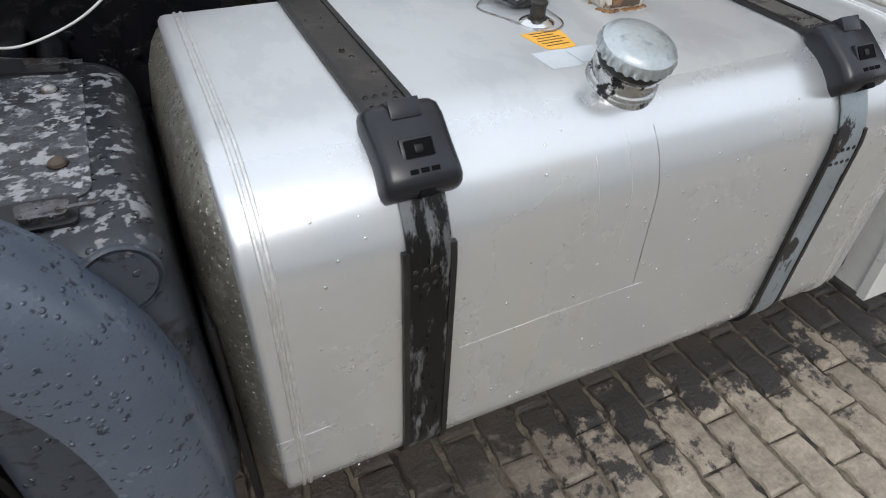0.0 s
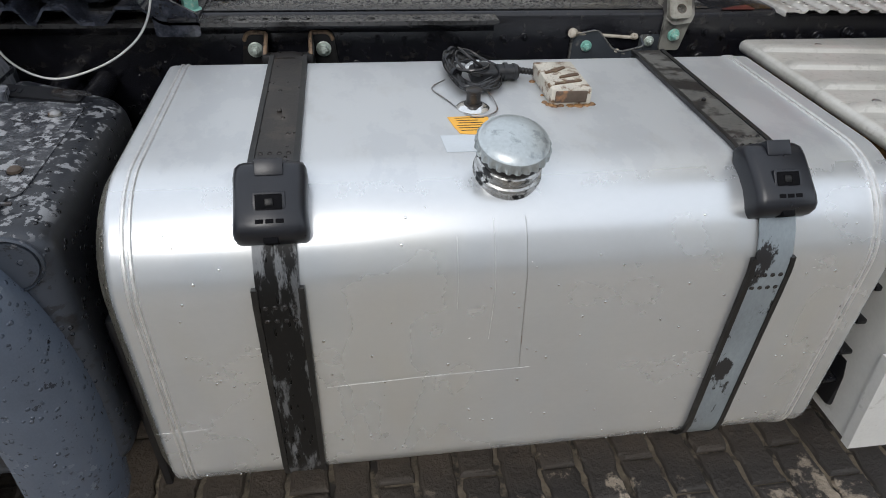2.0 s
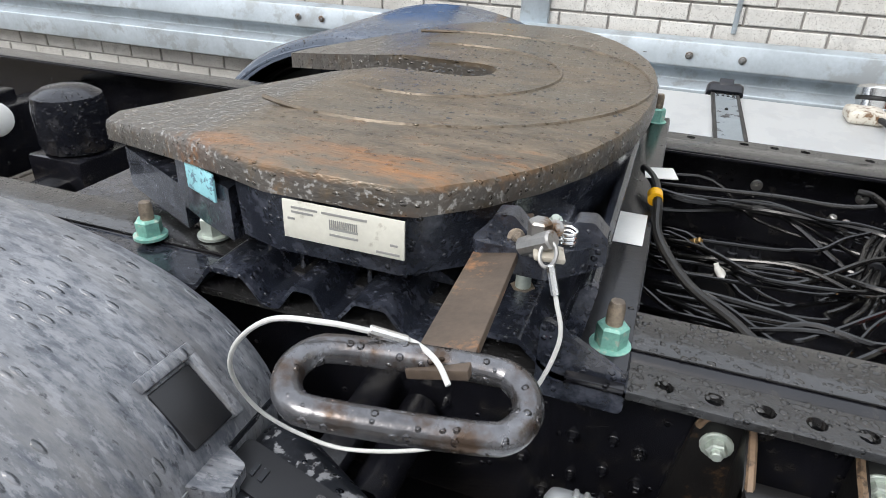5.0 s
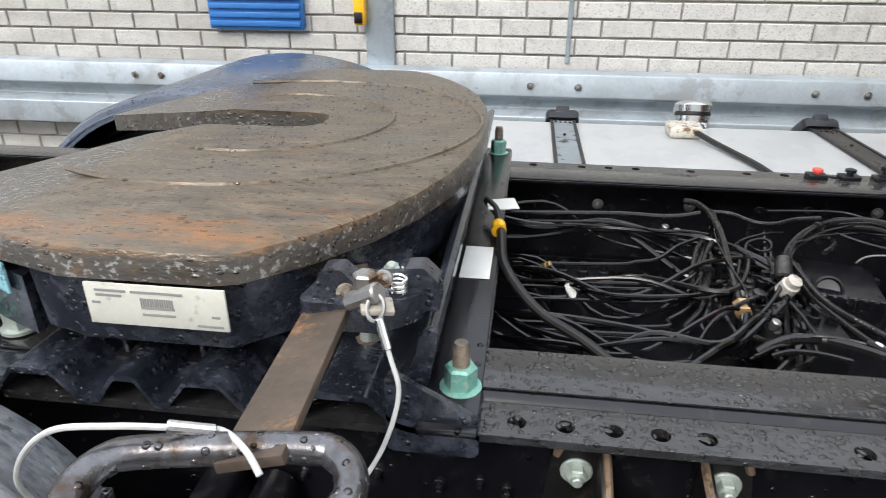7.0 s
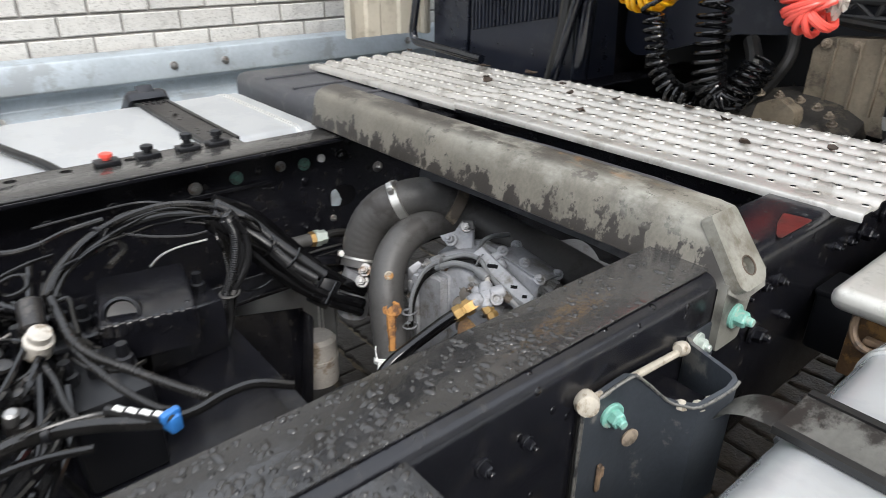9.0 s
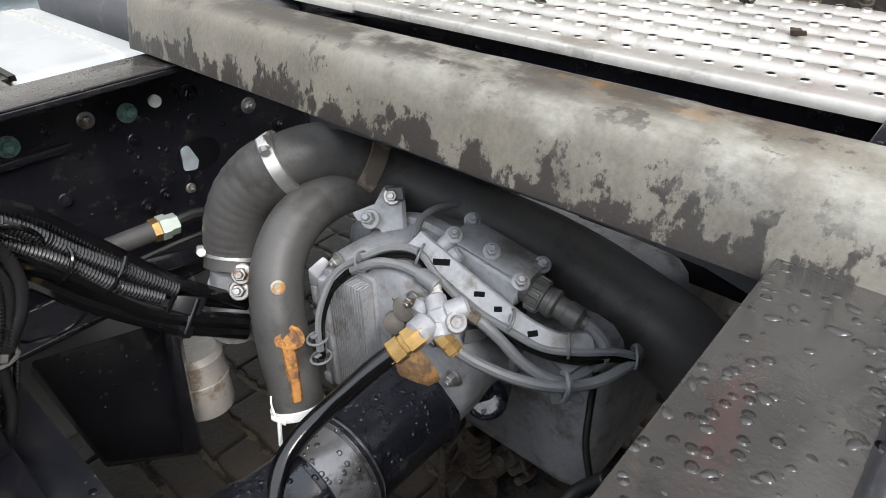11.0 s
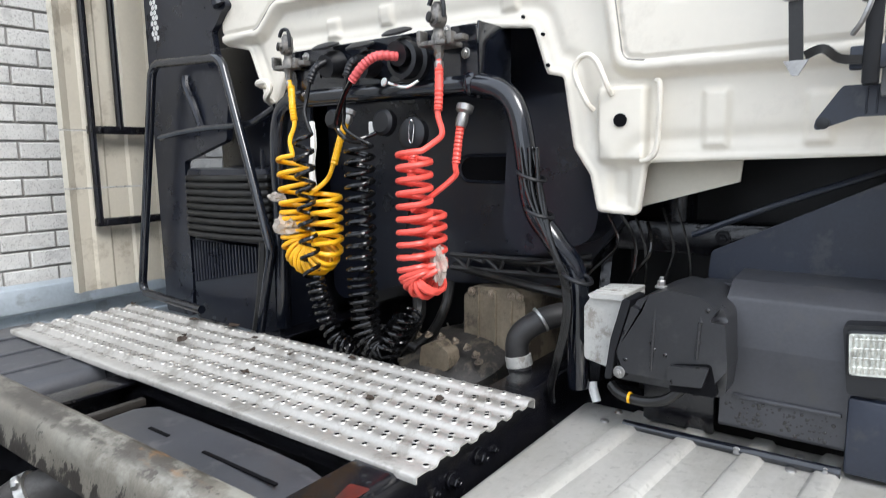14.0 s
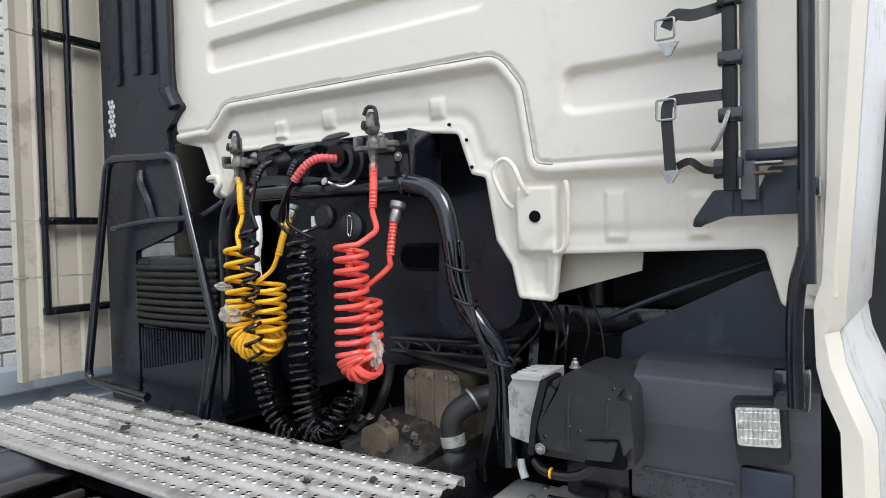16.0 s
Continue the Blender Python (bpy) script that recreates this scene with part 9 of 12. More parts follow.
bm.faces.new([r[-1] for r in rows])
part("lid", bm, COVER, cov)
for y0, y1 in ((-0.03, 0.03), (-0.31, -0.13)):
    bm = bmesh.new()
    box(bm, (1.107, y0, 0.983), (1.114, y1, 0.9866), 0.001)
    part("groove", bm, DARK, cov)
bm = bmesh.new()
box(bm, (1.09, 0.245, 0.94), (1.22, 0.262, 0.955), 0.002)
single("support_strip", bm, BEAM, "grey steel strip between beam and walkway", "strip")
bx = thing("battery_lid", "dark grey plastic box lid beyond the far rail", "box lid")
bm = bmesh.new()
box(bm, (1.06, 0.50, 0.62), (1.36, 1.12, 0.968), 0.03, 3)
part("lid", bm, COVER, bx)
for y in (0.62, 0.78, 0.94):
    bm = bmesh.new()
    box(bm, (1.08, y, 0.966), (1.34, y + 0.012, 0.973), 0.003)
    part("rib", bm, COVER, bx)
bm = bmesh.new()
prism(bm, rounded([(1.178, -0.4300), (1.085, -0.4300), (1.10, -0.420), (1.135, -0.405), (1.172, -0.395)], 0.004, 3), "z", 0.9855, 0.9864)
single("paint_mark", bm, RED_PAINT, "worn dull red paint patch on the frame rail", "paint mark", smooth=False)

# ---- walkway ----
catwalk = thing("walkway_plate", "corrugated perforated aluminium walkway plate", "walkway")
bm = bmesh.new()
X0, X1, NW = 1.232, 1.588, 6
pitch = (X1 - X0 - 0.03) / NW
top_line = [(X0, 0.979), (X0, 0.989), (X0 + 0.003, 0.9915), (X0 + 0.026, 0.9915)]
for k in range(NW):
    a = X0 + 0.028 + k * pitch
    top_line += [(a + 0.004, 0.9905), (a + 0.009, 0.9885), (a + pitch * 0.42, 0.9885), (a + pitch * 0.5, 0.992), (a + pitch * 0.56, 0.996), (a + pitch * 0.93, 0.996), (a + pitch, 0.993)]
top_line += [(X1, 0.990), (X1, 0.975)]
under = [(x, z - 0.003) for x, z in reversed(top_line[1:-1])]
under = [(min(max(x, X0 + 0.003), X1 - 0.003), z) for x, z in under]
prism(bm, top_line + [(X1 - 0.003, 0.975)] + under + [(X0 + 0.003, 0.979)], "y", -0.467, 0.338)
part("sheet", bm, ALU_PLATE, catwalk, angle=60)
bm = bmesh.new()
prism(bm, [(x + 0.004, z - 0.006) for x, z in top_line + [(X1 - 0.003, 0.975)] + under + [(X0 + 0.003, 0.979)]], "y", 0.340, 0.985)
part("far_sheet", bm, ALU_PLATE, catwalk, angle=60)
bm = bmesh.new()
bm2 = bmesh.new()
for k in range(NW):
    for xo, z0 in ((0.20, 0.9885), (0.745, 0.996)):
        x = X0 + 0.028 + (k + xo) * pitch
        n = 46
        for i in range(n):
            y = -0.455 + (i + (0.5 if xo > 0.5 else 0.0)) * 1.44 / n
            z = z0 - (0.006 if y > 0.339 else 0.0)
            c = [(0.0090, 0.0), (0.0076, 0.0020), (0.0062, 0.0032), (0.0050, 0.0026)]
            rings = [[bm.verts.new((x + r * math.cos(a), y + r * 0.85 * math.sin(a), z + h)) for a in [2 * math.pi * q / 10 for q in range(10)]] for r, h in c]
            for u, v in zip(rings, rings[1:]):
                for q in range(10):
                    bm.faces.new((u[q], u[(q + 1) % 10], v[(q + 1) % 10], v[q]))
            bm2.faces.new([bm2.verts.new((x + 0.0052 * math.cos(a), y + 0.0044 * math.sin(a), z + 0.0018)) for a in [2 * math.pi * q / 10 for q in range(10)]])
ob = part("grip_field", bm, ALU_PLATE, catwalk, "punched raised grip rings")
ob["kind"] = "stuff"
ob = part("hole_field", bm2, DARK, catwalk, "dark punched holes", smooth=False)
ob["kind"] = "stuff"
bm = bmesh.new()
for x0 in (1.26, 1.50):
    box(bm, (x0, -0.34, 0.93), (x0 + 0.04, 0.97, 0.977), 0.003)
part("under_rail", bm, CHASSIS, catwalk)
for y in (-0.40, 0.40):
    bm = bmesh.new()
    box(bm, (1.255, y - 0.03, 0.86), (1.30, y + 0.03, 0.93), 0.003)
    part("stand", bm, CHASSIS, catwalk)
for i, (x, y) in enumerate(((1.60 - 0.02, 0.44), (1.42, 0.435), (1.47, 0.22), (1.56, 0.60), (1.50, 0.12), (1.36, 0.10), (1.52, -0.12), (1.40, -0.22), (1.47, -0.33), (1.54, 0.30), (1.57, 0.95), (1.45, 0.47), (1.56, -0.02))):
    bm = bmesh.new()
    n = 7
    big = 0.016 if i in (0, 1, 3) else 0.009
    vs = []
    for a in range(n):
        w = 2 * math.pi * a / n
        r = big * rng.uniform(0.5, 1.1)
        vs.append((x + r * math.cos(w), y + 1.4 * r * math.sin(w), 0.997 + rng.uniform(0.001, 0.010)))
    up = [bm.verts.new(v) for v in vs]
    dn = [bm.verts.new((v[0], v[1], v[2] - 0.0012)) for v in vs]
    cu, cd = bm.verts.new((x, y, 0.998)), bm.verts.new((x, y, 0.9965))
    for a in range(n):
        b = (a + 1) % n
        bm.faces.new((up[a], up[b], cu))
        bm.faces.new((dn[b], dn[a], cd))
        bm.faces.new((up[b], up[a], dn[a], dn[b]))
    single("dead_leaf", bm, LEAF, "curled dark brown dead leaf on the walkway", "leaf", "dead leaves", smooth=False)

# ---- aluminium step box ----
step = thing("step_box", "dull aluminium step box with a ribbed lid", "step box")
bm = bmesh.new()
box(bm, (1.12, -1.17, 0.905), (1.775, -0.486, 0.936), 0.015, 4)
part("lid", bm, ALU_LID, step)
for y in (-0.588, -0.694, -0.802, -0.910, -1.015, -1.11):
    bm = bmesh.new()
    prism(bm, [(y - 0.022, 0.9350), (y + 0.022, 0.9350), (y + 0.019, 0.9370), (y + 0.0150, 0.9425), (y + 0.012, 0.9440), (y - 0.012, 0.9440), (y - 0.0150, 0.9425), (y - 0.019, 0.9370)], "x", 1.131, 1.760)
    for v in bm.verts:
        if v.co.x < 1.2 and v.co.z > 0.9351:
            v.co.x += (v.co.z - 0.935) * 1.8
        v.co.y -= 0.086 * (v.co.x - 1.44)
    part("rib", bm, ALU_LID, step, angle=60)
for x, y in ((1.215, -0.548), (1.287, -0.545), (1.691, -0.562), (1.748, -0.568), (1.734, -0.888), (1.676, -0.883), (1.2, -0.86)):
    bm = bmesh.new()
    lathe(bm, [(0.009, 0), (0.008, 0.003), (0.003, 0.005)], (x, y, 0.936), (0, 0, 1), 12)
    part("rivet", bm, STEEL, step)
bm = bmesh.new()
lathe(bm, [(0.055, 0.0), (0.055, 0.003), (0.050, 0.0035), (0.049, 0.0015), (0.002, 0.0018)], (1.33, -0.955, 0.9405), (0, 0, 1), 32)
part("emblem", bm, ALU_LID, step, "round pressed emblem")
bm = bmesh.new()
box(bm, (1.19, -1.10, 0.33), (1.71, -0.52, 0.905), 0.012, 2)
part("body", bm, PLASTIC, step)
bm = bmesh.new()
prism(bm, [(1.205, 0.30), (1.235, 0.30), (1.18, 0.90), (1.15, 0.90)], "y", -1.175, -1.0)
part("end_cheek", bm, CREAM_WHITE, step, "white painted end panel")
bm = bmesh.new()
prism(bm, [(1.20, 0.295), (1.70, 0.295), (1.70, 0.56), (1.17, 0.56)], "y", -1.182, -1.16)
part("front_panel", bm, CREAM_WHITE, step, "white painted front panel")
bm = bmesh.new()
box(bm, (1.168, -0.98, 0.80), (1.190, -0.505, 0.900), 0.003)
part("inner_panel", bm, RUST_BROWN, step, "rusty brown inner panel")
bm = bmesh.new()
box(bm, (1.140, -0.95, 0.868), (1.152, -0.53, 0.876), 0.002)
part("tan_strip", bm, RUST_TAN, step, "tan rusty strip under the lid")
bm = bmesh.new()
tube(bm, [(1.150, -0.515, 0.900), (1.140, -0.518, 0.880), (1.136, -0.530, 0.866), (1.140, -0.55, 0.862), (1.150, -0.565, 0.866)], 0.005, 8)
part("tan_hook", bm, RUST_TAN, step)
for k in range(6):
    bm = bmesh.new()
    z = 0.40 + k * 0.085
    box(bm, (1.160, -1.09, z), (1.192, -0.60, z + 0.012), 0.003)
    part("slot_rib", bm, CHASSIS, step)

# ---- lower parts seen past the gearbox ----
valve = thing("junction_box", "small black junction box on the frame rail", "junction box")
bm = bmesh.new()
box(bm, (1.235, -0.52, 0.775), (1.31, -0.437, 0.865), 0.008)
part("box", bm, PLASTIC, valve)
bm = bmesh.new()
box(bm, (1.232, -0.525, 0.862), (1.313, -0.437, 0.872), 0.003)
part("lid", bm, PLASTIC, valve)
for x in (1.25, 1.295):
    hexbolt(valve, (x, -0.52, 0.85), (0, -1, 0), 0.006, 0.006, STEEL)
bm = bmesh.new()
pts = smooth_path([(1.27, -0.52, 0.80), (1.26, -0.545, 0.79), (1.22, -0.55, 0.765), (1.15, -0.53, 0.75), (1.05, -0.50, 0.745)], 24)
sweep(bm, pts, [0.007 if k % 3 else 0.0056 for k in range(len(pts))], 8)
part("conduit", bm, MID_GREY, valve)
for k, (x, z) in enumerate(((1.06, 0.87), (1.36, 0.92), (1.44, 0.93))):
    hexbolt(rail_r, (x, -0.4365, z), (0, -1, 0), 0.010, 0.014, CHASSIS)


# ---- cab ----
# blue put into this plastic's colour for the haze over dark parts
HAZE_NAVY = material("dusty dark plastic tinted for haze", (0.017, 0.022, 0.036), 0.38, 0.0, 0.25, 8, 160, 0.2, (0.036, 0.038, 0.046), 0.3, 14)
CAB_GLOSS = material("glossy black tube paint", (0.006, 0.0075, 0.012), 0.16, 0.0, 0.3, 12, 160, 0.12, (0.016, 0.018, 0.024), 0.2, 24, coat=0.5)
# blue tint here stands in for haze as well
HAZE_BLACK = material("black moulded plastic tinted for haze", (0.0085, 0.0105, 0.018), 0.30, 0.0, 0.25, 9, 220, 0.15, (0.018, 0.020, 0.027), 0.25, 16)
PALE_CAST = material("pale cast aluminium", (0.46, 0.455, 0.43), 0.55, 0.2, 0.15, 14, 140, 0.3, (0.28, 0.26, 0.23), 0.3, 20)
HOSE_GREY = material("dusty black rubber hose", (0.030, 0.029, 0.029), 0.5, 0.0, 0.3, 14, 160, 0.3)
CAST_BROWN = material("muddy engine casting", (0.20, 0.165, 0.118), 0.7, 0.1, 0.35, 11, 120, 0.7, (0.085, 0.068, 0.050), 0.42, 12)
HOUSING = material("black oily bell housing", (0.045, 0.042, 0.039), 0.45, 0.2, 0.5, 18, 120, 0.8, (0.11, 0.095, 0.075), 0.35, 24)
DRYER = material("dark grey moulded plastic", (0.024, 0.0245, 0.027), 0.36, 0.0, 0.25, 8, 160, 0.2, (0.036, 0.036, 0.038), 0.25, 16, drops=(0.012, 0.05))
# tone raised in the colour to stand in for haze on the mudguard
SHELL = material("dusty black plastic lifted for haze", (0.040, 0.041, 0.047), 0.42, 0.0, 0.25, 8, 160, 0.2, (0.046, 0.046, 0.048), 0.25, 12)
WRAP = material("crumpled clear film", (0.55, 0.50, 0.44), 0.2, 0.0, 0.2, 40, 200, 0.6)
WRAP.node_tree.nodes["Principled BSDF"].inputs["Alpha"].default_value = 0.6
COUPLING = material("dull cast coupling", (0.20, 0.19, 0.175), 0.5, 0.5, 0.25, 30, 200, 0.3, (0.08, 0.075, 0.07), 0.35, 40)
SALMON = material("heat shrunk red lead", (0.62, 0.10, 0.10), 0.45, 0.0, 0.15, 30, 200, 0.05)
SEALANT = material("grey seam sealant", (0.26, 0.245, 0.22), 0.6)
FACE_X = 1.735


def field_line(y, line):
    ys = [p[0] for p in line][::-1]
    zs = [p[1] for p in line][::-1]
    return np.interp(y, ys, zs)


def ease(v):
    v = np.clip(v, 0, 1)
    return v * v * (3 - 2 * v)


def line_distance(y, z, line):
    d = np.full(y.shape, 9.0)
    for (a, b), (c, e) in zip(line, line[1:]):
        q = (c - a) ** 2 + (e - b) ** 2
        t = np.clip(((y - a) * (c - a) + (z - b) * (e - b)) / q, 0, 1)
        d = np.minimum(d, np.hypot(y - a - t * (c - a), z - b - t * (e - b)))
    return d


def pressed(y, z, y0, y1, z0, z1, r=0.025, soft=0.022):
    """1 inside a rounded rectangle, falling to 0 over its border."""
    qy = np.abs(y - (y0 + y1) / 2) - abs(y1 - y0) / 2 + r
    qz = np.abs(z - (z0 + z1) / 2) - abs(z1 - z0) / 2 + r
    d = np.hypot(np.maximum(qy, 0), np.maximum(qz, 0)) + np.minimum(np.maximum(qy, qz), 0) - r
    return ease(0.5 - d / soft)


def rounded_line(pts, r, seg=5):
    return rounded([(pts[0][0] + 0.3, pts[0][1])] + list(pts) + [(pts[-1][0] - 0.3, pts[-1][1])], [0, 0] + [r] * (len(pts) - 2) + [0, 0], seg)[1:-1]


ridge = rounded_line([(0.66, 1.786), (0.475, 1.785), (0.40, 1.852), (-0.475, 1.842), (-0.525, 1.775), (-0.553, 1.605), (-0.60, 1.599), (-1.10, 1.593)], 0.055)
edge = rounded_line([(0.66, 1.776), (0.547, 1.752), (0.476, 1.592), (0.437, 1.598), (0.368, 1.727), (0.344, 1.724), (-0.24, 1.716), (-0.365, 1.70),
                     (-0.398, 1.606), (-0.434, 1.598), (-0.458, 1.458), (-0.494, 1.405), (-0.510, 1.333), (-0.592, 1.328), (-0.604, 1.428), (-0.985, 1.437),
                     (-1.012, 1.338), (-1.10, 1.332)], 0.012)
cab = thing("truck_cab", "cream painted sleeper cab with pressed back panel", "truck cab")
STEP = 0.0045
yy = np.arange(-1.072, 0.634, STEP)
zz = np.arange(1.318, 2.262, STEP)
yg, zg = np.meshgrid(yy, zz, indexing="ij")
outside = zg < field_line(yg, edge)
keep = ~(outside[:-1, :-1] & outside[1:, :-1] & outside[:-1, 1:] & outside[1:, 1:])


def nearest(y, z, line):
    best = (9.0, y, z)
    for (a, b), (c, e) in zip(line, line[1:]):
        t = min(1, max(0, ((y - a) * (c - a) + (z - b) * (e - b)) / ((c - a) ** 2 + (e - b) ** 2)))
        p = (a + t * (c - a), b + t * (e - b))
        d = math.hypot(p[0] - y, p[1] - z)
        if d < best[0]:
            best = (d, *p)
    return best[1:]


for i, k in zip(*np.nonzero(outside)):
    if keep[max(i - 1, 0):i + 1, max(k - 1, 0):k + 1].any():
        yg[i, k], zg[i, k] = nearest(yg[i, k], zg[i, k], edge)
below = zg < field_line(yg, ridge)
dr = line_distance(yg, zg, ridge)
de = line_distance(yg, zg, edge)
xg = np.full(yg.shape, FACE_X)
xg += 0.024 * np.clip((dr - 0.003) / 0.017, 0, 1) * below
xg -= 0.003 * (dr < 0.010)
xg += 0.0045 * (np.abs(dr - 0.0165) < 0.0035) * ~below
xg -= 0.004 * np.exp(-((de - 0.006) / 0.005) ** 2)
xg += 0.005 * np.exp(-((de - 0.040) / 0.014) ** 2) * below
for y0, y1, z0, z1 in ((0.475, -0.45, 1.965, 2.045), (0.475, -0.50, 2.10, 2.175), (-0.63, -0.945, 1.713, 1.795), (-0.63, -0.945, 1.94, 2.02)):
    lift = 0.9 + 0.35 * (zg - z0) / (z1 - z0)
    xg += 0.015 * np.clip(lift, 0.7, 1.3) * pressed(yg, zg, y0, y1, z0, z1, 0.022, 0.016)
for y0, y1, z0, z1 in ((-0.705, -0.745, 1.456, 1.553), (-0.862, -0.90, 1.458, 1.540), (0.224, 0.182, 1.745, 1.790), (0.046, 0.006, 1.755, 1.80), (-0.292, -0.330, 1.742, 1.785)):
    xg -= 0.010 * pressed(yg, zg, y0, y1, z0, z1, 0.004, 0.012)
xg -= 0.020 * pressed(yg, zg, -0.512, -0.606, 1.43, 1.572, 0.012, 0.014)
xg += 0.008 * pressed(yg, zg, -0.535, -0.573, 1.343, 1.418, 0.01, 0.012)
ny, nu = yg.shape
verts = [(xg[i, k], yg[i, k], zg[i, k]) for i in range(ny) for k in range(nu)]
faces = [(i * nu + k, i * nu + k + 1, (i + 1) * nu + k + 1, (i + 1) * nu + k) for i in range(ny - 1) for k in range(nu - 1) if keep[i, k]]
uses = {}
for f in faces:
    for a, b in zip(f, f[1:] + f[:1]):
        uses[(min(a, b), max(a, b))] = uses.get((min(a, b), max(a, b)), 0) + 1
turned = {}
for (a, b), count in uses.items():
    if count == 1:
        top = verts[a][2] > 2.25 and verts[b][2] > 2.25
        side = abs(verts[a][1] - verts[b][1]) < 1e-6 and (verts[a][1] < -1.07 or verts[a][1] > 0.625)
        if side:
            continue
        for p in (a, b):
            if (p, top) not in turned:
                turned[(p, top)] = len(verts)
                x, y, z = verts[p]
                verts.append((x, y, 3.1) if top else (x + 0.016, y, z + 0.001))
        faces.append((a, b, turned[(b, top)], turned[(a, top)]))
me = bpy.data.meshes.new("back_panel")
me.from_pydata(verts, [], faces)
me.materials.append(CREAM)
me.polygons.foreach_set("use_smooth", [True] * len(me.polygons))
clean = bmesh.new()
clean.from_mesh(me)
bmesh.ops.dissolve_degenerate(clean, dist=0.0003, edges=clean.edges)
bmesh.ops.delete(clean, geom=[v for v in clean.verts if not v.link_faces], context="VERTS")
bmesh.ops.recalc_face_normals(clean, faces=clean.faces)
clean.to_mesh(me)
clean.free()
new("back_panel", me).parent = cab

# welded seam along the pressed ridge
def seam_line(shift, x):
    out = []
    pts = [Vector((0, a, b)) for a, b in ridge]
    for k, p in enumerate(pts):
        d = (pts[min(k + 1, len(pts) - 1)] - pts[max(k - 1, 0)]).normalized()
        q = Vector((0, -d.z, d.y))
        if q.z < 0 and abs(q.z) > 0.02:
            q = -q
        if abs(q.z) <= 0.02:
            q = Vector((0, -abs(q.y), 0))
        out.append((x, p.y + q.y * shift, p.z + q.z * shift))
    return [p for p in out if -1.06 < p[1] < 0.62]


for shift, rad, m, name in ((0.004, 0.0016, CREAM_DIRTY, "seam_edge"), (0.0125, 0.0013, SEALANT, "sealant_line")):
    bm = bmesh.new()
    sweep(bm, seam_line(shift, FACE_X - (0.0028 if m is CREAM else 0.0002)), rad, 6)
    part(name, bm, m, cab)

# bolt hole, small edge holes, moulded hook loops
bm = bmesh.new()
lathe(bm, [(0.0125, 0), (0.0125, 0.003), (0.009, 0.0035)], (1.7385, -0.560, 1.507), (-1, 0, 0), 20)
part("bolt_hole", bm, DARK, cab)
for y, z in ((-0.346, 1.722), (-0.391, 1.683), (-0.403, 1.622)):
    bm = bmesh.new()
    lathe(bm, [(0.004, 0), (0.004, 0.004)], (1.7535, y, z), (-1, 0, 0), 10)
    part("edge_hole", bm, DARK, cab)
bm = bmesh.new()
tube(bm, [(1.736, -0.508, 1.528), (1.722, -0.498, 1.545), (1.722, -0.474, 1.596), (1.722, -0.482, 1.622), (1.722, -0.502, 1.628), (1.722, -0.520, 1.612), (1.724, -0.538, 1.572), (1.738, -0.542, 1.555)], 0.0055, 8)
part("hook_loop", bm, CREAM, cab)
bm = bmesh.new()
tube(bm, [(1.75, 0.47, 1.645), (1.72, 0.468, 1.65), (1.72, 0.432, 1.652), (1.72, 0.420, 1.632), (1.72, 0.436, 1.61), (1.75, 0.45, 1.60)], 0.009, 8)
part("hook_loop", bm, CREAM, cab)
bm = bmesh.new()
tube(bm, [(1.747, -0.622, 1.575), (1.738, -0.632, 1.56), (1.738, -0.630, 1.46), (1.738, -0.616, 1.436), (1.742, -0.60, 1.432)], 0.005, 8)
part("stiffening_bead", bm, CREAM, cab)

# side walls, roof and floor of the cab
def corner_skin(bm, outline, far, x0, x1):
    a = [bm.verts.new((x0, y, z)) for y, z in outline]
    b = [bm.verts.new((x1, y + far, z)) for y, z in outline]
    for k in range(len(a)):
        q = (k + 1) % len(a)
        bm.faces.new((a[k], a[q], b[q], b[k]))
    bm.faces.new(a[::-1])
    bm.faces.new(b)


bm = bmesh.new()
strip = [(-1.075, 3.1), (-1.087, 1.83), (-1.080, 1.536), (-1.073, 1.388), (-1.061, 1.347), (-1.064, 1.248), (-1.074, 1.202), (-1.097, 1.145), (-1.101, 1.0), (-1.098, 0.62),
         (-1.128, 0.62), (-1.131, 1.0), (-1.127, 1.137), (-1.102, 1.199), (-1.084, 1.248), (-1.076, 1.300), (-1.083, 1.312), (-1.099, 1.535), (-1.109, 1.695), (-1.117, 1.83), (-1.105, 3.1)]
corner_skin(bm, strip, -0.02, 1.71, 1.76)
part("corner_strip", bm, CREAM, cab)
bm = bmesh.new()
corner_skin(bm, [(y - 0.022, z) for y, z in strip], -0.16, 1.762, 3.6)
part("side_wall", bm, CREAM_WHITE, cab)
bm = bmesh.new()
prism(bm, [(1.733, -1.060), (1.716, -1.072), (1.72, -1.095), (1.76, -1.095), (1.76, -1.05)], "z", 1.36, 3.1)
part("corner_post", bm, CREAM, cab)
bm = bmesh.new()
box(bm, (1.735, -1.25, 3.10), (3.7, 1.25, 3.14), 0.01)
part("roof", bm, CREAM_WHITE, cab)
bm = bmesh.new()
box(bm, (1.775, 0.632, 1.80), (3.7, 0.66, 3.1))
part("inner_wall", bm, HAZE_NAVY, cab)
bm = bmesh.new()
box(bm, (1.80, -1.05, 1.78), (3.7, 0.63, 1.81))
part("floor_pan", bm, PLASTIC, cab)
bm = bmesh.new()
prism(bm, [(1.765, 1.44), (3.7, 1.44), (3.7, 1.48), (1.95, 1.48)], "y", -1.10, -0.62)
part("floor_pan", bm, HAZE_NAVY, cab)
bm = bmesh.new()
prism(bm, [(-0.555, 1.335), (-0.56, 1.45), (-0.76, 1.45), (-0.755, 1.392)], "x", 1.822, 1.828)
part("dusty_panel", bm, CREAM_DIRTY, cab, "dusty pale panel under the floor")
bm = bmesh.new()
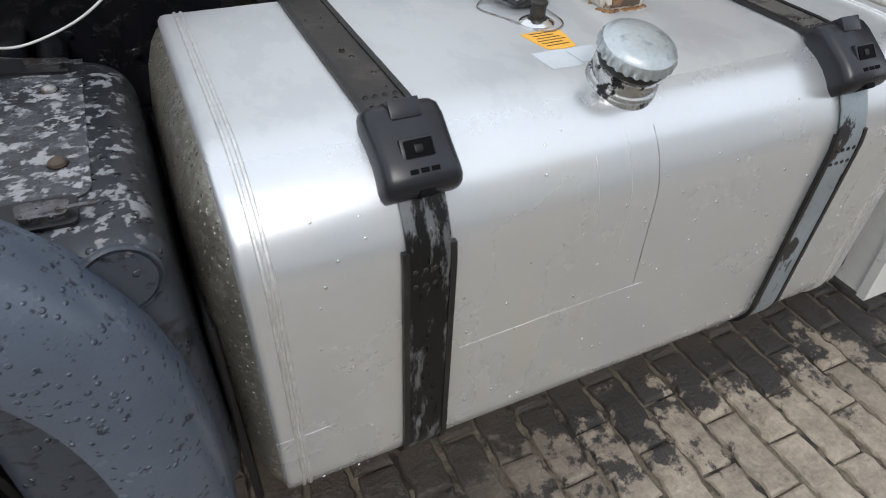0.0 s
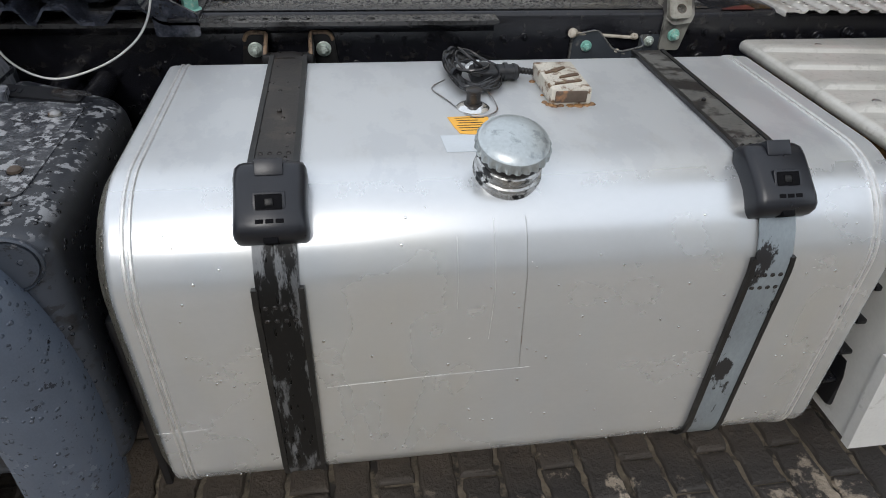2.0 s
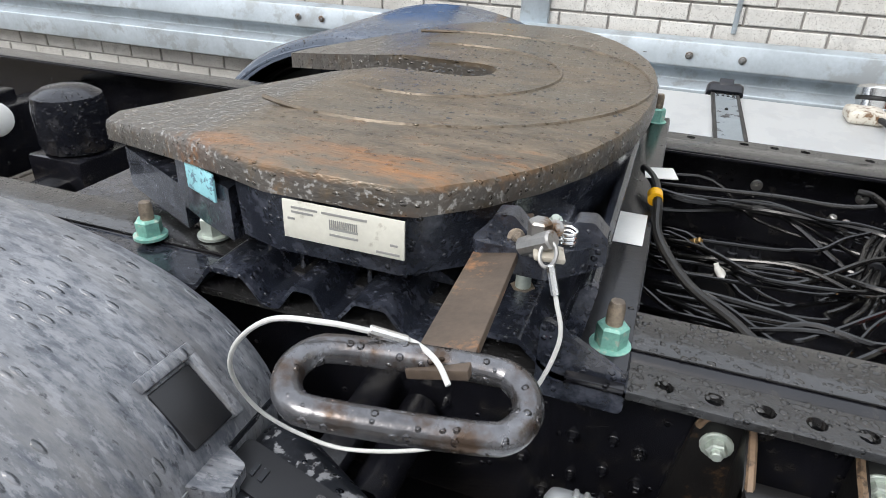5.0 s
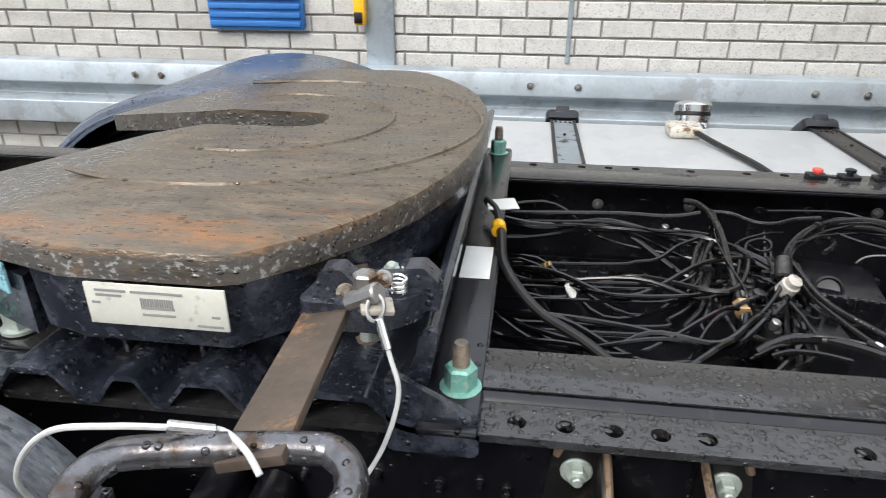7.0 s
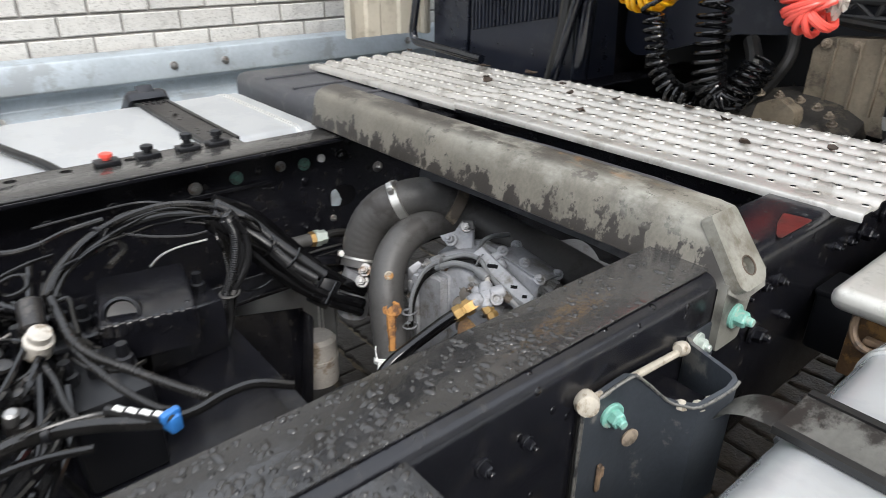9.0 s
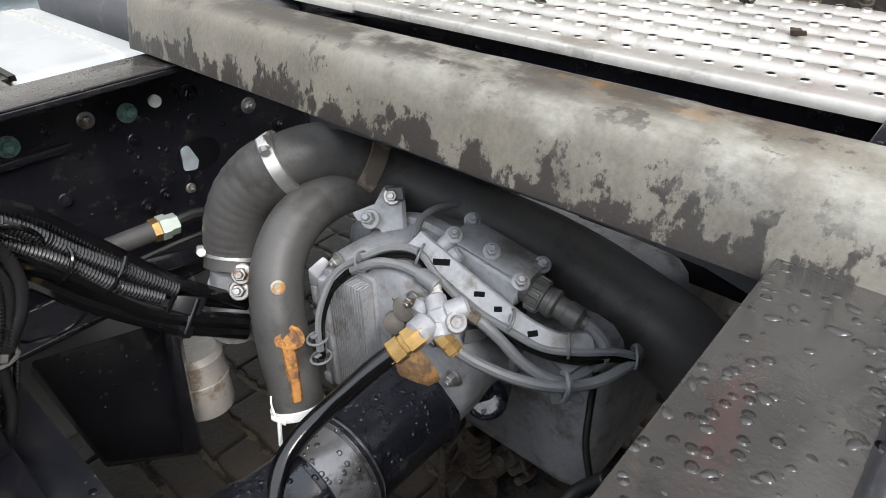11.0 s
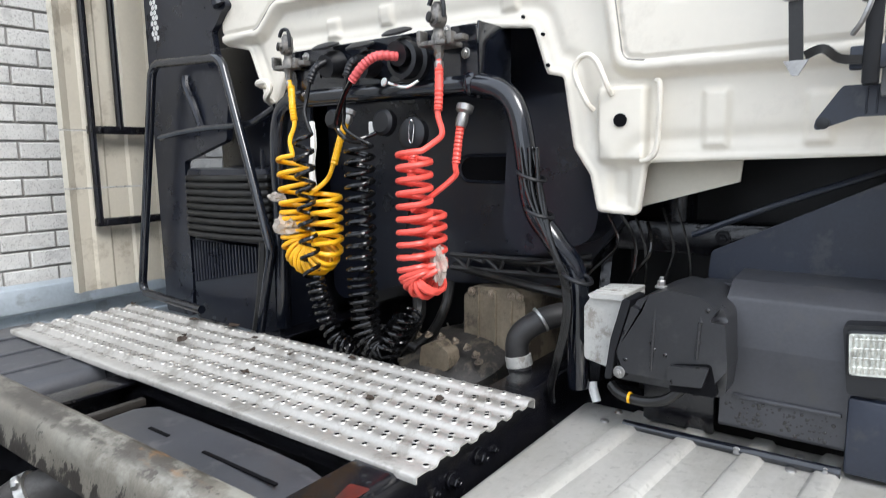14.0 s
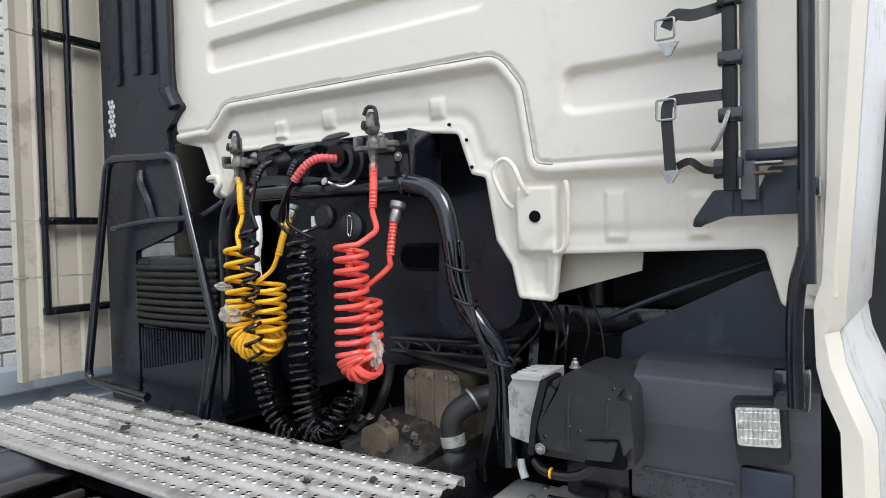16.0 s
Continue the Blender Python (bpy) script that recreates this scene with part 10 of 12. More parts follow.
box(bm, (3.66, -1.25, 0.6), (3.7, 1.25, 3.1))
part("front_wall", bm, HAZE_NAVY, cab)
bm = bmesh.new()
box(bm, (2.25, -1.22, 0.35), (2.29, 1.2, 1.79))
part("bulkhead", bm, PLASTIC, cab)

# engine tunnel wall with its oval slot
tunnel = thing("engine_tunnel", "black engine tunnel wall with an oval slot", "engine cover")
bm = bmesh.new()
prism(bm, rounded([(0.42, 1.0), (0.42, 1.76), (-0.52, 1.76), (-0.50, 1.30), (-0.38, 1.14), (0.1, 1.10)], 0.05, 4), "x", 1.93, 1.97)
part("panel", bm, HAZE_BLACK, tunnel)
bm = bmesh.new()
oval = rounded([(-0.065, 1.446), (-0.065, 1.380), (-0.25, 1.380), (-0.25, 1.446)], 0.032, 6)
sweep(bm, [(1.926, y, z) for y, z in oval], 0.005, 6, closed=True)
part("slot_rim", bm, HAZE_BLACK, tunnel)
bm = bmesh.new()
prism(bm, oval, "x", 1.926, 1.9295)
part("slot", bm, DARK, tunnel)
bm = bmesh.new()
prism(bm, rounded([(-0.24, 1.20), (-0.26, 1.56), (-0.42, 1.58), (-0.50, 1.50), (-0.47, 1.26)], 0.06, 5), "x", 1.84, 1.93)
part("moulded_bulge", bm, HAZE_BLACK, tunnel)

# hoop frame, cable mount and couplings
hoop = thing("hoop_frame", "black tubular hoop carrying the trailer couplings", "tube frame")
bm = bmesh.new()
sweep(bm, smooth_path([(1.70, 0.385, 0.98), (1.69, 0.36, 1.30), (1.68, 0.348, 1.45), (1.68, 0.334, 1.545), (1.68, 0.295, 1.585), (1.68, 0.22, 1.592), (1.68, -0.27, 1.589)], 8)
      + smooth_path([(1.68, -0.28, 1.589), (1.68, -0.335, 1.574), (1.68, -0.372, 1.535), (1.68, -0.392, 1.454), (1.685, -0.408, 1.345), (1.69, -0.455, 1.275), (1.71, -0.49, 1.20), (1.73, -0.49, 0.98)], 8), 0.0225, 16)
part("tube", bm, CAB_GLOSS, hoop)
bm = bmesh.new()
sweep(bm, [(1.68, -0.262, 1.589), (1.68, -0.267, 1.589), (1.68, -0.274, 1.589), (1.68, -0.279, 1.588)], [0.024, 0.027, 0.027, 0.024], 16)
part("weld_collar", bm, CAB_GLOSS, hoop)
mount = thing("coupling_plate", "black steel plate carrying sockets and air couplings", "mounting plate")
bm = bmesh.new()
plate(bm, rounded([(0.268, 1.705), (-0.288, 1.704), (-0.292, 1.575), (0.268, 1.57)], 0.01, 3), [(0.16, 1.64, 0.005), (0.145, 1.64, 0.005), (0.18, 1.60, 0.006)], "x", 1.668, 1.674)
part("plate", bm, CAB_GLOSS, mount)
bm = bmesh.new()
box(bm, (1.674, -0.290, 1.56), (1.80, -0.284, 1.712), 0.002)
part("side_flange", bm, CAB_GLOSS, mount)
bm = bmesh.new()
box(bm, (1.674, -0.28, 1.702), (1.80, 0.26, 1.708), 0.002)
part("top_flange", bm, CAB_GLOSS, mount)
for y, z in ((0.21, 1.69), (0.218, 1.60), (-0.215, 1.70), (-0.262, 1.65), (-0.13, 1.61)):
    hexbolt(mount, (1.668, y, z), (-1, 0, 0), 0.007, 0.007, STEEL)


def sleeve(bm, pts, r, n=10, seg=10):
    path = smooth_path(pts, n)
    sweep(bm, path, [r * (1.0 if i % 2 else 0.82) for i in range(len(path))], seg)


for y, z, tilt in ((0.100, 1.694, 0.25), (-0.008, 1.684, 0.25), (-0.115, 1.70, 0.1)):
    socket = thing("trailer_socket", "black round trailer socket with a hinged lid", "socket", "sockets on the coupling plate")
    bm = bmesh.new()
    lathe(bm, [(0.030, 0), (0.030, 0.02), (0.026, 0.03), (0.026, 0.045)], (1.668, y, z - 0.03), (-1, 0, -0.25), 20)
    part("body", bm, PLASTIC, socket)
    bm = bmesh.new()
    lathe(bm, [(0.012, 0), (0.033, 0.003), (0.033, 0.007), (0.02, 0.012)], (1.635, y + 0.005, z), (-0.35, 0, 1), 20)
    part("lid", bm, PLASTIC, socket)
sk = thing("trailer_socket", "large black socket with a bright metal clip", "socket", "sockets on the coupling plate")
bm = bmesh.new()
lathe(bm, [(0.048, 0), (0.048, 0.012), (0.040, 0.016), (0.040, 0.04), (0.030, 0.042), (0.030, 0.02)], (1.668, -0.125, 1.648), (-1, 0, 0), 24)
part("body", bm, PLASTIC, sk)
bm = bmesh.new()
tube(bm, [(1.63, -0.168, 1.60), (1.615, -0.15, 1.588), (1.612, -0.125, 1.592), (1.615, -0.10, 1.60)], 0.003, 6)
lathe(bm, [(0.009, 0), (0.009, 0.004)], (1.618, -0.088, 1.602), (-1, 0, 0.2), 12)
part("clip", bm, CHROME, sk)


def coupling(y, x, label):
    c = thing("air_coupling", label, "air coupling", "air couplings on the plate")
    bm = bmesh.new()
    lathe(bm, [(0.008, -0.045), (0.010, -0.03), (0.015, -0.022), (0.015, -0.006), (0.010, 0.004), (0.011, 0.022), (0.014, 0.030), (0.014, 0.052), (0.009, 0.060)], (x, y, 1.685), (0, 0, 1), 14)
    part("body", bm, COUPLING, c)
    bm = bmesh.new()
    lathe(bm, [(0.006, -0.020), (0.015, -0.016), (0.017, -0.008), (0.017, 0.006), (0.011, 0.010), (0.011, 0.016)], (x - 0.012, y - 0.004, 1.712), (-0.85, 0.35, 0.1), 16)
    part("face", bm, COUPLING, c)
    bm = bmesh.new()
    lathe(bm, [(0.010, 0), (0.010, 0.003), (0.004, 0.004)], (x - 0.026, y + 0.002, 1.714), (-0.85, 0.35, 0.1), 14)
    part("seal", bm, RUBBER, c)
    bm = bmesh.new()
    tube(bm, [(x - 0.014, y + 0.012, 1.738), (x - 0.012, y + 0.003, 1.754), (x - 0.010, y - 0.014, 1.752), (x - 0.012, y - 0.022, 1.734), (x - 0.012, y - 0.022, 1.712)], 0.0045, 8)
    part("guard", bm, PLASTIC, c)
    bm = bmesh.new()
    box(bm, (x - 0.016, y - 0.026, 1.662), (x + 0.05, y + 0.042, 1.672), 0.003)
    box(bm, (x - 0.018, y + 0.032, 1.668), (x + 0.008, y + 0.043, 1.694), 0.003)
    box(bm, (x - 0.014, y - 0.040, 1.662), (x + 0.006, y - 0.028, 1.686), 0.003)
    part("bracket", bm, COUPLING, c)
    bm = bmesh.new()
    box(bm, (x - 0.004, y - 0.060, 1.668), (x + 0.02, y - 0.020, 1.680), 0.003)
    part("lever", bm, COUPLING, c)
    bm = bmesh.new()
    lathe(bm, [(0.009, -0.075), (0.010, -0.06), (0.007, -0.055), (0.010, -0.045), (0.010, -0.03)], (x, y, 1.690), (0, 0, 1), 6)
    part("nut", bm, STEEL, c)


coupling(0.256, 1.650, "grey cast air coupling above the yellow hose")
coupling(-0.228, 1.622, "grey cast air coupling above the red hose")


def legs(points, n):
    """n points at equal steps along a line of points."""
    pts = [Vector(p) for p in points]
    run = [0.0]
    for a, b in zip(pts, pts[1:]):
        run.append(run[-1] + (b - a).length)
    out = []
    for i in range(n):
        s = run[-1] * i / (n - 1)
        k = max(j for j in range(len(pts) - 1) if run[j] <= s + 1e-9)
        out.append(pts[k].lerp(pts[k + 1], (s - run[k]) / (run[k + 1] - run[k])))
    return out


# yellow coil
hose = thing("air_hose", "yellow coiled air hose with film wrap hanging behind the cab", "air hose", "coiled leads behind the cab")
axis = legs([(1.60, 0.200, 1.452), (1.60, 0.198, 1.345)], 4) + legs([(1.60, 0.197, 1.32), (1.60, 0.197, 1.245)], 6) \
    + legs([(1.60, 0.190, 1.225), (1.60, 0.170, 1.207), (1.60, 0.140, 1.200), (1.60, 0.112, 1.208), (1.60, 0.094, 1.228)], 9) + legs([(1.60, 0.088, 1.245), (1.60, 0.088, 1.365)], 6)
coil = helix(None, axis, 0.034, len(axis) - 1, 2.2)
bm = bmesh.new()
sweep(bm, smooth_path([(1.65, 0.256, 1.640), (1.645, 0.243, 1.60), (1.635, 0.226, 1.53), (1.615, 0.222, 1.49), coil[0]], 6)[:-1] + coil
      + smooth_path([coil[-1], (1.615, 0.102, 1.392), (1.62, 0.083, 1.425), (1.64, 0.055, 1.53)], 5)[1:], 0.0058, 8)
part("tube", bm, YELLOW, hose)
for pts in ([(1.648, 0.247, 1.622), (1.64, 0.236, 1.57), (1.636, 0.227, 1.537)], [(1.622, 0.080, 1.43), (1.63, 0.068, 1.48), (1.64, 0.055, 1.525)]):
    bm = bmesh.new()
    sleeve(bm, pts, 0.0095)
    part("spring_guard", bm, YELLOW, hose)
bm = bmesh.new()
lathe(bm, [(0.010, 0), (0.012, 0.01), (0.010, 0.02), (0.014, 0.024), (0.014, 0.034)], (1.64, 0.054, 1.522), (0.3, -0.2, 1), 10)
part("end_fitting", bm, STEEL, hose)
rng = random.Random(5)


def crumple(bm, c, s, n=3):
    r = bmesh.ops.create_icosphere(bm, subdivisions=n, radius=1.0)
    for v in r["verts"]:
        k = 1 + rng.uniform(-0.28, 0.28)
        v.co = Vector((c[0] + v.co.x * s[0] * k, c[1] + v.co.y * s[1] * k, c[2] + v.co.z * s[2] * k))


for c, s in (((1.578, 0.200, 1.285), (0.026, 0.034, 0.026)), ((1.582, 0.240, 1.352), (0.014, 0.026, 0.011))):
    bm = bmesh.new()
    crumple(bm, c, s)
    part("film_wrap", bm, WRAP, hose, "crumpled clear plastic film", smooth=False)
bm = bmesh.new()
tube(bm, [(1.63, 0.16, 1.53), (1.625, 0.150, 1.48), (1.62, 0.155, 1.42), (1.62, 0.148, 1.37)], [0.008] * 18 + [0.006], 6)
part("white_tape", bm, WHITE, hose)

# red coil
hose = thing("air_hose", "red coiled air hose with film wrap hanging behind the cab", "air hose", "coiled leads behind the cab")
axis = legs([(1.585, -0.190, 1.457), (1.585, -0.186, 1.22)], 10) + legs([(1.586, -0.188, 1.205), (1.592, -0.194, 1.19), (1.600, -0.203, 1.186), (1.610, -0.212, 1.195)], 8) + legs([(1.613, -0.203, 1.215), (1.616, -0.200, 1.335)], 6)
coil = helix(None, axis, 0.034, len(axis) - 1, 2.0)
bm = bmesh.new()
sweep(bm, smooth_path([(1.622, -0.228, 1.64), (1.612, -0.236, 1.58), (1.605, -0.236, 1.53), (1.60, -0.250, 1.49), (1.59, -0.236, 1.472), coil[0]], 6)[:-1] + coil
      + smooth_path([coil[-1], (1.64, -0.246, 1.40), (1.64, -0.253, 1.43), (1.65, -0.260, 1.52)], 5)[1:], 0.0062, 8)
part("tube", bm, RED, hose)
for pts in ([(1.618, -0.231, 1.618), (1.61, -0.236, 1.57), (1.606, -0.236, 1.535)], [(1.642, -0.253, 1.43), (1.646, -0.256, 1.47), (1.65, -0.259, 1.505)], [(1.60, -0.175, 1.45), (1.605, -0.166, 1.42), (1.61, -0.158, 1.385)]):
    bm = bmesh.new()
    sleeve(bm, pts, 0.0098)
    part("spring_guard", bm, RED, hose)
bm = bmesh.new()
lathe(bm, [(0.011, 0), (0.013, 0.015), (0.011, 0.028), (0.018, 0.034), (0.018, 0.046)], (1.65, -0.259, 1.503), (0.3, -0.1, 1), 12)
part("end_fitting", bm, STEEL, hose)
bm = bmesh.new()
crumple(bm, (1.605, -0.232, 1.225), (0.014, 0.018, 0.040))
part("film_wrap", bm, WRAP, hose, "crumpled clear plastic film", smooth=False)
bm = bmesh.new()
tube(bm, [(1.61, -0.158, 1.385), (1.62, -0.145, 1.33), (1.63, -0.125, 1.285)], 0.0035, 6)
part("cable_end", bm, PLASTIC, hose)

# black coils
hose = thing("electric_coil_lead", "shiny black coiled electric lead hanging in a loop", "coiled lead", "coiled leads behind the cab")
axis = legs([(1.60, -0.022, 1.47), (1.60, -0.016, 1.18)], 12) + legs([(1.60, -0.017, 1.165), (1.60, -0.024, 1.07), (1.60, -0.034, 1.035), (1.605, -0.050, 1.016), (1.62, -0.068, 1.022), (1.645, -0.082, 1.05), (1.68, -0.092, 1.085)], 16)
coil = helix(None, axis, 0.030, len(axis) - 1, 1.0)
bm = bmesh.new()
sweep(bm, smooth_path([(1.64, -0.006, 1.665), (1.61, 0.008, 1.645), (1.60, 0.014, 1.60), (1.60, 0.019, 1.545), (1.59, 0.005, 1.505), coil[0]], 6)[:-1] + coil, 0.0044, 8)
part("coil", bm, GLOSSY, hose)
bm = bmesh.new()
tube(bm, [(1.68, -0.050, 1.52), (1.66, -0.035, 1.505), (1.635, -0.01, 1.49), (1.60, 0.010, 1.482)], 0.0044, 8)
sweep(bm, helix(None, [Vector(p) + Vector((0.004, -0.002, -0.010)) for p in axis], 0.0285, len(axis) - 1, 4.1), 0.0044, 8)
part("second_coil", bm, GLOSSY, hose)
bm = bmesh.new()
sleeve(bm, [(1.645, -0.008, 1.668), (1.615, 0.004, 1.652), (1.602, 0.012, 1.62)], 0.010)
part("strain_relief", bm, PLASTIC, hose)
hose = thing("electric_coil_lead", "thin black coiled lead crossing the yellow hose", "coiled lead", "coiled leads behind the cab")
axis = legs([(1.555, 0.108, 1.50), (1.555, 0.100, 1.20)], 9) + legs([(1.56, 0.092, 1.165), (1.58, 0.078, 1.06), (1.59, 0.05, 1.015), (1.60, 0.005, 1.0)], 13)
coil = helix(None, axis, 0.020, len(axis) - 1, 0.5)
bm = bmesh.new()
sweep(bm, smooth_path([(1.64, 0.095, 1.67), (1.60, 0.112, 1.645), (1.585, 0.122, 1.58), (1.575, 0.120, 1.545), coil[0]], 6)[:-1] + coil, 0.0048, 8)
part("coil", bm, GLOSSY, hose)
bm = bmesh.new()
sleeve(bm, [(1.645, 0.093, 1.672), (1.605, 0.108, 1.65), (1.592, 0.118, 1.615)], 0.0095)
part("strain_relief", bm, PLASTIC, hose)
hose = thing("red_lead", "short red ribbed lead plugged into the socket", "trailer lead")
bm = bmesh.new()
sleeve(bm, [(1.62, -0.122, 1.652), (1.585, -0.098, 1.652), (1.57, -0.072, 1.635), (1.565, -0.042, 1.605)], 0.0105, 9)
part("boot", bm, SALMON, hose)
bm = bmesh.new()
tube(bm, [(1.565, -0.042, 1.606), (1.565, -0.02, 1.58), (1.57, 0.008, 1.54), (1.575, 0.018, 1.51), (1.58, -0.005, 1.485), (1.60, -0.03, 1.478)], 0.0055, 8)
part("lead", bm, GLOSSY, hose)

# plugs and tabs hanging below the hoop
for y, z, w in ((0.115, 1.535, 0.022), (-0.128, 1.492, 0.036), (-0.045, 1.52, 0.03)):
    bm = bmesh.new()
    lathe(bm, [(w * 0.7, 0), (w, 0.006), (w, 0.022), (w * 0.75, 0.028)], (1.675, y, z), (-1, 0, 0.1), 18)
    single("parking_socket", bm, PLASTIC, "round black parking socket under the hoop", "socket", "parking sockets")
bm = bmesh.new()
tube(bm, [(1.645, -0.128, 1.480), (1.64, -0.133, 1.515), (1.64, -0.139, 1.522), (1.645, -0.142, 1.512), (1.642, -0.140, 1.478), (1.645, -0.133, 1.474), (1.645, -0.129, 1.481)], 0.0013, 6)
single("wire_clip", bm, CHROME, "bright bent wire clip on the parking socket", "clip")
bm = bmesh.new()
box(bm, (1.655, -0.020, 1.495), (1.657, -0.002, 1.525))
single("paper_tag", bm, WHITE, "small white tag under the hoop tube", "tag", smooth=False)
for k, (y0, y1) in enumerate(((-0.395, -0.40), (-0.41, -0.405), (-0.42, -0.412), (-0.405, -0.41))):
    bm = bmesh.new()
    d = 0.0045 * k
    pts = [(1.655 + d, y0 - d * 0.6, 1.46), (1.655 + d, y1 - 0.012 - d, 1.37), (1.66, -0.455 - d * 0.5, 1.28), (1.665, -0.484 - d * 0.8, 1.20), (1.67, -0.482 - d * 0.9, 1.12), (1.68, -0.450 - d * 0.7, 1.0), (1.69, -0.448 - d * 0.5, 0.95)]
    if k > 1:
        sleeve(bm, pts, 0.0052, 16)
    else:
        tube(bm, pts, 0.0042, 8)
    single("hose", bm, GLOSSY, "black hose tied along the hoop frame", "hose", "hoses along the hoop")
for y, z in ((-0.40, 1.405), (-0.418, 1.335), (-0.50, 1.215)):
    bm = bmesh.new()
    sweep(bm, [(1.676 + 0.029 * math.cos(a), y - 0.008 + 0.027 * math.sin(a), z + 0.01 * math.sin(a)) for a in np.linspace(0, 6.28, 20)[:-1]], 0.0035, 6, closed=True)
    single("cable_tie", bm, PLASTIC, "black cable tie round the hoop hoses", "cable tie", "cable ties")

# engine seen through the opening
engine = thing("engine", "muddy brown engine casting with black hoses under the cab", "engine")
bm = bmesh.new()
prism(bm, rounded([(-0.105, 0.95), (-0.105, 1.095), (-0.13, 1.12), (-0.255, 1.128), (-0.28, 1.105), (-0.29, 0.93)], 0.012, 3), "x", 1.88, 2.1)
part("casting", bm, CAST_BROWN, engine)
bm = bmesh.new()
for y in (-0.15, -0.20, -0.245):
    box(bm, (1.873, y - 0.003, 0.97), (1.882, y + 0.003, 1.118), 0.002)
part("casting_rib", bm, CAST_BROWN, engine)
bm = bmesh.new()
lathe(bm, [(0.15, 0), (0.155, 0.02), (0.145, 0.05), (0.10, 0.075), (0.05, 0.085)], (1.86, -0.10, 0.90), (-0.35, 0.0, 1.0), 30)
part("bell_housing", bm, HOUSING, engine)
for k in range(11):
    a = -0.3 + k * 0.34
    bm = bmesh.new()
    box(bm, (-0.003, 0.06, -0.012), (0.003, 0.150, 0.012), 0.002, 1)
    at_pose(bm, Matrix.Translation((1.845, -0.10, 0.945)) @ Vector((0, 0, 1)).rotation_difference(Vector((-0.35, 0, 1))).to_matrix().to_4x4() @ Matrix.Rotation(a - 1.57, 4, "Z"))
    part("housing_rib", bm, HOUSING, engine)
bm = bmesh.new()
prism(bm, rounded([(-0.06, 0.93), (-0.07, 0.99), (-0.115, 1.005), (-0.15, 0.985), (-0.155, 0.94)], 0.015, 4), "x", 1.745, 1.79)
part("cover", bm, CAST_BROWN, engine)
for k in range(9):
    a = -0.2 + k * 0.42
    hexbolt(engine, (1.80 + 0.02 * math.cos(a), -0.10 + 0.115 * math.cos(a), 0.965 + 0.035 * math.sin(a)), (-0.4, 0, 1), 0.007, 0.008, DIRTY)
for k, y in enumerate((-0.13, -0.19, -0.245, -0.27)):
    hexbolt(engine, (1.878, y, 1.108), (-1, 0, 0), 0.007, 0.008, DIRTY)
for pts, r in (([(1.85, 0.02, 1.10), (1.80, -0.02, 1.05), (1.80, 0.02, 0.98), (1.84, 0.05, 0.93)], 0.018), ([(1.88, -0.06, 1.12), (1.84, -0.075, 1.07), (1.83, -0.04, 1.0), (1.8, 0.0, 0.96)], 0.013),
               ([(1.9, 0.3, 1.02), (1.80, 0.15, 0.98), (1.78, 0.08, 1.0), (1.79, -0.02, 0.96)], 0.012), ([(1.92, -0.05, 1.16), (1.88, -0.2, 1.15), (1.86, -0.33, 1.14), (1.9, -0.42, 1.12)], 0.011),
               ([(1.95, -0.10, 1.20), (1.90, -0.22, 1.19), (1.86, -0.34, 1.20), (1.9, -0.44, 1.22)], 0.007), ([(1.80, 0.05, 0.915), (1.76, -0.1, 0.90), (1.76, -0.22, 0.905), (1.8, -0.3, 0.93)], 0.006)):
    bm = bmesh.new()
    tube(bm, pts, r, 10)
    part("hose", bm, RUBBER, engine)
bm = bmesh.new()
tube(bm, [(1.82, -0.41, 1.10), (1.775, -0.375, 1.088), (1.752, -0.340, 1.055), (1.75, -0.336, 1.01), (1.75, -0.350, 0.95), (1.75, -0.362, 0.88)], 0.026, 16)
part("coolant_hose", bm, HOSE_GREY, engine)
for p, d, w in (((1.75, -0.337, 1.012), (0, -0.2, -1), 0.024), ((1.775, -0.376, 1.090), (0.6, -0.6, 0.5), 0.006)):
    bm = bmesh.new()
    lathe(bm, [(0.0265, 0), (0.029, 0.001), (0.029, w), (0.0265, w + 0.001)], p, d, 20)
    part("hose_clamp", bm, PALE_CAST if w > 0.01 else ALU_DULL, engine)
bm = bmesh.new()
for k in range(7):
    a, b = Vector((1.90, -0.06 - 0.05 * k, 1.19)), Vector((1.90, -0.10 - 0.05 * k, 1.16 + 0.02 * (k % 2)))
    rod(bm, a, b, 0.005, 6)
    rod(bm, b, Vector((1.90, -0.11 - 0.05 * k, 1.19)), 0.005, 6)
rod(bm, (1.90, -0.05, 1.192), (1.90, -0.44, 1.20), 0.007, 6)
rod(bm, (1.90, -0.05, 1.158), (1.90, -0.44, 1.166), 0.007, 6)
part("casting_web", bm, HOSE_GREY, engine)
# lines and brackets behind the step box
rng = random.Random(11)
for k in range(6):
    bm = bmesh.new()
    y = -0.50 - 0.028 * k
    tube(bm, [(1.84, y, 1.33 + rng.uniform(-0.05, 0.04)), (1.80 + rng.uniform(-0.04, 0.06), y - 0.03, 1.26), (1.82, y + rng.uniform(-0.05, 0.05), 1.17), (1.85, y, 1.05)], rng.choice((0.0025, 0.003, 0.004)), 7)
    single("pipe_line", bm, MATT, "thin dark line running down behind the battery box", "pipe", "lines behind the cab")
cross = thing("cab_mount", "dark steel cab mount cross bar with bolts", "cab mount")
bm = bmesh.new()
box(bm, (1.96, -1.05, 1.23), (2.04, 0.95, 1.30), 0.008)
part("bar", bm, CHASSIS, cross)
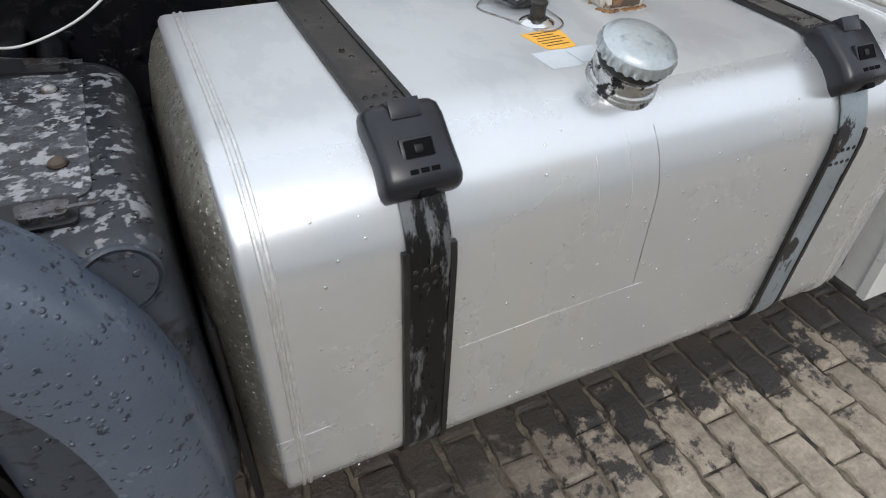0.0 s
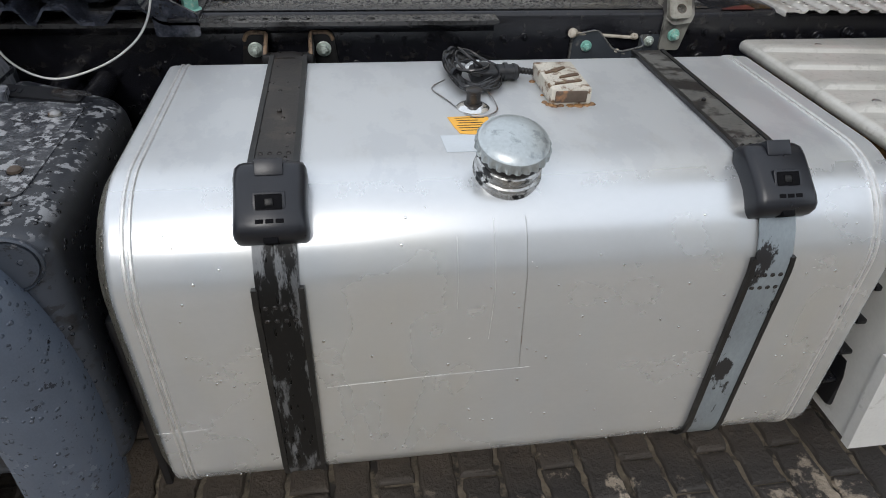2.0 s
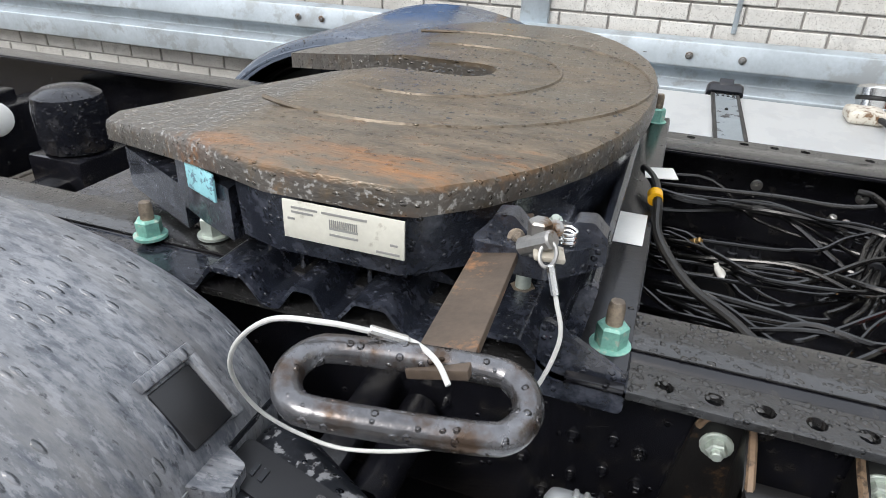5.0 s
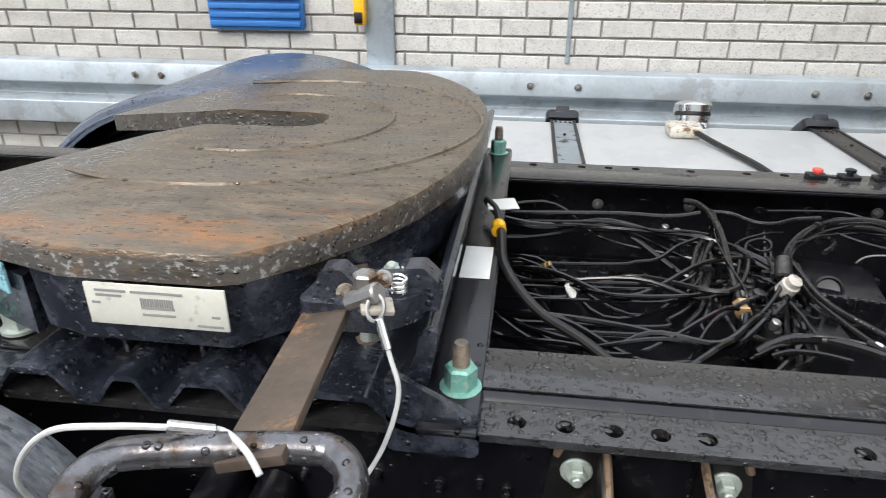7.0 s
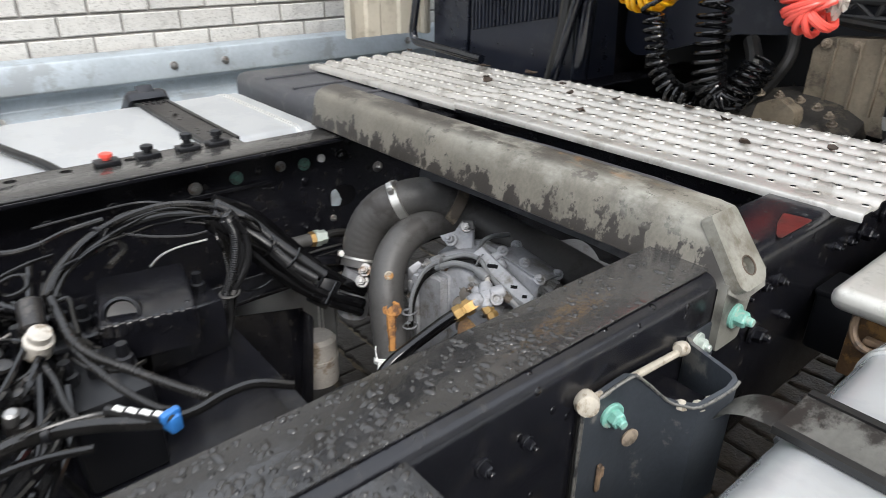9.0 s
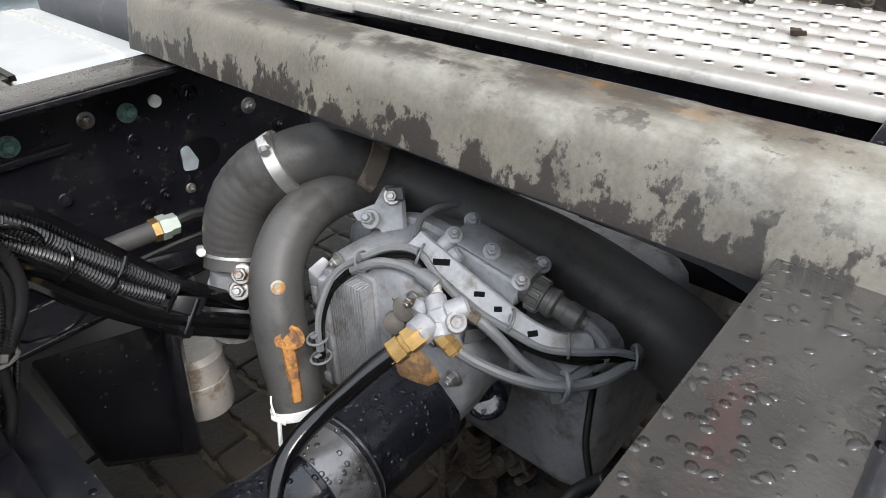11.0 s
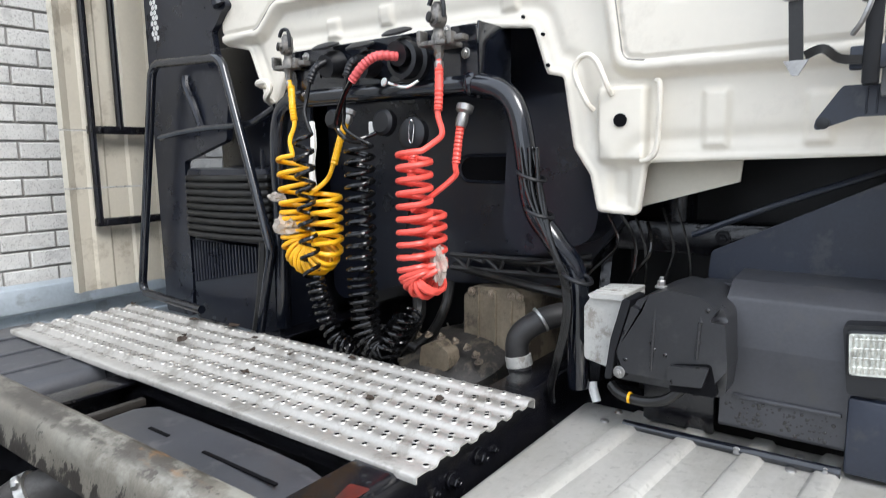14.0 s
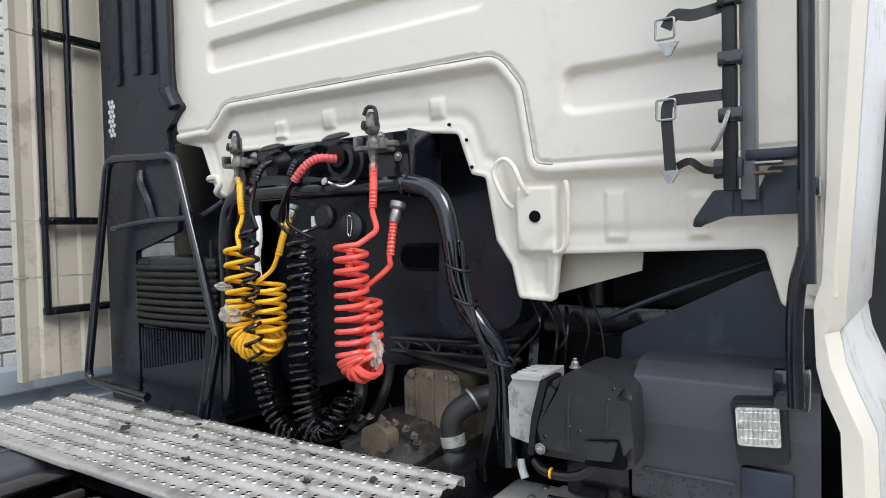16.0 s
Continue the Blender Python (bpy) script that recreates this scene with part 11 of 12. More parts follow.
for s in (-1, 1):
    bm = bmesh.new()
    prism(bm, rounded([(1.86, 0.86), (2.10, 0.86), (2.05, 1.26), (1.95, 1.26)], 0.02, 3), "y", s * 0.46 - 0.012, s * 0.46 + 0.012)
    part("stand", bm, CHASSIS, cross)
    bm = bmesh.new()
    rod(bm, (2.0, s * 0.6, 1.28), (2.0, s * 0.6, 1.80), 0.035, 14)
    part("damper", bm, CHASSIS, cross)
for y, z in ((-0.52, 1.135), (-0.56, 1.27), (-0.70, 1.27), (-0.40, 1.27)):
    hexbolt(cross, (1.96, y, z), (-1, 0, 0), 0.010, 0.012, CHASSIS)

# side panel, air intake, grab hoop and ladder on the far side
intake = thing("air_intake", "black ribbed air intake duct beside the cab", "air intake")
bm = bmesh.new()
side = [(1.01, 0.94), (0.86, 0.94), (0.845, 1.05), (0.845, 1.44), (0.62, 1.50), (0.60, 1.62), (0.645, 1.735), (0.66, 1.81), (0.635, 1.83), (0.605, 1.86), (0.578, 1.875), (0.60, 1.895), (0.625, 1.93), (0.632, 1.98), (0.632, 3.1), (1.01, 3.1)]
holes = [(0.942 + 0.018 * i + (0.009 if j % 2 else 0), 1.826 + 0.0155 * j, 0.0080) for i in range(2) for j in range(8)]
prism(bm, rounded(side, 0.012, 3), "x", 1.715, 1.735)
part("panel", bm, HAZE_BLACK, intake)
# pale hexagons set on the panel stand in for brightness seen through mesh
bm = bmesh.new()
for y, z, q in holes:
    prism(bm, [(y + q * math.sin(a), z + q * math.cos(a)) for a in [math.pi * k / 3 for k in range(6)]], "x", 1.7138, 1.7155)
part("mesh_opening", bm, CREAM_WHITE, intake, "pale raised hexagons standing in for brightness through the mesh", smooth=False)
for y, z0, z1 in ((0.90, 1.98, 2.9), (0.80, 2.0, 2.9), (0.715, 1.99, 2.9)):
    bm = bmesh.new()
    box(bm, (1.704, y - 0.014, z0), (1.722, y + 0.014, z1), 0.006)
    part("vertical_rib", bm, HAZE_BLACK, intake)
bm = bmesh.new()
tube(bm, [(1.712, 0.80, 1.695), (1.706, 0.79, 1.66), (1.706, 0.755, 1.60), (1.712, 0.738, 1.545)], 0.012, 8)
part("moulded_rib", bm, HAZE_BLACK, intake)
bm = bmesh.new()
tube(bm, [(1.71, 0.606, 1.875), (1.70, 0.625, 1.93), (1.70, 0.628, 2.0), (1.70, 0.628, 2.9)], 0.02, 10)
part("edge_bead", bm, HAZE_BLACK, intake)
bm = bmesh.new()
box(bm, (1.705, 0.435, 1.20), (1.90, 0.83, 1.42), 0.015)
part("duct", bm, HAZE_BLACK, intake)
for k in range(9):
    bm = bmesh.new()
    z = 1.218 + k * 0.0215
    y1 = 0.812 - 0.001 * k
    tube(bm, [(1.72, y1 + 0.012, z), (1.702, y1, z), (1.692, 0.63, z), (1.697, 0.445, z + 0.003), (1.715, 0.432, z + 0.003)], 0.0098, 8)
    part("bellow_rib", bm, RUBBER, intake)
bm = bmesh.new()
prism(bm, rounded([(0.835, 0.94), (0.825, 1.20), (0.435, 1.19), (0.42, 0.94)], 0.02, 3), "x", 1.715, 1.90)
part("lower_box", bm, HAZE_BLACK, intake)
for k in range(24):
    bm = bmesh.new()
    y = 0.815 - k * 0.0155
    box(bm, (1.706, y - 0.003, 1.06 + 0.003 * k), (1.717, y + 0.003, 1.195), 0.002, 1)
    part("fin", bm, HAZE_BLACK, intake)
bm = bmesh.new()
box(bm, (1.71, 0.455, 1.40), (1.72, 0.465, 1.47), 0.003)
part("tab", bm, HAZE_BLACK, intake)
# black backing added to close a bright gap behind the duct
bm = bmesh.new()
box(bm, (1.86, 0.42, 1.38), (1.88, 0.86, 1.80), 0.01)
part("rear_wall", bm, HAZE_BLACK, intake)
grab = thing("grab_hoop", "black tubular grab hoop rising from the walkway", "grab rail")
bm = bmesh.new()
corner = rounded([(0.44, 0.965), (0.372, 1.20), (0.545, 1.722), (0.892, 1.735), (1.055, 1.04), (1.045, 1.008), (0.72, 0.99)], [0, 0.06, 0.05, 0.05, 0.04, 0.03, 0], 6)
sweep(bm, [(1.66, y, z) for y, z in corner], 0.0135, 12)
part("tube", bm, CAB_GLOSS, grab)
bm = bmesh.new()
tube(bm, [(1.67, 0.90, 1.515), (1.68, 0.70, 1.535), (1.68, 0.48, 1.54), (1.68, 0.40, 1.56), (1.68, 0.35, 1.58)], 0.009, 8)
part("stay", bm, CAB_GLOSS, grab)
bm = bmesh.new()
tube(bm, [(1.66, 0.45, 0.97), (1.665, 0.425, 1.08), (1.67, 0.41, 1.22)], 0.017, 8)
part("foot", bm, RUBBER, grab)
deflector = thing("side_deflector", "dusty cream air deflector beyond the cab corner", "air deflector")
fold = [(1.53, 1.225), (1.56, 1.245), (1.60, 1.25), (1.61, 1.242), (1.66, 1.244), (1.67, 1.252), (1.74, 1.254), (1.75, 1.246), (1.86, 1.25), (1.86, 1.262), (1.53, 1.262)]
for z0, z1 in ((1.005, 1.352), (1.358, 1.545), (1.551, 2.18), (2.186, 3.05)):
    bm = bmesh.new()
    prism(bm, fold, "z", z0, z1)
    part("panel", bm, CREAM_DIRTY, deflector, smooth=False)
bm = bmesh.new()
box(bm, (1.84, 1.225, 1.0), (1.87, 1.262, 3.1), 0.004)
part("edge_strip", bm, CREAM_DIRTY, deflector)
bm = bmesh.new()
box(bm, (1.90, 0.66, 1.0), (3.66, 0.90, 3.09))
part("inner_panel", bm, HAZE_NAVY, deflector)
ladder = thing("ladder_frame", "black rod frame fixed inside the deflector", "rod frame")
for x, z0, z1 in ((1.61, 1.23, 3.0), (1.705, 1.55, 3.0)):
    bm = bmesh.new()
    rod(bm, (x, 1.205, z0), (x, 1.205, z1), 0.012, 10)
    part("upright", bm, CHASSIS, ladder)
for z in (2.19, 1.55, 1.24):
    bm = bmesh.new()
    box(bm, (1.60, 1.195, z - 0.015), (1.84, 1.225, z + 0.012), 0.004)
    part("crossbar", bm, CHASSIS, ladder)
    for x in (1.80, 1.63):
        bm = bmesh.new()
        lathe(bm, [(0.009, 0), (0.009, 0.012), (0.004, 0.014)], (x, 1.196, z - 0.002), (0, -1, 0), 8)
        part("bolt", bm, CHASSIS, ladder)

# strap bar, straps and arm on the near side
bar = thing("strap_bar", "upright grey bar with hanging black straps", "strap bar")
bm = bmesh.new()
box(bm, (1.66, -0.985, 1.52), (1.70, -0.962, 2.5), 0.003)
part("post", bm, MID_GREY, bar)
bm = bmesh.new()
box(bm, (1.632, -0.960, 1.535), (1.660, -0.940, 2.4), 0.003)
part("strap_holder", bm, PLASTIC, bar)
bm = bmesh.new()
box(bm, (1.655, -1.05, 1.583), (1.70, -0.97, 1.60), 0.003)
box(bm, (1.640, -0.968, 1.556), (1.655, -0.924, 1.588), 0.003)
part("hinge", bm, HAZE_NAVY, bar)
bm = bmesh.new()
prism(bm, rounded([(-0.894 + 0.016, 1.474), (-0.882, 1.492), (-0.914, 1.54), (-0.985, 1.54), (-1.0, 1.575), (-1.062, 1.572), (-1.062, 1.496), (-0.935, 1.494)], 0.008, 3), "x", 1.697, 1.707)
part("arm", bm, HAZE_NAVY, bar)
bm = bmesh.new()
lathe(bm, [(0.009, 0), (0.009, 0.006), (0.005, 0.007)], (1.698, -0.892, 1.486), (-1, 0, 0), 12)
part("pivot", bm, PLASTIC, bar)
for y in (-0.945, -0.958, -0.99):
    bm = bmesh.new()
    box(bm, (1.6945, y - 0.0015, 1.498), (1.698, y + 0.0015, 1.535), 0.001, 1)
    part("crease", bm, HAZE_NAVY, bar)
for z in (1.655, 1.745, 1.84):
    bm = bmesh.new()
    box(bm, (1.624, -0.972, z - 0.012), (1.640, -0.934, z + 0.012), 0.004)
    part("strap_guide", bm, CAB_GLOSS, bar)
for z, m in ((1.575, STEEL), (1.56, RUST)):
    bm = bmesh.new()
    box(bm, (1.62, -1.025, z - 0.002), (1.66, -0.985, z + 0.002), 0.001)
    part("hinge_strip", bm, m, bar)
bm = bmesh.new()
tube(bm, [(1.63, -0.951, 1.665), (1.61, -0.947, 1.64), (1.61, -0.938, 1.615), (1.618, -0.927, 1.60)], 0.0038, 6)
part("latch", bm, STEEL, bar)


def ribbon(bm, pts, w, t=0.0022):
    """A flat strap along pts, its width across x."""
    path = smooth_path(pts, 5)
    rings = []
    for i, p in enumerate(path):
        d = (path[min(i + 1, len(path) - 1)] - path[max(i - 1, 0)]).normalized()
        n = Vector((1, 0, 0))
        s = d.cross(n).normalized() * w / 2
        rings.append([bm.verts.new(p + s * a + n * b) for a, b in ((-1, -t), (1, -t), (1, t), (-1, t))])
    for a, b in zip(rings, rings[1:]):
        for k in range(4):
            bm.faces.new((a[k], a[(k + 1) % 4], b[(k + 1) % 4], b[k]))
    bm.faces.new(rings[0])
    bm.faces.new(rings[-1])


for dz, label in ((0.0, "black webbing strap with a steel buckle and tip"), (0.135, "short folded black strap with a steel buckle")):
    strap = thing("webbing_strap", label, "strap", "straps on the bar")
    bm = bmesh.new()
    if dz == 0:
        ribbon(bm, [(1.64, -0.945, 1.690), (1.625, -0.90, 1.688), (1.62, -0.866, 1.686), (1.618, -0.857, 1.670), (1.618, -0.859, 1.62), (1.618, -0.862, 1.572)], 0.018)
    else:
        ribbon(bm, [(1.64, -0.945, 1.832), (1.625, -0.90, 1.822), (1.62, -0.872, 1.826), (1.618, -0.857, 1.806)], 0.018)
    part("webbing", bm, RUBBER, strap)
    for y, z, w, h in ((-0.857, 1.672 + dz * 0.98, 0.030, 0.033),):
        bm = bmesh.new()
        sweep(bm, [(1.612, a, b) for a, b in rounded([(y - w / 2, z - h / 2), (y + w / 2, z - h / 2), (y + w / 2, z + h / 2), (y - w / 2, z + h / 2)], 0.004, 3)], 0.0022, 6, closed=True)
        part("buckle", bm, STEEL, strap)
    bm = bmesh.new()
    prism(bm, [(-0.846, 1.572 + dz * 1.55), (-0.878, 1.572 + dz * 1.55), (-0.866, 1.551 + dz * 1.55), (-0.858, 1.551 + dz * 1.55)], "x", 1.612, 1.618)
    part("tip", bm, STEEL, strap)
    if dz == 0:
        bm = bmesh.new()
        ribbon(bm, [(1.62, -0.872, 1.578), (1.61, -0.895, 1.584), (1.62, -0.915, 1.570), (1.64, -0.945, 1.568)], 0.012)
        part("loose_end", bm, RUBBER, strap)

pole = thing("grab_pole", "tall dark grab pole at the cab corner", "grab rail")
bm = bmesh.new()
tube(bm, [(1.62, -1.042, 1.20), (1.62, -1.040, 1.30), (1.62, -1.044, 1.38), (1.62, -1.056, 1.44), (1.62, -1.058, 1.52), (1.62, -1.062, 3.0)], 0.0125, 12)
part("tube", bm, CAB_GLOSS, pole)
bm = bmesh.new()
box(bm, (1.625, -1.06, 1.19), (1.68, -1.008, 1.255), 0.008)
part("foot", bm, CAB_GLOSS, pole)
bm = bmesh.new()
box(bm, (1.62, -1.075, 1.52), (1.72, -1.045, 1.55), 0.004)
part("stay", bm, CAB_GLOSS, pole)

# mudguard behind the front wheel, slanted panel, lamp
flap = thing("front_mudguard", "dusty black rear part of the front mudguard, paled for haze", "mudguard")
bm = bmesh.new()
prism(bm, rounded([(1.76, 1.225), (1.72, 1.20), (1.705, 1.12), (1.70, 0.975), (1.72, 0.975), (1.725, 1.11), (1.74, 1.185), (1.77, 1.205), (2.2, 1.23), (2.2, 1.25)], 0.012, 3), "y", -1.07, -0.765)
part("shell", bm, SHELL, flap)
bm = bmesh.new()
box(bm, (1.697, -0.945, 1.030), (1.706, -0.785, 1.038), 0.003)
part("moulded_step", bm, SHELL, flap)
bm = bmesh.new()
prism(bm, rounded([(-0.700, 1.205), (-0.705, 1.258), (-0.97, 1.392), (-1.06, 1.40), (-1.06, 1.20)], 0.006, 2), "x", 1.85, 1.87)
part("slanted_panel", bm, HAZE_NAVY, flap)
bm = bmesh.new()
tube(bm, [(1.862, -0.665, 1.285), (1.868, -0.80, 1.345), (1.875, -0.98, 1.415)], 0.006, 8)
part("edge_fold", bm, HAZE_NAVY, flap)
bm = bmesh.new()
rod(bm, (1.69, -0.60, 0.940), (1.69, -0.95, 0.945), 0.009, 12)
part("lower_pipe", bm, CAB_GLOSS, flap, "black tube along the lower edge")
for y in (-0.80, -0.93):
    hexbolt(flap, (1.683, y, 0.944), (-1, 0, 0.2), 0.0045, 0.005, STEEL)
bm = bmesh.new()
box(bm, (1.812, -1.06, 1.196), (1.852, -0.698, 1.206), 0.003)
part("panel_fold", bm, SHELL, flap)
wet = random.Random(31)
bm = bmesh.new()
for _ in range(90):
    q = wet.uniform(0.0012, 0.0034)
    y, z = wet.uniform(-0.94, -0.775), wet.uniform(0.985, 1.026)
    lathe(bm, [(q, -0.0004), (q * 0.8, q * 0.4), (q * 0.3, q * 0.6), (0.0001, q * 0.62)], (1.7005 - (z - 0.975) * -0.02, y, z), (-1, 0, 0), 8)
tagged(mesh_object("water_drops", bm, WATER), "dark rain drops on the lower front mudguard", "water", kind="stuff")
lamp = thing("work_lamp", "square work lamp with ribbed clear lens", "lamp")
bm = bmesh.new()
fr = rounded([(-0.938, 1.184), (-1.022, 1.193), (-1.028, 1.088), (-0.950, 1.075)], 0.008, 3)
prism(bm, fr, "x", 1.684, 1.72)
part("housing", bm, PLASTIC, lamp)
ln = rounded([(-0.946, 1.174), (-1.014, 1.181), (-1.017, 1.114), (-0.950, 1.108)], 0.006, 3)
bm = bmesh.new()
sweep(bm, [(1.683, a, b) for a, b in ln], 0.0035, 6, closed=True)
part("bezel", bm, PLASTIC, lamp)
bm = bmesh.new()
prism(bm, ln, "x", 1.680, 1.6838)
part("lens", bm, GLASS_LAMP, lamp)
for k in range(9):
    bm = bmesh.new()
    y = -0.953 - k * 0.0072
    rod(bm, (1.680, y, 1.113 + k * 0.0007), (1.680, y, 1.171 + k * 0.0007), 0.0026, 6)
    part("lens_rib", bm, GLASS_LAMP, lamp)
for k in range(4):
    bm = bmesh.new()
    z = 1.122 + k * 0.0145
    rod(bm, (1.679, -0.951, z), (1.679, -1.013, z + 0.006), 0.0014, 6)
    part("lens_line", bm, GLASS_LAMP, lamp)
bm = bmesh.new()
box(bm, (1.69, -1.033, 0.945), (1.715, -0.952, 1.07), 0.006)
single("rubber_flap", bm, HAZE_NAVY, "black rubber flap below the work lamp", "flap")

# air dryer box beside the step box
dryer = thing("air_filter_box", "black moulded box with an aluminium side on a bracket", "filter box")
bm = bmesh.new()
shape = rounded([(-0.600, 1.042), (-0.606, 1.10), (-0.632, 1.19), (-0.66, 1.207), (-0.69, 1.219), (-0.745, 1.213), (-0.782, 1.186), (-0.790, 1.10), (-0.784, 1.044)], [0.01, 0.02, 0.02, 0.02, 0.02, 0.03, 0.03, 0.02, 0.015], 4)
fa, fb = prism(bm, shape, "x", 1.63, 1.78)
bmesh.ops.bevel(bm, geom=list(fa.edges), offset=0.020, segments=6, affect="EDGES")
part("body", bm, DRYER, dryer, angle=60)
bm = bmesh.new()
prism(bm, rounded([(-0.70, 1.046), (-0.705, 1.094), (-0.765, 1.104), (-0.778, 1.05)], 0.006, 3), "x", 1.6275, 1.64)
part("recess", bm, DARK, dryer)
for y, z0, z1 in ((-0.668, 1.075, 1.196), (-0.742, 1.108, 1.190)):
    bm = bmesh.new()
    tube(bm, [(1.6305, y, z0), (1.6292, y - 0.002, (z0 + z1) / 2), (1.634, y - 0.004, z1)], 0.0030, 8)
    part("moulded_rib", bm, DRYER, dryer)
bm = bmesh.new()
prism(bm, rounded([(-0.598, 1.047), (-0.604, 1.10), (-0.630, 1.195), (-0.615, 1.195), (-0.595, 1.12), (-0.585, 1.045)], 0.004, 3), "x", 1.628, 1.70)
part("front_strip", bm, PLASTIC, dryer)
bm = bmesh.new()
prism(bm, rounded([(-0.585, 1.055), (-0.595, 1.12), (-0.612, 1.192), (-0.545, 1.188), (-0.53, 1.165), (-0.532, 1.065)], 0.008, 3), "x", 1.66, 1.76)
part("aluminium_side", bm, PALE_CAST, dryer)
for k in range(4):
    bm = bmesh.new()
    box(bm, (1.665 + k * 0.02, -0.604, 1.190), (1.672 + k * 0.02, -0.548, 1.1975), 0.002)
    part("cooling_rib", bm, PALE_CAST, dryer)
bm = bmesh.new()
prism(bm, rounded([(-0.608, 1.186), (-0.545, 1.184), (-0.54, 1.192), (-0.61, 1.197)], 0.002, 2), "x", 1.65, 1.76)
part("top_lip", bm, PALE_CAST, dryer)
hexbolt(dryer, (1.629, -0.612, 1.062), (-1, 0, 0), 0.007, 0.007, STEEL)
hexbolt(dryer, (1.68, -0.665, 1.212), (0, 0, 1), 0.007, 0.012, STEEL)
bm = bmesh.new()
prism(bm, rounded([(-0.70, 1.06), (-0.755, 1.065), (-0.765, 1.10), (-0.70, 1.092)], 0.004, 2), "x", 1.618, 1.70)
part("outlet", bm, DRYER, dryer)
bm = bmesh.new()
tube(bm, [(1.66, -0.73, 1.07), (1.645, -0.70, 1.03), (1.645, -0.66, 1.012), (1.65, -0.61, 1.012), (1.66, -0.585, 1.025)], 0.009, 10)
part("hose", bm, RUBBER, dryer)
bm = bmesh.new()
lathe(bm, [(0.0105, 0), (0.0105, 0.004)], (1.646, -0.628, 1.012), (0, 1, 0), 12)
part("yellow_ring", bm, YELLOW, dryer)
bm = bmesh.new()
box(bm, (1.735, -0.75, 0.9375), (1.765, -0.62, 1.044), 0.006)
part("bracket", bm, CHASSIS, dryer)
bm = bmesh.new()
tube(bm, [(1.74, -0.515, 0.99), (1.735, -0.52, 0.975), (1.73, -0.53, 0.955)], 0.009, 10)
single("white_cap", bm, WHITE, "small white plastic cap on a line end", "cap")
bm = bmesh.new()
box(bm, (1.72, -0.60, 0.86), (2.0, 0.60, 0.90), 0.004)
single("rear_cross_plate", bm, CHASSIS, "black steel plate across the frame under the cab", "plate")


# ---- pieces of the setting ----
def stamp(name, mats, boxes):
    """Many bevelled blocks in one mesh; boxes: centre, half size, tilt."""
    vs, fs = [], []
    for c, h, tilt in boxes:
        b = len(vs)
        e = 0.004
        for sx, sy, s2, up in ((1, 1, 0, -1), (1, 1, 0, 0.7), (1, 1, e, 1)):
            for a, d in ((-1, -1), (1, -1), (1, 1), (-1, 1)):
                vs.append((c[0] + a * (h[0] - s2), c[1] + d * (h[1] - s2), c[2] + (h[2] if up == 1 else (-h[2] if up < 0 else h[2] - e)) + tilt[0] * a * h[0] + tilt[1] * d * h[1]))
        for k in range(4):
            n = (k + 1) % 4
            fs.append((b + k, b + n, b + 4 + n, b + 4 + k))
            fs.append((b + 4 + k, b + 4 + n, b + 8 + n, b + 8 + k))
        fs.append((b + 8, b + 9, b + 10, b + 11))
    me = bpy.data.meshes.new(name)
    me.from_pydata(vs, [], fs)
    for m in mats:
        me.materials.append(m)
    return me


rng = random.Random(3)
PX, PY = 0.105, 0.213


def paver(vs, fs, cx, cy, cz, gap=0.004):
    """One worn block with wavy edges: three rings of points."""
    line = []
    hx, hy = PX / 2 - gap, PY / 2 - 0.0012
    for k in range(10):
        line.append((hx, -hy + 2 * hy * k / 9))
    for k in range(10):
        line.append((-hx, hy - 2 * hy * k / 9))
    line = [(x + rng.uniform(-0.0085, 0.003) * (1 if x > 0 else -1), y + (rng.uniform(-0.003, 0.001) * (1 if y > 0 else -1) if abs(abs(y) - hy) < 0.001 else rng.uniform(-0.006, 0.006))) for x, y in line]
    b, n = len(vs), len(line)
    tx, ty = rng.uniform(-0.012, 0.012), rng.uniform(-0.008, 0.008)
    for inset, z in ((0.0, -0.05), (0.0, -0.009), (0.004, -0.002), (0.011, 0.0)):
        for x, y in line:
            vs.append((cx + x * (1 - inset / hx), cy + y * (1 - inset / hy), cz + z + tx * x + ty * y + rng.uniform(-0.001, 0.001)))
    for r0 in (0, n, 2 * n):
        for k in range(n):
            q = (k + 1) % n
            fs.append((b + r0 + k, b + r0 + q, b + r0 + n + q, b + r0 + n + k))
    fs.append(tuple(range(b + 3 * n, b + 4 * n)))


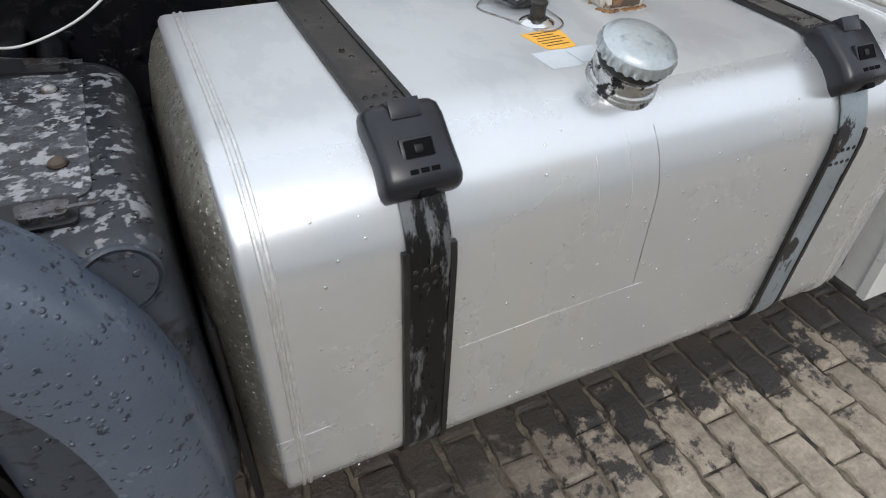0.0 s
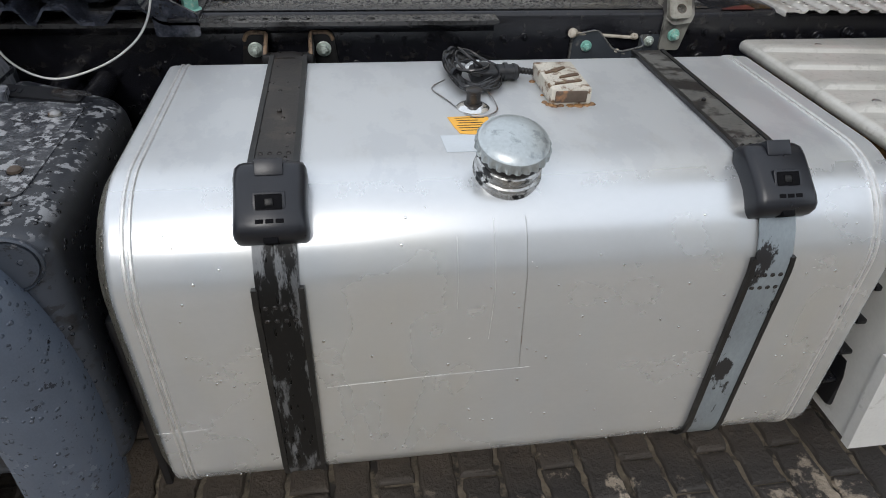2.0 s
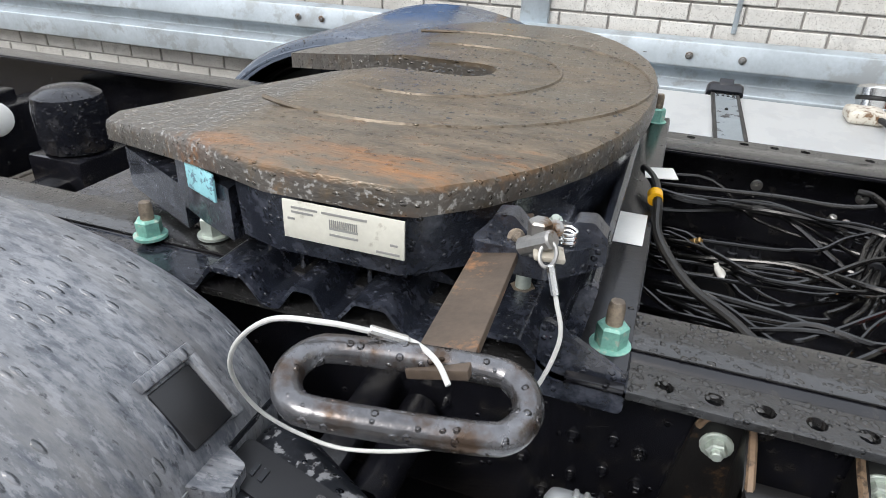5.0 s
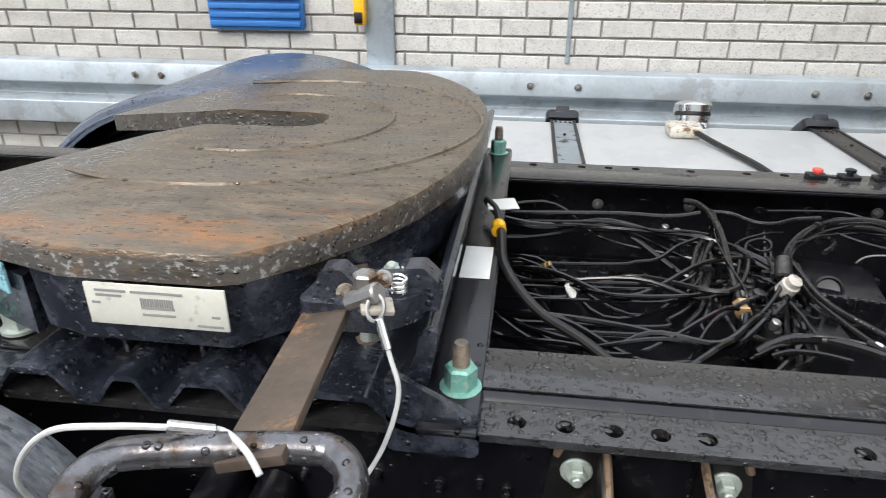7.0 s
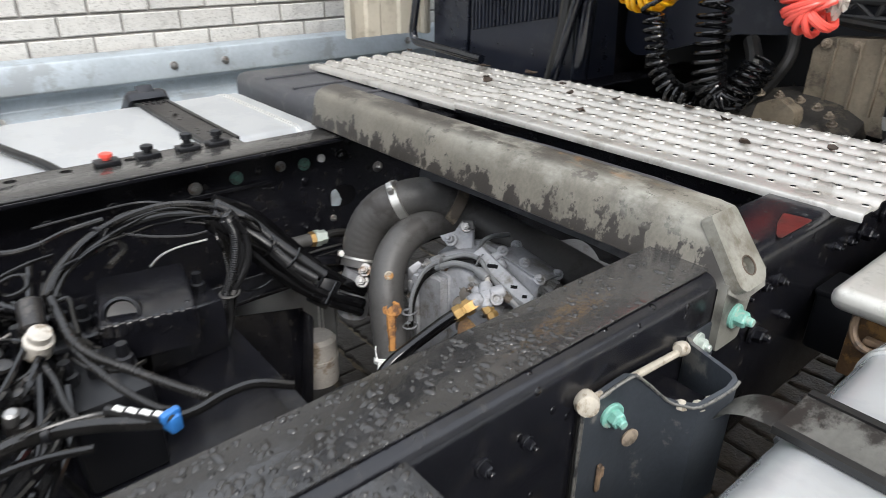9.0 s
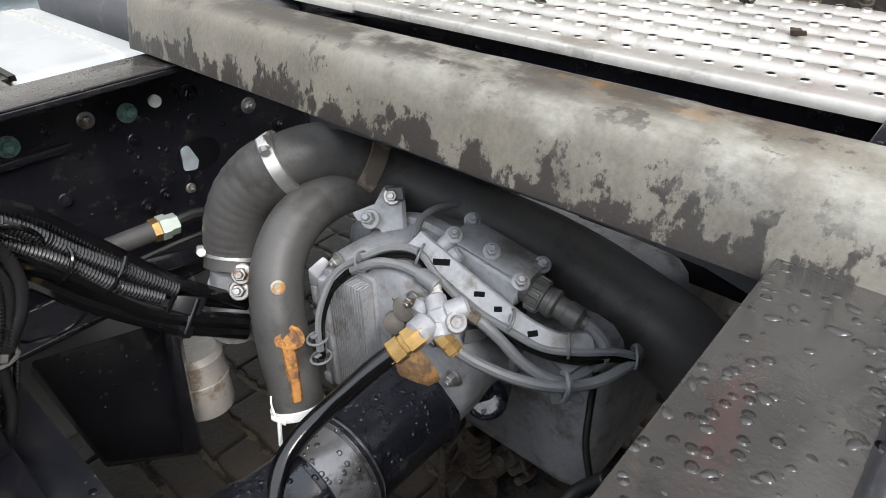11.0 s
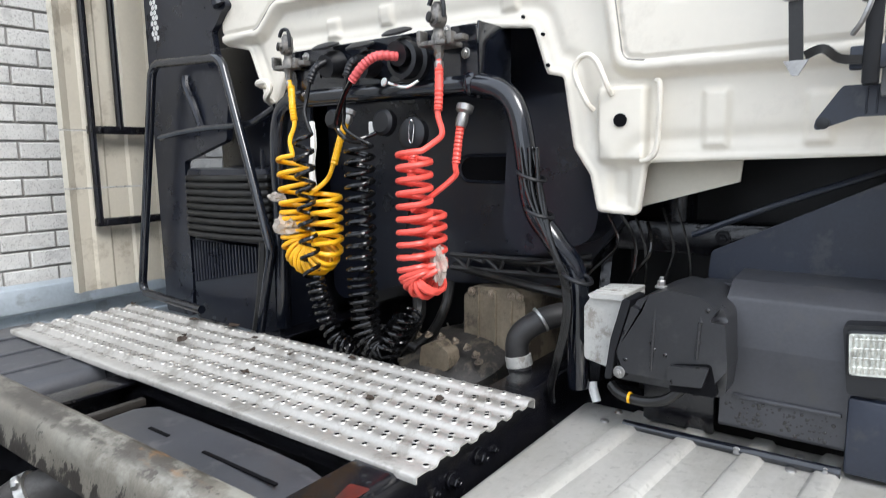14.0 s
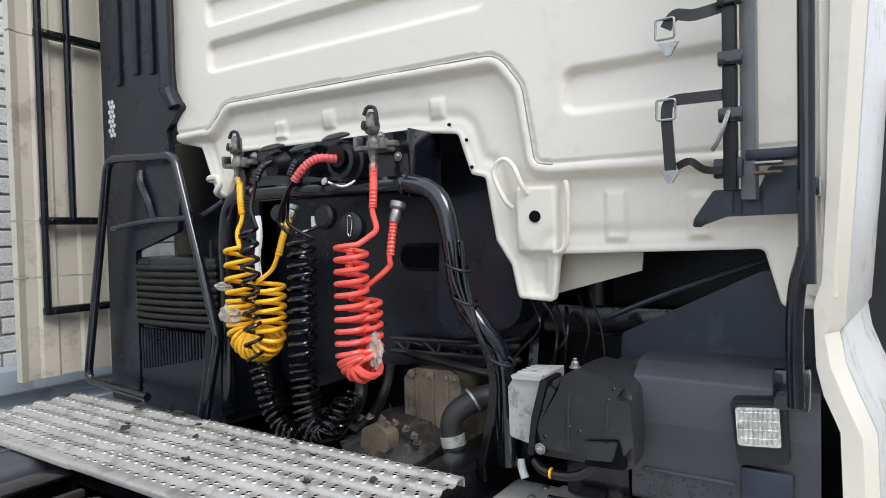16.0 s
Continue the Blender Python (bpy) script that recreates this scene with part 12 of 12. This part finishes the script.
def paver_mesh(name, places):
    vs, fs = [], []
    for x, y in places:
        paver(vs, fs, x, y, rng.uniform(-0.003, 0.002))
    me = bpy.data.meshes.new(name)
    me.from_pydata(vs, [], fs)
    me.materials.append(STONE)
    return me


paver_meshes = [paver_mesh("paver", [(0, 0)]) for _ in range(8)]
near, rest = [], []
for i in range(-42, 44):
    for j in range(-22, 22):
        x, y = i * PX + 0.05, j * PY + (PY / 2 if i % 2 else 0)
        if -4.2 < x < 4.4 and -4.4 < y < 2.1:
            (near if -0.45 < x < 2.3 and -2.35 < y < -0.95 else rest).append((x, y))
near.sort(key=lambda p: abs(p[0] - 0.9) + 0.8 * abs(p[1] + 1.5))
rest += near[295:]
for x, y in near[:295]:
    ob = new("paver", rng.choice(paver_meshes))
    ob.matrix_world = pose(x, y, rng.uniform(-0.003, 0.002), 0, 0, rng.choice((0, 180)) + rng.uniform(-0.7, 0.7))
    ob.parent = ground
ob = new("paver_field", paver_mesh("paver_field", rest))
ob.parent = ground
ob["kind"] = "stuff"

BL, BH, GAP = 0.232, 0.082, 0.010
brick_mesh = stamp("brick", [BRICK], [((0, 0, 0), (BL / 2 - GAP / 2, BH / 2 - GAP / 2, 0.012), (0, 0))])
near, rest = [], []
for c in range(0, 38):
    for k in range(-22, 14):
        x, z = k * BL + (BL / 2 if c % 2 else 0) + 0.02, 0.02 + c * BH
        (near if -1.0 < x < 2.15 and 0.86 < z < 2.4 else rest).append((x, z))
near.sort(key=lambda p: abs(p[0] - 0.5) + 1.2 * abs(p[1] - 1.3))
rest += near[295:]
turn = pose(0, 0, 0, 90, 0, 0)
for x, z in near[:295]:
    ob = new("brick", brick_mesh)
    ob.matrix_world = pose(x, WALL_Y + 0.006 + rng.uniform(-0.002, 0.002), z, 90 + rng.uniform(-0.5, 0.5), rng.uniform(-0.4, 0.4), 0)
    ob.parent = wall
me = stamp("brick_rest", [BRICK], [((x, z, rng.uniform(-0.002, 0.002)), (BL / 2 - GAP / 2, BH / 2 - GAP / 2, 0.012), (0, 0)) for x, z in rest])
me.transform(pose(0, WALL_Y + 0.006, 0, 90, 0, 0))
ob = new("brick_field", me)
ob.parent = wall
ob["kind"] = "stuff"
